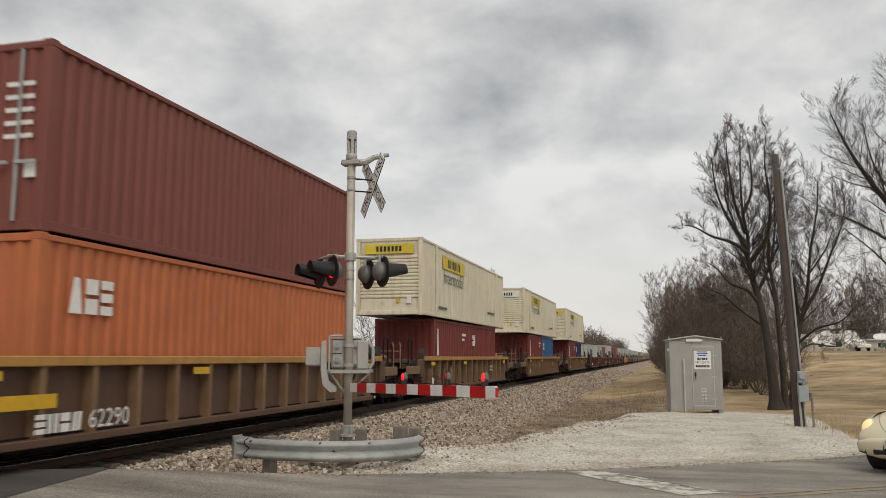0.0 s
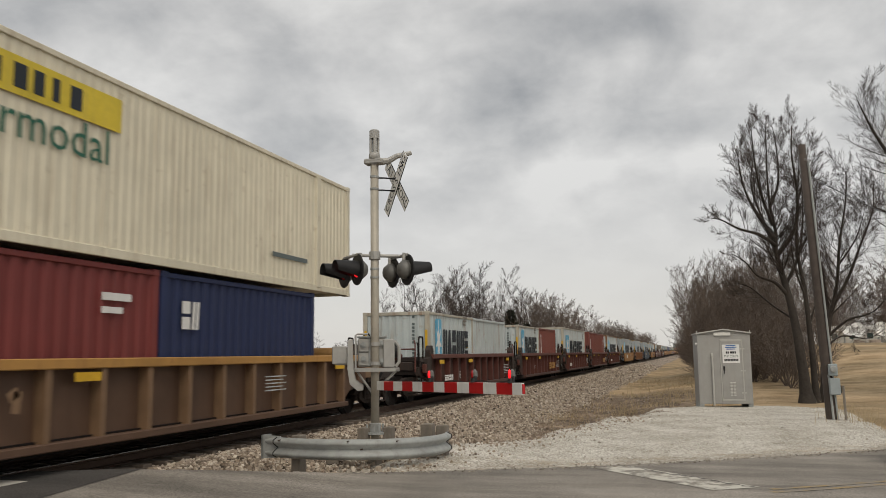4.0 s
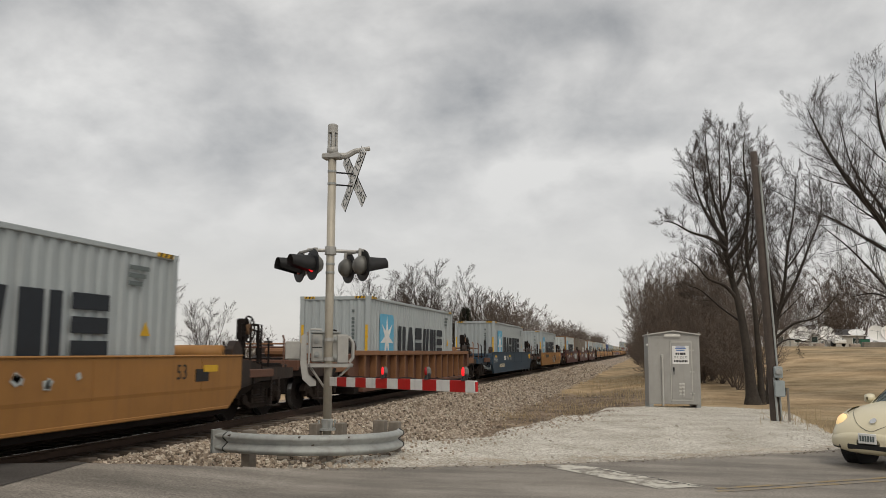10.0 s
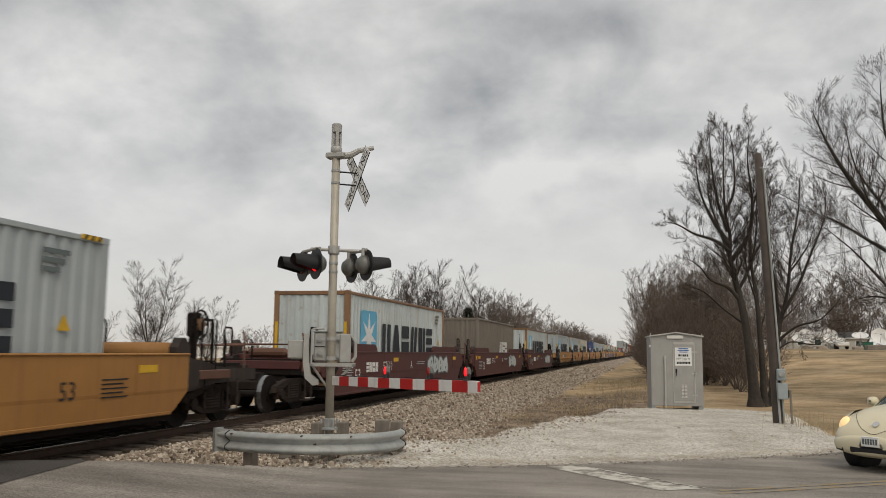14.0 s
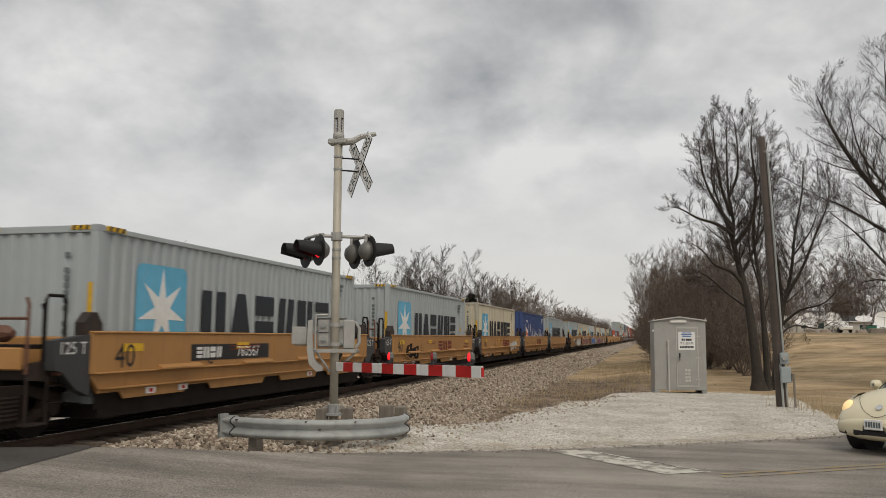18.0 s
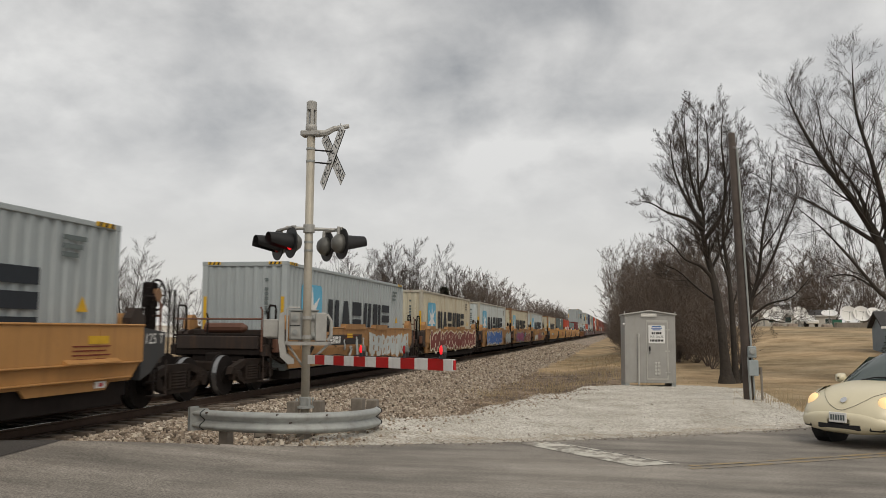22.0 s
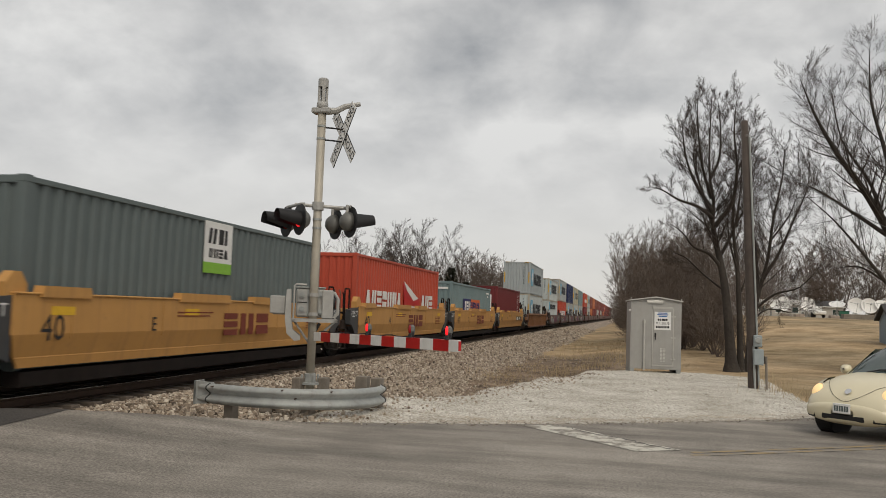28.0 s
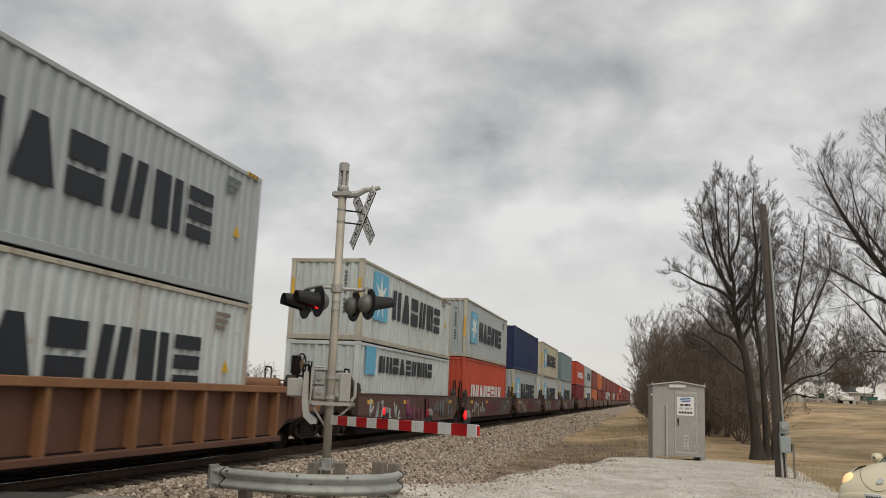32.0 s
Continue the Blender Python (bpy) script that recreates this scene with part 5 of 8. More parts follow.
    for e in (1, -1):
        m = Matrix.Diagonal((1, e, 1, 1))
        L = pitch / 2 - b
        part("bulkhead", Shape().box((-1.36, b - 0.08, 0.95), (1.36, b + 0.06, sill - 0.06), 0.02), end_tone, ob).matrix_basis = m
        # centre sill, widened into a dark box that fills in the under-platform shade
        part("centre_sill", Shape().slab([(b - 1.2, 0.4), (b + L - 0.35, 0.62), (b + L - 0.35, 1.06), (b - 1.2, 1.06)], 0, -0.7, 0.7), "steel_dark", ob).matrix_basis = m
        part("end_beam", Shape().box((-1.1, b + L - 0.34, 1.2), (1.1, b + L - 0.26, sill - 0.22), 0.02), end_tone, ob).matrix_basis = m
        part("platform", Shape().box((-1.14, b + 0.04, 1.05), (1.14, b + L - 0.3, 1.24), 0.02), "steel_dark", ob).matrix_basis = m
        part("coupling", Shape().box((-0.16, b + L - 0.4, 0.8), (0.16, b + L + 0.02, 1.12), 0.04), "steel_dark", ob).matrix_basis = m
        part("grating", Shape().box((-1.2, b + L * 0.3, sill - 0.24), (1.2, b + L * 0.75, sill - 0.18)), "steel_dark", ob).matrix_basis = m
    L = pitch / 2 - b
    rusty = {"w_tan": "w_tan_rib", "w_bn": "w_bn_top", "w_rust": "w_rust_top"}.get(colour, "w_rust")
    for e in () if plain else (1, -1):
        m = Matrix.Diagonal((1, e, 1, 1))
        for k, (x_, f, hi) in enumerate(((1.2, 0.55, 0.42), (1.2, 0.8, 0.5), (-0.3, 0.74, 0.34))):
            part("stanchion", Shape().tube([(x_, b + L * f, 1.15), (x_, b + L * f, sill + hi - 0.1), (x_ - 0.04, b + L * f, sill + hi)], 0.026, 5), ("steel_dark", rusty)[k % 2], ob).matrix_basis = m
        part("cross_rail", Shape().tube([(1.2, b + L * 0.8, sill + 0.2), (-1.15, b + L * 0.8, sill + 0.2)], 0.024, 5), rusty, ob, "rusty cross rail").matrix_basis = m
        part("brake_cylinder", Shape().tube([(-0.5, b + L * 0.5, sill - 0.02), (0.5, b + L * 0.5, sill - 0.02), (0.62, b + L * 0.5, sill - 0.02)], [0.13, 0.13, 0.06], 10), rusty, ob, "rusty brake cylinder").matrix_basis = m
        part("air_hose", Shape().tube([(0.4, b + L - 0.4, 0.95), (0.42, b + L - 0.2, 0.62), (0.3, b + L - 0.02, 0.5)], 0.03, 6), "rubber", ob, "black air hose").matrix_basis = m
        part("step", Shape().box((1.14, b + L * 0.55, 0.42), (1.34, b + L * 0.55 + 0.42, 0.45)).tube([(1.3, b + L * 0.55, 0.43), (1.3, b + L * 0.55, 1.1)], 0.018, 5).tube([(1.3, b + L * 0.55 + 0.42, 0.43), (1.3, b + L * 0.55 + 0.42, 1.1)], 0.018, 5), "w_grime_shade", ob, "grimy hanging step, darkened for under-car shade").matrix_basis = m
        part("end_block", Shape().box((1.3, b + 0.46, 1.12), (1.44, b + L * 0.5, sill - 0.3), 0.015), rusty, ob, "scuffed end block").matrix_basis = m
    part("air_tank", Shape().tube([(-0.7, b + 0.5, sill + 0.05), (0.75, b + 0.5, sill + 0.05)], 0.19, 12), top, ob, "brake air tank", True)
    if colour == "w_plum":
        for e in (1, -1):
            part("raised_lip", Shape().slab([(b - 4.6, sill), (b + 0.2, sill), (b + 0.2, sill + 0.26), (b - 4.4, sill + 0.26), (b - 4.6, sill + 0.1)], 0, 1.27, 1.36), colour, ob, "raised end lip").matrix_basis = Matrix.Diagonal((1, e, 1, 1))
    if len(trucks) > 1 and not plain and colour != "w_tan":
        zc, yc = sill + 0.6, b + 1.0
        stand = part("brake_stand", Shape().box((0.92, yc - 0.09, sill - 0.25), (1.04, yc + 0.09, sill + 0.4), 0.02).box((0.9, yc - 0.16, sill + 0.36), (1.08, yc + 0.16, sill + 0.84), 0.03), "steel_dark", ob, "dark hand brake housing on a post")
        wheel = Shape().tube([(1.14, yc + 0.29 * math.cos(a), zc + 0.29 * math.sin(a)) for a in np.linspace(0, 2 * math.pi, 21)], 0.022, 5, False)
        for a in np.linspace(0, 2 * math.pi, 6, endpoint=False):
            wheel.tube([(1.14, yc, zc), (1.14, yc + 0.29 * math.cos(a), zc + 0.29 * math.sin(a))], 0.018, 5, False)
        part("brake_wheel", wheel, "steel_dark", stand, "spoked hand brake wheel")
        part("hub", Shape().tube([(1.09, yc, zc), (1.17, yc, zc)], 0.13, 12), "c_rusty", stand, "rusty hub")
        for y1 in (yc - 0.42, yc + 0.42):
            part("stand_rail", Shape().tube([(1.16, y1, 1.2), (1.16, y1, sill + 0.72), (1.16, y1 + 0.2, sill + 0.72), (1.16, y1 + 0.2, 1.2)], 0.022, 6), "steel_dark", stand)
    for y in trucks:
        truck(ob, y, plain)
    CARS[key] = copy_thing(ob, Matrix())
    return ob


def drop_spares():
    """Takes away the unused last copy of each kind of car."""
    for ob in CARS.values():
        for p in [ob] + list(ob.children_recursive):
            bpy.data.objects.remove(p)
    CARS.clear()


def strokes(parent, x, a, b, c, d, material, seed, n=7, width=0.08):
    """Loose sprayed strokes that spell nothing."""
    rnd = random.Random(seed)
    s = Shape()
    for i in range(n):
        y0 = a + (b - a) * (i + 0.2) / n
        pts = [(y0 + rnd.uniform(-0.05, 0.3), c + (d - c) * rnd.random()) for _ in range(3)]
        pts = [(p[0], min(d, max(c, p[1]))) for p in pts]
        for p, q in zip(pts, pts[1:]):
            v = Vector((q[0] - p[0], q[1] - p[1]))
            if v.length < 0.05:
                continue
            nrm = Vector((-v.y, v.x)).normalized() * width * rnd.uniform(0.6, 1.3)
            s.slab([(p[0] - nrm.x, p[1] - nrm.y), (q[0] - nrm.x, q[1] - nrm.y), (q[0] + nrm.x, q[1] + nrm.y), (p[0] + nrm.x, p[1] + nrm.y)], 0, x + 0.001 * i, x + 0.006 + 0.001 * i)
    return tagged(part("sprayed_paint", s, material, parent), "sprayed paint strokes", kind="stuff")


def scrawl(parent, x, a, b, zc, h, material, loops, width=0.05, label="white flowing loops"):
    """A flowing line of loops in the room of a script sign."""
    n = loops * 14
    mid = []
    for i in range(n + 1):
        t = 2 * math.pi * loops * i / n
        q = h * (0.62 + 0.38 * math.sin(i / n * 9.0 + 1.0))
        mid.append(Vector((a + (b - a) * i / n + 0.16 * math.cos(t), zc - 0.3 * h + q * math.sin(t))))
    rows = [[], []]
    for i, p in enumerate(mid):
        d = (mid[min(i + 1, n)] - mid[max(i - 1, 0)]).normalized()
        o = Vector((-d.y, d.x)) * width * (0.7 + 0.5 * abs(d.y))
        for r, e in zip(rows, (o, -o)):
            r.append((x + 0.00002 * i, p.x + e.x, p.y + e.y))
    return part("script_sign", Shape().grid(rows), material, parent, label)


def sprayed(parent, x, a, b, c, d, fill, edge, seed):
    """Big sprayed shapes that spell nothing: rounded lumps with a paler rim, side by side."""
    rnd = random.Random(seed)
    y, k, gap = a, 0, Shape()
    while y < b - 0.3:
        w = rnd.uniform(0.55, 0.95)
        cy, cz = y + w / 2, (c + d) / 2 + rnd.uniform(-0.06, 0.06)
        n, h = 14, (d - c) / 2 * rnd.uniform(0.82, 1.0)
        tilt, ph, big = rnd.uniform(-0.25, 0.25), rnd.uniform(0, 6), rnd.uniform(0.1, 0.22)
        ring = []
        for i in range(n):
            t = 2 * math.pi * i / n
            q = 1 + big * math.sin(3 * t + ph) + 0.1 * math.sin(5 * t + ph * 2)
            u, v = w * 0.62 * q * math.copysign(abs(math.cos(t)) ** 0.7, math.cos(t)), h * q * math.copysign(abs(math.sin(t)) ** 0.6, math.sin(t))
            ring.append((u + v * tilt, max(-(d - c) / 2 - 0.05, min((d - c) / 2 + 0.05, v))))
        lift = 0.0004 * (k % 5)
        rim = part("sprayed_rim", Shape().slab([(cy + p * 1.06, cz + q * 1.06) for p, q in ring], 0, x - 0.004, x + lift), edge, parent, "sprayed outline")
        part("sprayed_fill", Shape().slab([(cy + p * 0.86, cz + q * 0.88) for p, q in ring], 0, x - 0.004, x + 0.003 + lift), fill, rim)
        for e in (1, -1):
            if rnd.random() < 0.75:
                g0, g1 = cy + rnd.uniform(-0.1, 0.1), cz + e * h * 0.35
                gap.slab([(g0 - 0.05, g1 - h * 0.22), (g0 + 0.06, g1 - h * 0.15), (g0 + 0.1, g1 + h * 0.2), (g0, g1 + h * 0.25)], 0, x - 0.003, x + 0.006 + lift)
        y, k = y + w * 0.98, k + 1
    part("sprayed_accent", gap, edge, parent)


def dress(car, body, sill, spec, seed):
    """Lettering and marks on the near wall of a car."""
    x, y0 = 1.506, -body / 2
    for a in (0.8, body * 0.36, body - 1.6):
        flat("reflector", car, rect(y0 + a, y0 + a + 0.55, sill - 0.3, sill - 0.17), x + 0.003, "yellow", "yellow reflector strip")
    for kind, *v in spec:
        if kind == "word":
            text, size, mt, a, z = v
            sign("number", text, size, mt, car, pose(x + 0.004, y0 + a, z, 0, 0, 90), "painted characters")
        elif kind == "plate":
            a, e, z0, z1 = v
            flat("number_field", car, rect(y0 + a, y0 + e, z0, z1), x, "black", "black painted field")
        elif kind == "brand":
            a, e, z0, z1, n, mt = v
            bars(car, "sign_bar", y0 + a, y0 + e, z0, z1, n, x + 0.006, mt, "painted brand bars", 5)
        elif kind == "tag":
            a, e, z0, z1, mt, n = v
            strokes(car, x + 0.006, y0 + a, y0 + e, z0, z1, mt, seed + int(a * 10), n)
        elif kind == "loop":
            a, e, z0, z1, mt, n = v
            scrawl(car, x + 0.006, y0 + a, y0 + e, (z0 + z1) / 2 + 0.08, (z1 - z0) * 0.42, mt, n, 0.022, "sprayed looping line")
        elif kind == "spray":
            a, e, z0, z1, mt, rim = v
            sprayed(car, x + 0.012, y0 + a, y0 + e, z0, z1, mt, rim, seed + int(a * 10))
        elif kind == "block":
            a, e, z0, z1, mt = v
            flat("data_panel", car, rect(y0 + a, y0 + e, z0, z1), x + 0.002, mt)
        elif kind == "lines":
            a, e, z0, n, mt = v
            for i in range(n):
                part("data_line", Shape().slab(rect(y0 + a, y0 + e - 0.13 * (i % 2), z0 - 0.07 * i, z0 - 0.07 * i + 0.022), 0, x, x + 0.006), "c_pale" if mt == "white" else mt, car)


def move(ob, u):
    MOVING.append((ob, u))


def load(ob, lead, length, z=WELL_FLOOR):
    ob["z"] = z
    move(ob, lead + length / 2)


def consist():
    """All cars from the head of the part that is seen to the tail."""
    def stack(style, lead, pitch, body, colour, top, label, spec, seed, length=12.19, sill=1.75, trucks=(), plain=False):
        car = well_car(style, colour, top, body, pitch, trucks, label, sill, plain)
        if spec:
            dress(car, body, sill, spec, seed)
        move(car, lead + length / 2)
        return car

    def single(style, lead, colour, top, label, spec, seed, length=12.19, sill=1.7):
        return stack(style, lead, 23.66, 16.6, colour, top, label, spec, seed, length, sill, (-10.0, 10.0))

    def starred(material, lead, length=12.19, z=WELL_FLOOR, high=2.896, old=False, label="", fm=None, plain=False):
        c = container(material, length, high, label or "grey ribbed shipping container with a star on blue", frame_material=fm or ("c_worn" if old else None), plain=plain)
        star_marks(c, length, 1.222, old)
        load(c, lead, length, z)
        return c

    tan = "rust-stained tan well car with ribbed sides"
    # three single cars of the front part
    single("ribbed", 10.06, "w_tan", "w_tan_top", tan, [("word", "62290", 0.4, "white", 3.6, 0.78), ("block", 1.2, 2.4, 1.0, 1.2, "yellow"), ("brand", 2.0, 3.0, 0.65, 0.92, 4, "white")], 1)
    c = container("c_orange", 12.19, 2.896, "orange ribbed shipping container with white marks")
    bars(c, "sign_bar", -5.4, -4.3, 1.75, 2.3, 3, 1.222, "white", "white brand bars", 2)
    load(c, 10.06, 12.19)
    c = container("c_brown", 12.19, 2.896, "rust-brown ribbed container with door rods")
    for x in (0.25, 0.75, -0.25, -0.75):
        part("door_rod", Shape().tube([(x, -6.13, 0.15), (x, -6.13, 2.75)], 0.025, 8), "galv", c, "galvanised door rod")
        part("door_handle", Shape().box((x - 0.02, -6.16, 1.0), (x + 0.35, -6.13, 1.05)), "galv", c)
    for i in range(5):
        part("data_lines", Shape().box((0.45, -6.075, 2.2 - 0.2 * i), (0.95, -6.068, 2.27 - 0.2 * i)), "white", c)
    part("door_plate", Shape().box((0.85, -6.08, 0.8), (1.05, -6.07, 1.05)), "white", c)
    load(c, 10.06, 12.19, WELL_FLOOR + 2.906)
    for lead, second, ye in ((29.55, "c_red", True), (53.18, "c_blue", False), (76.98, "c_navy", True)):
        single("ribbed", lead + 1.98, "w_tan", "w_tan_top", tan, [("tag", 1.5, 5.5, 0.75, 1.4, "w_tan_rib", 4), ("lines", 11.5, 12.4, 1.3, 5, "white"), ("block", 0.9, 1.15, 0.7, 0.95, "white")], int(lead))
        a = container("c_red", 6.06, 2.59, "short red ribbed container with white marks")
        bars(a, "sign_bar", -2.6, -2.25, 1.15, 2.2, 1, 1.222, "white", "white brand bars", 1)
        flat("data_mark", a, rect(1.6, 2.3, 2.0, 2.12), 1.222, "white")
        flat("data_mark", a, rect(1.6, 2.1, 1.8, 1.9), 1.222, "white")
        load(a, lead + 1.98, 6.06)
        a = container(second, 6.06, 2.59, {"c_red": "short red ribbed shipping container", "c_blue": "short blue ribbed container, scuffed", "c_navy": "short navy ribbed shipping container"}[second])
        bars(a, "sign_bar", -2.4, -1.8, 1.6, 2.1, 2, 1.222, "white", "white brand bars", 4)
        load(a, lead + 8.11, 6.06)
        j = intermodal_box(ye)
        load(j, lead, 16.15, WELL_FLOOR + 2.63)
    # brown five-unit car
    bn = "red-brown well car with ribbed sides and white data"
    for i, lead in enumerate((100.3, 115.86, 131.7, 147.3, 163.07)):
        tr = (-7.8,) if i < 4 else (-7.8, 8.6)
        stack("ribbed", lead, 15.62, 13.2, "w_bn", "w_bn_top", bn, [("brand", 8.3, 10.6, 0.78, 1.15, 4, "w_tan_top"), ("lines", 11.0, 12.0, 1.2, 6, "white"), ("block", 6.2, 6.36, 1.62, 1.74, "white"), ("block", 11.9, 12.5, 1.63, 1.72, "white"), ("block", 9.3, 10.1, 1.62, 1.71, "white"), ("word", "E", 0.34, "white", 3.4, 0.95)] if i % 2 else [("lines", 11.0, 12.0, 1.2, 6, "white"), ("brand", 1.4, 2.5, 0.8, 1.0, 4, "white"), ("block", 5.2, 5.36, 1.62, 1.74, "white"), ("word", "E", 0.34, "white", 3.4, 0.95)], i, 12.19, 1.7, tr)
        if i < 2:
            starred("c_pale", lead, 6.06, WELL_FLOOR, 2.59, True, "short pale ribbed container, rust-streaked")
            a = container(("c_pale", "c_brown")[i], 6.06, 2.59, ("short pale ribbed container, rust-streaked", "short brown ribbed container with white marks")[i])
            if i:
                bars(a, "sign_bar", -2.6, -2.25, 0.75, 2.2, 1, 1.222, "white", "white brand bars", 1)
            load(a, lead + 6.13, 6.06)
        elif i == 3:
            a = container("c_brown", 12.19, 2.896, "long brown ribbed container with white marks")
            bars(a, "sign_bar", -5.6, -5.2, 0.9, 2.3, 1, 1.222, "white", "white brand bars", 1)
            s = Shape()
            for k in range(10):
                s.slab(rect(5.15, 5.25, 0.9 + 0.15 * k, 1.0 + 0.15 * k), 0, 1.21, 1.222)
            part("data_lines", s, "white", a)
            load(a, lead, 12.19)
        else:
            starred("c_pale", lead, 12.19, WELL_FLOOR, 2.896, True, "pale weathered container with rusty corner posts", "c_rusty" if i == 4 else None)
    # single cars
    orange = "orange smooth-sided well car, scuffed"
    single("smooth", 184.88, "w_orange", "w_orange", orange, [("brand", 3.4, 5.4, 0.95, 1.35, 3, "white"), ("word", "53", 0.4, "black", 14.2, 1.3), ("block", 14.7, 15.2, 1.12, 1.36, "black"), ("tag", 9, 11.5, 1.1, 1.4, "c_pale", 4)], 2, sill=1.6)
    starred("c_grey", 184.88)
    single("ribbed", 208.71, "w_rust", "w_rust_top", "rust-red well car with ribbed sides", [], 3)
    starred("c_grey", 208.71)
    single("smooth", 232.35, "w_blue", "w_blue", "dark blue smooth-sided well car with white data", [("word", "74122", 0.36, "white", 5.4, 1.32), ("brand", 3.9, 4.6, 1.2, 1.45, 3, "white"), ("brand", 2.3, 4.1, 0.78, 0.98, 8, "c_beige"), ("lines", 0.4, 1.6, 1.38, 5, "white"), ("lines", 6.2, 7.0, 1.35, 3, "white"), ("block", 15.4, 16.2, 1.2, 1.55, "yellow")], 4, sill=1.66)
    starred("c_grey", 232.35)
    single("smooth", 256.1, "w_orange", "w_orange", orange, [("tag", 8.4, 11.6, 0.7, 1.45, "black", 8), ("tag", 8.4, 11.6, 0.75, 1.4, "c_pale", 6), ("word", "53", 0.4, "black", 13.2, 1.05), ("lines", 14, 14.7, 1.2, 5, "black"), ("plate", 3.0, 5.4, 1.2, 1.45)], 5, sill=1.6)
    starred("c_grey", 256.1)
    # maroon three-unit car
    for i, (lead, body, pitch) in enumerate(((279.95, 16.6, 19.4), (300.0, 16.6, 19.4), (318.78, 16.6, 19.4))):
        tr = (-9.7,) if i < 2 else (-9.7, 10.4)
        stack("smooth", lead, pitch, body, "w_plum", "w_plum", "maroon smooth-sided well car with white data", [("word", "53", 0.55, "white", 2.3, 0.95), ("word", "57111", 0.42, "white", 5.3, 1.2), ("brand", 3.1, 4.3, 1.05, 1.35, 4, "white"), ("word", "A", 0.36, "white", 8.2, 1.2), ("lines", 8.9, 10.1, 1.3, 2, "white"), ("spray", 10.6, 13.6, 0.78, 1.5, "c_pale", "c_slate"), ("lines", 1.0, 1.9, 1.2, 6, "white"), ("block", 0.2, 0.5, 1.3, 1.5, "yellow")], 10 + i, 13.72 if i == 2 else 12.19, 1.65, tr)
        if i == 0:
            starred("c_pale", lead, 12.19, WELL_FLOOR, 2.896, True, "pale container with heavily rusted corner posts", "c_rusty")
        elif i == 1:
            c = container("c_olive", 12.19, 2.896, "rust-streaked drab ribbed container")
            bars(c, "sign_bar", 0.5, 3.4, 0.9, 1.7, 4, 1.222, "white", "white brand bars", 6)
            load(c, lead, 12.19)
        else:
            c = starred("c_pale", lead, 13.72, WELL_FLOOR, 2.896, True, "long pale container with rust-streaked corner posts", "c_rusty")
            part("size_plate", Shape().box((-0.62, -6.87, 1.75), (-0.1, -6.84, 2.15)), "white", c, "white size plate")
            sign("size_number", "45", 0.42, "black", c, pose(-0.36, -6.876, 1.95), "black digits")
    # three yellow five-unit cars
    yl = "yellow smooth-sided well car with brown brand bars"
    first = [("c_grey", ""), ("c_grey", ""), ("c_beige", "beige weathered container with a star on blue"), ("c_marine", ""), ("c_grey", "")]
    second = [("c_grey", ""), ("c_beige", "beige weathered container with a star on blue"), ("c_pale", ""), ("c_beige", "beige weathered container with a star on blue"), ("c_pale", "")]
    third = [("c_beige", "dusty grey-beige container with rusty posts"), ("c_slate", ""), ("c_coral", ""), ("c_teal", ""), ("c_maroon", "")]
    inks = ["plum", "c_pale", "brown_ink", "blue_ink", "skyblue"]
    for g, (leads, boxes, colour) in enumerate((((341.29, 356.98, 372.45, 387.95, 403.64), first, "w_ochre"), ((423.43, 439.12, 454.82, 470.5, 486.17), second, "w_tag"), ((506.04, 521.61, 537.17, 552.64, 567.93), third, "w_yellow"))):
        for i, (lead, (mt, lb)) in enumerate(zip(leads, boxes)):
            tr = (-7.8,) if i < 4 else (-7.8, 8.5)
            spec = [("word", "40", 0.56, "black", 0.85, 1.36 if g < 2 else 1.24), ("word", "CEACB"[i], 0.36, "black", 3.6, 1.28), ("lines", 4.4, 5.8, 1.5, 2, "brown_ink"), ("lines", 11.0, 12.0, 1.4, 5, "brown_ink")]
            if i in (1, 2, 3):
                spec.append(("brand", 6.3, 8.7, 1.18 - 0.15 * (g == 2), 1.55 - 0.05 * (g == 2), 3, "brown_ink"))
            if i == 0:
                spec += [("plate", 2.9, 6.2, 1.24 - 0.1 * (g == 2), 1.55 - 0.1 * (g == 2)), ("word", ("760567", "", "744483")[g], 0.34, "white", 5.2, 1.39 - 0.1 * (g == 2)), ("brand", 3.1, 4.1, 1.29 - 0.1 * (g == 2), 1.5 - 0.1 * (g == 2), 4, "white")]
            if i == 4 and g:
                spec += [("plate", 8.6, 11.4, 1.24 - 0.1 * (g == 2), 1.55 - 0.1 * (g == 2)), ("word", ("760567", "", "744483")[g], 0.34, "white", 10.5, 1.39 - 0.1 * (g == 2)), ("brand", 8.75, 9.5, 1.29 - 0.1 * (g == 2), 1.5 - 0.1 * (g == 2), 4, "white")]
            if g == 0:
                spec += [("spray", 1.6, 3.0, 0.9, 1.45, "steel_dark", "w_ochre")] if i == 1 else [("spray", 8.9, 11.0, 0.9, 1.45, "c_pale", "w_ochre")] if i == 2 else []
            if g == 1:
                spec += [("tag", 0.4 + 3.8 * q, 4.6 + 3.8 * q, 0.65, 1.55, inks[(i + q) % 5], 7) for q in (1,)]
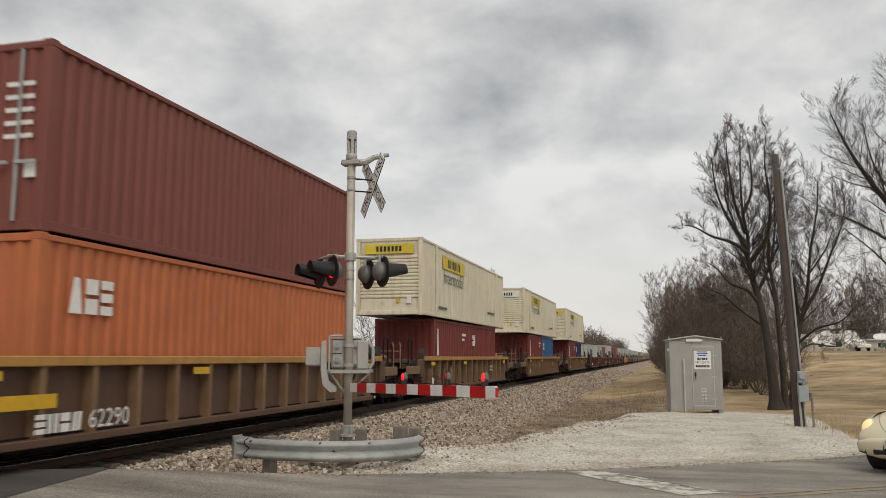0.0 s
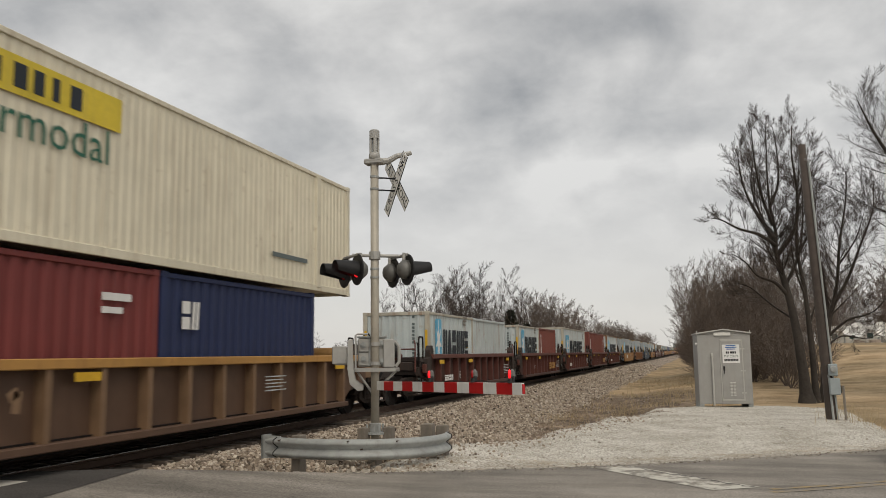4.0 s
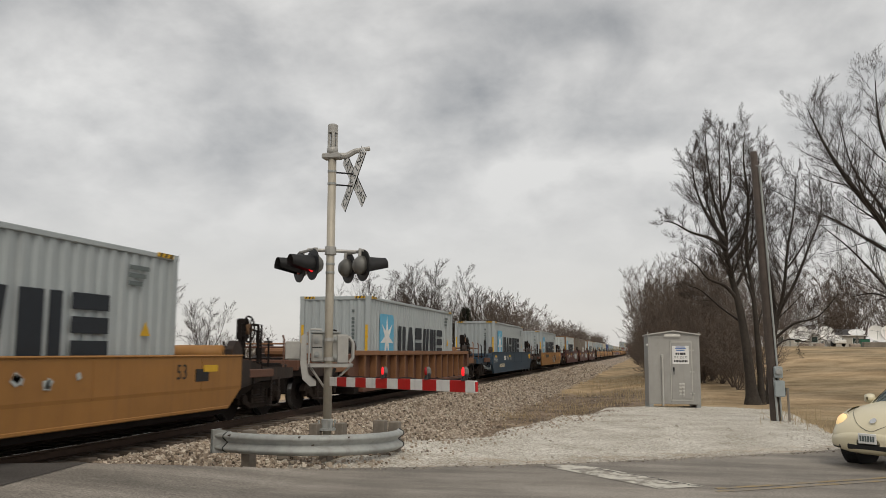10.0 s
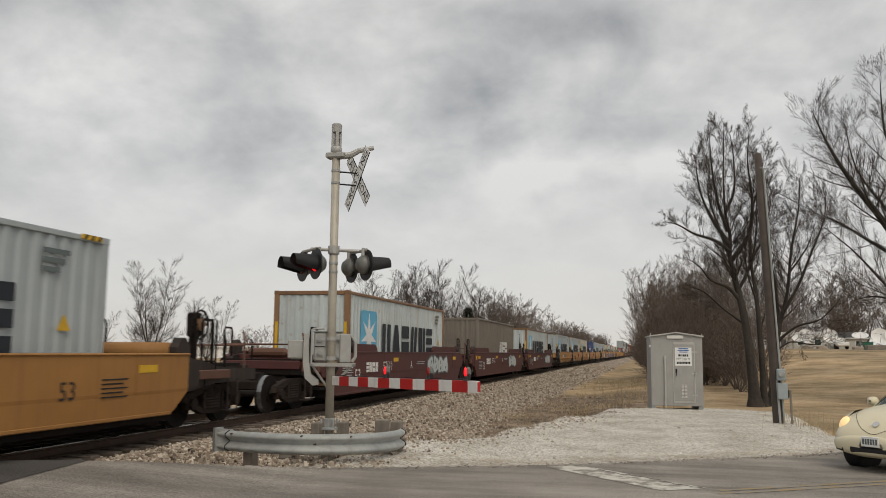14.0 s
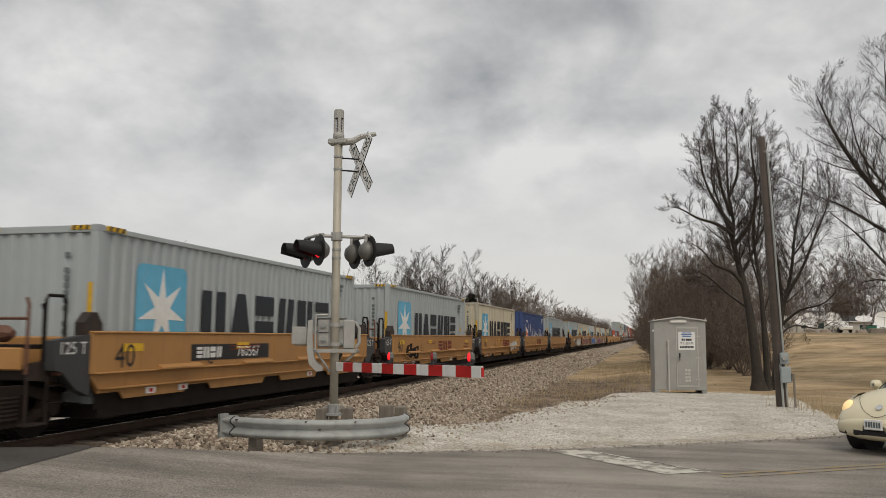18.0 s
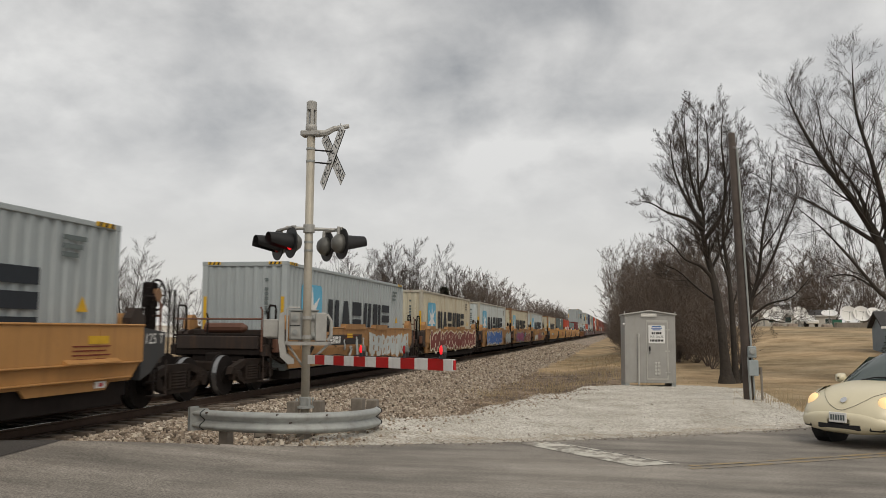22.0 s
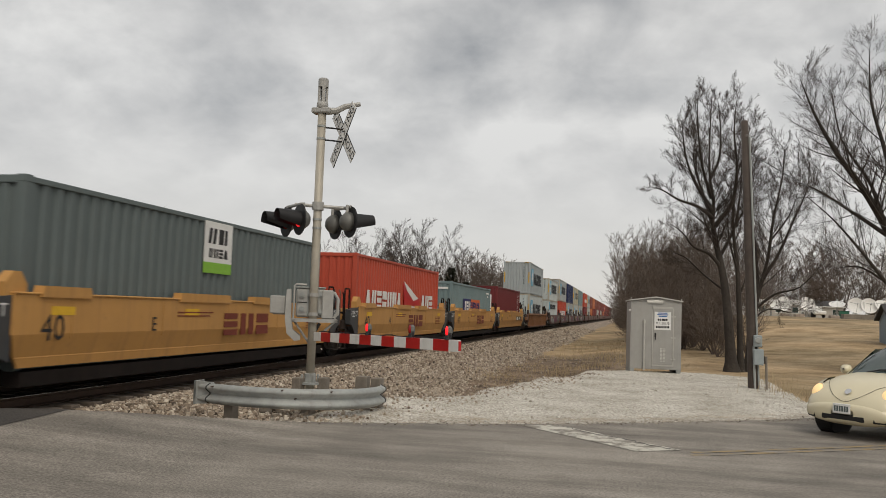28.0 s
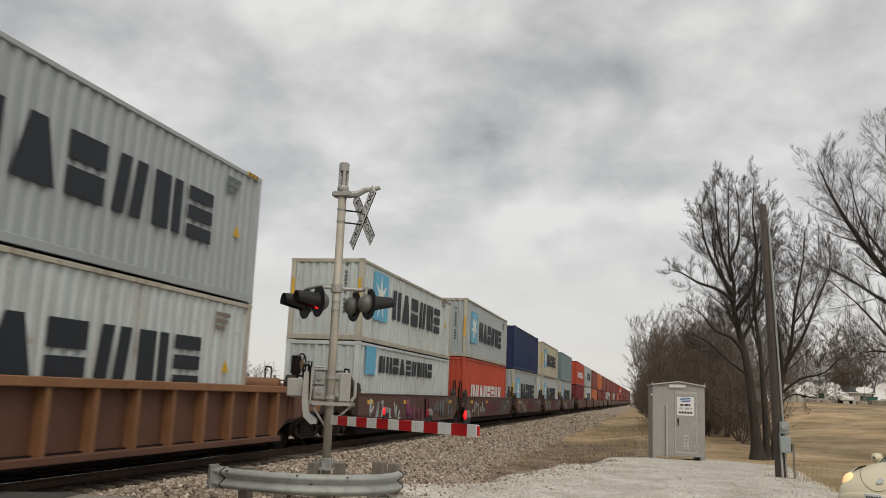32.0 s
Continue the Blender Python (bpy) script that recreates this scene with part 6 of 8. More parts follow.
                spec += ([("spray", 7.0, 12.6, 0.72, 1.64, "c_pale", "w_tag")], [("spray", 0.8, 12.4, 0.72, 1.68, "c_red", "c_cream")], [("spray", 1.5, 8.0, 0.72, 1.7, "blue_ink", "c_beige"), ("spray", 10.4, 13.0, 0.74, 1.6, "c_grey", "c_olive")], [("spray", 1.4, 6.8, 0.74, 1.6, "plum", "c_teal"), ("spray", 8.0, 12.0, 0.74, 1.5, "brown_ink", "c_beige")], [("spray", 1.0, 3.6, 0.74, 1.3, "c_pale", "w_tag")])[i]
            stack("smooth", lead, 15.62, 13.0, colour, colour, (yl, "yellow well car covered with sprayed paint", yl)[g], spec, 100 * g + i, 12.19, 1.75, tr)
            if mt in ("c_grey", "c_beige", "c_pale"):
                starred(mt, lead, 12.19, WELL_FLOOR, 2.896, mt != "c_grey", lb, "c_rusty" if (g, i) in ((2, 0), (1, 3)) else None)
                continue
            c = container(mt, 12.19, 2.59 if mt == "c_teal" else 2.896, {"c_marine": "royal-blue ribbed container with white script bars", "c_slate": "dark grey ribbed container with a white and green panel", "c_coral": "red ribbed container with white brand bars", "c_teal": "grey-green ribbed container with blue and orange panels", "c_maroon": "maroon ribbed container with white data"}[mt])
            x, y0 = 1.222, -6.095
            if mt == "c_marine":
                scrawl(c, x + 0.004, y0 + 5.3, y0 + 10.7, 1.5, 0.36, "white", 7, 0.045)
                scrawl(c, x + 0.003, y0 + 4.0, y0 + 5.2, 1.75, 0.72, "white", 1, 0.06)
                arch = [[(x + 0.002, y0 + 2.35 + r_ * math.cos(a), 1.15 + 1.12 * r_ * math.sin(a)) for a in np.linspace(0, math.pi, 19)] for r_ in (1.0, 1.07)]
                part("arch_line", Shape().grid(arch), "white", c, "thin white arch")
                for k in range(3):
                    flat("data_mark", c, rect(y0 + 10.9, y0 + 11.6 - 0.12 * k, 2.5 - 0.14 * k, 2.58 - 0.14 * k), x, "white")
                flat("warning_mark", c, [(y0 + 11.2, 1.3), (y0 + 11.5, 1.3), (y0 + 11.35, 1.55)], x, "yellow", "yellow warning triangle")
                fl = flat("flag", c, [(y0 + 1.85, 0.95), (y0 + 2.4, 1.0), (y0 + 3.0, 0.9), (y0 + 3.0, 1.62), (y0 + 2.4, 1.74), (y0 + 1.85, 1.86)], x, "white", "white flag with a red cross")
                part("flag_cross", Shape().slab([(y0 + 1.87, 1.28), (y0 + 2.98, 1.16), (y0 + 2.98, 1.36), (y0 + 1.87, 1.52)], 0, x, x + 0.004).slab([(y0 + 2.22, 0.98), (y0 + 2.44, 0.99), (y0 + 2.44, 1.74), (y0 + 2.22, 1.78)], 0, x, x + 0.0045), "orange_ink", fl)
            elif mt == "c_slate":
                flat("brand_panel", c, rect(y0 + 5.4, y0 + 6.65, 1.95, 2.82), x, "white", "white brand panel")
                flat("brand_strip", c, rect(y0 + 5.4, y0 + 6.65, 1.72, 1.95), x, "lime", "green strip")
                bars(c, "sign_bar", y0 + 5.55, y0 + 6.5, 2.35, 2.68, 2, x + 0.006, "black", "black brand bars", 8)
                bars(c, "sign_bar", y0 + 5.6, y0 + 6.5, 2.05, 2.25, 4, x + 0.006, "black", "", 9)
            elif mt == "c_coral":
                bars(c, "sign_bar", y0 + 1.1, y0 + 5.75, 1.05, 1.72, 7, x, "white", "white brand bars", 10)
                bars(c, "sign_bar", y0 + 9.0, y0 + 11.2, 1.05, 1.72, 3, x, "white", "", 11)
                flat("pennant", c, [(y0 + 5.9, 2.15), (y0 + 6.5, 2.1), (y0 + 8.0, 1.6), (y0 + 8.7, 1.6), (y0 + 8.4, 1.0), (y0 + 6.2, 1.0)], x, "red_tape", "red pennant shape")
                flat("pennant_band", c, [(y0 + 6.0, 2.2), (y0 + 6.6, 2.05), (y0 + 8.4, 1.55), (y0 + 7.6, 1.45), (y0 + 6.5, 1.85)], x + 0.006, "white", "white band")
                flat("pennant_foot", c, [(y0 + 6.6, 1.0), (y0 + 7.3, 1.25), (y0 + 8.2, 1.2), (y0 + 8.4, 1.0)], x + 0.006, "white")
            elif mt == "c_teal":
                flat("brand_panel", c, rect(y0 + 3.0, y0 + 5.3, 1.02, 1.78), x, "navy", "dark blue panel")
                flat("brand_panel", c, rect(y0 + 5.3, y0 + 8.2, 1.02, 1.78), x, "orange_ink", "orange panel")
                bars(c, "sign_bar", y0 + 3.5, y0 + 5.2, 1.15, 1.65, 3, x + 0.006, "white", "white brand bars", 12)
                bars(c, "sign_bar", y0 + 5.45, y0 + 8.1, 1.15, 1.62, 8, x + 0.006, "navy", "dark blue brand bars", 13)
                flat("data_mark", c, rect(y0 + 10.5, y0 + 11.5, 2.2, 2.3), x, "white")
                flat("data_mark", c, rect(y0 + 10.9, y0 + 11.3, 2.0, 2.1), x, "white")
                part("end_mark", Shape().box((0.2, y0 - 0.002, 2.2), (1.0, y0 + 0.02, 2.3)), "white", c)
            else:
                s = Shape()
                for k in range(12):
                    s.slab(rect(y0 + 10.6, y0 + 10.72, 0.8 + 0.15 * k, 0.9 + 0.15 * k), 0, x - 0.008, x)
                for k in range(5):
                    s.slab(rect(y0 + 11.1, y0 + 11.25, 1.2 + 0.3 * k, 1.35 + 0.3 * k), 0, x - 0.008, x)
                part("data_lines", s, "white", c, "upright row of white marks")
                part("data_lines", Shape().box((0.7, y0 + 0.01, 0.8), (0.8, y0 + 0.02, 2.3)), "white", c)
            load(c, lead, 12.19)
    # the double stacks that follow
    single("ribbed", 587.3, "w_rust", "w_rust_top", "rust-red well car with ribbed sides", [], 31)
    starred("c_pale", 587.3, 12.19, WELL_FLOOR, 2.896, True, "pale weathered container with a star on blue")
    starred("c_grey", 587.3, 12.19, WELL_FLOOR + 2.906)
    lead, rnd = 606.87, random.Random(5)
    lower = ["c_pale", "c_coral", "c_grey", "c_pale", "c_grey"]
    upper = ["c_pale", "c_grey", "c_navy", "c_beige", "c_teal"]
    pool = ["c_orange", "c_brown", "c_red", "c_red", "c_coral", "c_pale", "c_red", "c_brown", "c_grey", "c_maroon"]
    for g in range(5):
        for i in range(5):
            tr = (-7.8,) if i < 4 else (-7.8, 8.5)
            stack("smooth", lead, 15.62, 13.3, "w_dark", "w_dark", "dark brown well car with sprayed paint", [("tag", 1 + 4 * q, 4.5 + 4 * q, 0.7, 1.5, ("c_pale", "plum", "c_teal")[q], 7) for q in range(3)] if g == 0 else [], 400 + i, 12.19, 1.6, tr, g > 0)
            for k, names in enumerate((lower, upper)):
                mt = names[i] if g == 0 else pool[rnd.randrange(len(pool))] if g < 4 else pool[rnd.randrange(1, 7)]
                hi = 2.59 if (g, i) == (0, 0) else 2.896
                z = WELL_FLOOR + (hi + 0.01) * k
                if mt in ("c_pale", "c_grey", "c_beige"):
                    if (g, i, k) == (0, 0, 0):
                        c = container("c_pale", 12.19, hi, "pale container with a small star and dark bars")
                        flat("logo_panel", c, rect(-5.4, -4.4, 1.6, 2.5), 1.222, "skyblue")
                        bars(c, "sign_bar", -4.0, 3.2, 1.7, 2.25, 9, 1.222, "ink", "dark brand bars", 20)
                        load(c, lead, 12.19, z)
                    else:
                        starred(mt, lead, 12.19, z, hi, True, "weathered container with a star on blue", None, g > 0)
                else:
                    c = container(mt, 12.19, 2.896, {"c_coral": "red ribbed container with white bars", "c_navy": "navy blue ribbed shipping container", "c_teal": "grey-green ribbed shipping container", "c_orange": "orange ribbed shipping container", "c_brown": "brown ribbed shipping container", "c_red": "dark red ribbed shipping container", "c_maroon": "maroon ribbed shipping container"}[mt], plain=g > 0)
                    if mt == "c_coral":
                        bars(c, "sign_bar", -4.5, 4.5, 0.9, 1.6, 8, 1.222, "white", "white brand bars", 21)
                    load(c, lead, 12.19, z)
            lead += 15.62
        lead += 4.0


consist()
drop_spares()


# ---- the crossing signal ----
GX, GY = -5.27, 13.64                       # foot of the mast
ARM = Vector((0.70, -0.714, 0))             # across the road
ALONG = Vector((0.714, 0.70, 0))            # down the road
SIDE = Vector((0.93, 0.363, 0))


def ground_at(x, y):
    return float(height(np.array([x]), np.array([y]))[0])


def turned(x, y, z, forward):
    """A pose whose x axis points along forward (level)."""
    return pose(x, y, z, 0, 0, math.degrees(math.atan2(forward.y, forward.x)))


def crossing_signal():
    ob = thing("crossing_signal", "grey steel railway crossing signal mast with lowered striped gate", "crossing signal", at=pose(GX, GY, 0))
    g = ground_at(GX, GY)
    part("foundation", Shape().box((-0.6, -0.3, g - 0.3), (0.6, 0.3, max(g + 0.08, 0.12)), 0.03), "concrete", ob, "concrete foundation").matrix_basis = pose(0, 0, 0, 0, 0, 20)
    part("base_flange", Shape().tube([(0, 0, 0.38), (0, 0, 0.42), (0, 0, 0.421), (0, 0, 0.56), (0, 0, 0.57)], [0.17, 0.17, 0.098, 0.098, 0.075], 14), "galv", ob)
    for k in range(4):
        a = math.pi / 4 + k * math.pi / 2
        part("anchor_bolt", Shape().tube([(0.15 * math.cos(a), 0.15 * math.sin(a), 0.42), (0.15 * math.cos(a), 0.15 * math.sin(a), 0.55)], 0.022, 6), "galv", ob)
    part("mast_pole", Shape().tube([(0, 0, 0.0), (0, 0, 5.14)], 0.072, 16), "mast", ob, "", True)
    for z in (3.05, 3.2, 4.62, 4.84):
        part("band", Shape().tube([(0, 0, z), (0, 0, z + 0.035)], 0.079, 16), "galv", ob)
    bell = part("bell", Shape().tube([(0, 0, 5.14), (0, 0, 5.27), (0, 0, 5.29)], [0.10, 0.10, 0.086], 16), "castbox", ob, "electronic bell in a slotted tube", True)
    for k in range(4):
        a = k * math.pi / 2 + 0.5
        part("bell_web", Shape().box((0.045, -0.03, 5.27), (0.088, 0.03, 5.57), 0.01), "castbox", bell).matrix_basis = pose(0, 0, 0, 0, 0, math.degrees(a))
    part("bell_cap", Shape().tube([(0, 0, 5.55), (0, 0, 5.69), (0, 0, 5.71)], [0.09, 0.09, 0.07], 16), "castbox", bell)
    part("bell_core", Shape().tube([(0, 0, 5.27), (0, 0, 5.57)], 0.035, 10), "lamp_back", bell)
    # bracket and crossbuck
    hub = SIDE * 0.47 - ALONG * 0.05
    br = Shape()
    br.box((-0.17, -0.10, 5.08), (0.17, 0.10, 5.18), 0.02)
    part("bracket_clamp", br, "castbox", ob)
    part("bracket_arm", Shape().tube([(0, 0, 5.13), tuple(SIDE * 0.25 + Vector((0, 0, 5.15))), tuple(SIDE * 0.40 + Vector((0, 0, 5.24))), tuple(SIDE * 0.66 + Vector((0, 0, 5.30)))], [0.07, 0.06, 0.05, 0.04], 8), "castbox", ob)
    face = turned(hub.x, hub.y, 4.72, ARM)
    cb = part("crossbuck", Shape().box((-0.05, -0.02, -0.1), (0.05, 0.0, 0.1)), "galv", ob, "white crossed boards with black letters")
    cb.matrix_basis = face
    for k, (ang, text) in enumerate(((-48, "RAILROAD"), (48, "CROSSING"))):
        b = part("blade", Shape().box((-0.62, -0.012, -0.115), (0.62, 0.0, 0.115), 0.004), "white_sign", cb, "white board")
        b.matrix_basis = pose(0, -0.03 - 0.016 * k, 0, 0, -ang, 0)
        rim = Shape().box((-0.62, -0.0125, 0.107), (0.62, 0.0005, 0.1155)).box((-0.62, -0.0125, -0.1155), (0.62, 0.0005, -0.107))
        part("rim", rim, "black", b)
        n = len(text)
        for i, ch in enumerate(text):
            a = (i - (n - 1) / 2) * 0.145 + (0.07 if i >= n / 2 else -0.07) * (1 if k == 0 else 0)
            sign("letter", ch, 0.205, "black", b, pose(a, -0.014, 0))
    for z in (4.62, 4.84):
        part("strut", Shape().tube([(0, 0, z), tuple(SIDE * 0.14 + Vector((0, 0, z))), (hub.x, hub.y, z - 0.02)], 0.014, 6), "black", ob)
    # lamps
    part("crossarm", Shape().tube([tuple(SIDE * -0.40 + Vector((0, 0, 3.46))), tuple(SIDE * 0.5 + Vector((0, 0, 3.44)))], 0.03, 8).tube([(0, 0, 3.38), (0, 0, 3.52)], 0.1, 12), "castbox", ob)
    for s, lit in ((-1, 1), (1, 0)):
        root = SIDE * (0.35 * s + 0.05 * (s > 0)) + ALONG * 0.05 * s
        part("lamp_bar", Shape().tube([tuple(root + ARM * 0.3 + Vector((0, 0, 3.44))), tuple(root - ARM * 0.36 + Vector((0, 0, 3.44)))], 0.028, 8), "castbox", ob)
        for j, e in enumerate((0.27, -0.33)):
            c = root + ARM * e
            lamp = part("lamp_head", Shape().tube([(-0.17, 0, 0), (-0.15, 0, 0), (-0.08, 0, 0), (0.0, 0, 0)], [0.05, 0.1, 0.16, 0.17], 16), "lamp_back", ob, "flashing light with black hood", True)
            lamp.matrix_basis = turned(c.x, c.y, 3.18, ALONG * s)
            part("backing_disc", Shape().tube([(0.0, 0, 0), (0.02, 0, 0)], 0.27, 24), "black", lamp)
            part("lens", Shape().tube([(0.02, 0, 0), (0.04, 0, 0), (0.06, 0, 0)], [0.135, 0.12, 0.05], 16), "red_glow" if lit and j == 0 else "red_lens", lamp, "red lens")
            hood = Shape()
            rows = []
            for x0 in (0.02, 0.42):
                lim = 2.5 if x0 < 0.1 else 1.75
                rows.append([(x0, 0.155 * math.sin(a), 0.155 * math.cos(a)) for a in np.linspace(-lim, lim, 15)])
            hood.grid(rows).grid([[(p[0], p[1] * 0.97, p[2] * 0.97) for p in r] for r in rows])
            part("hood", hood, "black", lamp, "black hood", True)
            part("hanger", Shape().tube([(-0.06, 0, 0.1), (-0.05, 0, 0.29)], 0.03, 8), "castbox", lamp)
    # gate machine
    face = turned(0, 0, 0, SIDE)
    gm = part("gate_machine", Shape().box((-0.30, -0.30, 1.52), (0.20, -0.07, 2.02), 0.03), "castbox", ob, "grey gate machine casing")
    gm.matrix_basis = face @ Matrix.Diagonal((1, -1, 1, 1))
    for x, z in ((-0.2, 1.9), (-0.2, 1.66), (0.13, 1.92), (0.13, 1.62)):
        part("bolt", Shape().tube([(x, -0.07, z), (x, -0.035, z), (x, -0.034, z), (x, -0.015, z)], [0.05, 0.05, 0.026, 0.026], 10), "galv", gm)
    part("platform_angle", Shape().box((-0.36, -0.34, 1.44), (0.42, -0.30, 1.5)).box((-0.36, 0.1, 1.44), (0.42, 0.14, 1.5)).box((-0.36, -0.34, 1.44), (-0.30, 0.14, 1.49)).box((0.36, -0.34, 1.44), (0.42, 0.14, 1.49)), "castbox", gm)
    part("brace", Shape().tube([(-0.32, -0.32, 1.45), (-0.05, -0.07, 1.08)], 0.022, 6).tube([(0.38, -0.32, 1.45), (0.06, -0.07, 1.15)], 0.022, 6), "castbox", gm)
    for z in (1.55, 1.88):
        part("clamp", Shape().tube([(0, 0, z), (0, 0, z + 0.06)], 0.09, 12), "castbox", gm)
    part("terminal_box", Shape().box((0.14, -0.28, 1.5), (0.34, 0.0, 2.0), 0.02), "castbox", gm)
    part("conduit", Shape().tube([(0.36, -0.1, 1.52), (0.42, -0.1, 1.6), (0.42, -0.1, 1.85), (0.36, -0.1, 1.95), (0.28, -0.1, 1.95)], 0.03, 8), "castbox", gm)
    part("support_arm", Shape().slab([(-0.46, 1.98), (-0.39, 2.0), (-0.37, 1.5), (-0.33, 1.3), (-0.2, 1.2), (-0.2, 1.13), (-0.3, 1.12), (-0.43, 1.24), (-0.47, 1.5)], 1, -0.40, -0.36), "castbox", gm, "pale counterweight arm")
    part("support_arm", Shape().slab([(-0.46, 1.98), (-0.39, 2.0), (-0.37, 1.5), (-0.33, 1.3), (-0.2, 1.2), (-0.2, 1.13), (-0.3, 1.12), (-0.43, 1.24), (-0.47, 1.5)], 1, 0.10, 0.14), "castbox", gm)
    for z in (1.62, 1.7, 1.78, 1.86):
        part("arm_bolt", Shape().tube([(-0.42, -0.40, z), (-0.42, -0.43, z)], 0.02, 6), "black", gm)
    part("hinge_frame", Shape().tube([(-0.33, 0.1, 1.5), (-0.33, 0.1, 2.06), (-0.3, 0.1, 2.08), (-0.12, 0.1, 2.08)], 0.018, 6), "castbox", gm)
    part("box_lid", Shape().box((-0.31, -0.31, 2.02), (0.21, -0.06, 2.05), 0.008), "galv", gm)
    part("lid_hinge", Shape().box((-0.28, -0.072, 1.77), (-0.1, -0.06, 1.785)), "black", gm)
    part("lid_bar", Shape().box((-0.11, -0.072, 1.53), (-0.085, -0.055, 2.01), 0.004), "galv", gm)
    part("motor_end", Shape().tube([(0.34, -0.2, 1.8), (0.385, -0.2, 1.8)], 0.13, 14), "black", gm, "dark round end cover")
    part("drive_link", Shape().tube([(-0.05, -0.07, 1.1), (0.12, -0.12, 1.42)], 0.028, 8), "black", gm)
    part("counterweight", Shape().box((-0.70, -0.43, 1.55), (-0.48, -0.37, 1.86), 0.015), "castbox", gm)
    part("counterweight", Shape().box((-0.74, -0.18, 1.57), (-0.48, -0.10, 1.88), 0.015), "castbox", gm)
    # the arm with its stripes and lamps
    ga = part("gate_arm", Shape().box((0.12, -0.02, 1.14), (0.5, 0.02, 1.24), 0.01), "galv", ob, "red and white striped gate arm with red lamps")
    ga.matrix_basis = turned(0, 0, 0, ARM) @ pose(0, 0, 1.2) @ pose(0, 0, 0, 0, -1.0, 0) @ pose(0, 0, -1.2)
    x, k, L = 0.12, 0, 4.62
    while x < L:
        w = 0.30 if k == 0 else 0.34 if k % 2 == 0 else 0.38
        w = min(w, L - x)
        part("stripe", Shape().box((x, -0.022, 1.125), (x + w, 0.022, 1.275), 0.004), ("white_tape", "red_tape")[k % 2], ga)
        x, k = x + w, k + 1
    part("arm_tip", Shape().box((L, -0.015, 1.14), (L + 0.02, 0.015, 1.26)), "red_tape", ga)
    for i, (a, lit) in enumerate(((2.1, 1), (3.4, 0), (4.35, 1))):
        lp = part("arm_lamp", Shape().tube([(a, -0.02, 1.33), (a, -0.02, 1.345), (a, -0.02, 1.38), (a, -0.02, 1.42), (a, -0.02, 1.445)], [0.01, 0.019, 0.023, 0.019, 0.005], 12), "red_glow" if lit else "red_lens", ga, "red lamp on the arm", True)
        part("lamp_base", Shape().tube([(a, 0, 1.275), (a, 0, 1.30), (a, -0.01, 1.335)], [0.05, 0.04, 0.025], 10).tube([(a + 0.05, 0, 1.275), (a + 0.05, 0.01, 1.33), (a + 0.02, 0.02, 1.36)], 0.018, 6), "black", lp, "black base")
        part("lamp_back", Shape().tube([(a, 0.022, 1.32), (a, 0.022, 1.36), (a, 0.022, 1.42), (a, 0.022, 1.45)], [0.02, 0.042, 0.036, 0.01], 10), "lamp_back", lp)
    part("cable", Shape().tube([(0.3 + 0.16 * i, 0, 1.285 + 0.012 * math.sin(i * 1.3)) for i in range(26)], 0.009, 5), "black", ga)


def guard_rail():
    ob = thing("guard_rail", "galvanised curved steel guard rail on wooden posts", "guard rail")
    line = smooth_line([(-6.62, 12.40), (-6.3, 12.24), (-5.8, 12.12), (-5.2, 12.12), (-4.6, 12.3), (-4.15, 12.68), (-3.95, 13.2), (-4.05, 13.75), (-4.35, 14.15)], 8)
    back = offset_line(line, -0.01)
    prof = [(0.0, 0.0), (0.03, 0.012), (0.085, 0.045), (0.085, 0.085), (0.0, 0.15), (0.0, 0.165), (0.085, 0.23), (0.085, 0.27), (0.03, 0.305), (0.0, 0.315)]
    rows = []
    for d, z in prof:
        rows.append([(p.x, p.y, 0.13 + z) for p in offset_line(line, d)])
    s = Shape().grid(rows).grid([[(q[0], q[1] + 0.006, q[2]) for q in r] for r in rows])
    beam = part("beam", s, "galv", ob, "", True)
    for k, w in ((6, 0.012), (len(line) - 12, 0.014)):
        part("lap_edge", Shape().tube([(offset_line(line, d + 0.008)[k].x, offset_line(line, d + 0.008)[k].y, 0.13 + z) for d, z in prof], w * 0.7, 5), "black", ob, "dark edge of the lapped beam")
    p0 = line[0]
    part("end_shoe", Shape().slab([(-0.34, 0.1), (0.02, 0.13), (0.10, 0.2), (0.03, 0.29), (0.10, 0.38), (0.02, 0.46), (-0.34, 0.47)], 1, -0.02, 0.0).slab([(-0.34, 0.1), (-0.34, 0.47), (-0.3, 0.47), (-0.3, 0.1)], 1, -0.02, 0.2), "galv", ob).matrix_basis = pose(p0.x + 0.24, p0.y - 0.1, 0, 0, 0, -8)
    for (x, y), w, top in (((-6.1, 12.42), 0.16, 0.47), ((-4.85, 12.56), 0.16, 0.40), ((-4.28, 13.5), 0.2, 0.58), ((-4.1, 13.75), 0.18, 0.54), ((-5.42, 13.5), 0.15, 0.5), ((-5.05, 13.72), 0.15, 0.5)):
        g = ground_at(x, y)
        part("post", Shape().box((-w / 2, -0.1, g - 0.3), (w / 2, 0.1, top), 0.012), "wood_post", ob, "weathered wooden post").matrix_basis = pose(x, y, 0, 0, 0, random.Random(x).uniform(-12, 12))
    for x, y, z in ((-6.3, 12.2, 0.41), (-5.1, 12.13, 0.42), (-4.9, 12.17, 0.3), (-4.4, 12.4, 0.41)):
        for z in (z,):
            part("bolt", Shape().tube([(x, y - 0.02, z), (x, y - 0.1, z)], 0.011, 6), "rail", ob)
    part("timber", Shape().box((-0.9, -0.1, -0.02), (0.9, 0.1, 0.12), 0.02), "wood_post", ob, "old timber lying on the gravel").matrix_basis = pose(-4.95, 13.1, ground_at(-4.95, 13.1), 0, 0, 12)


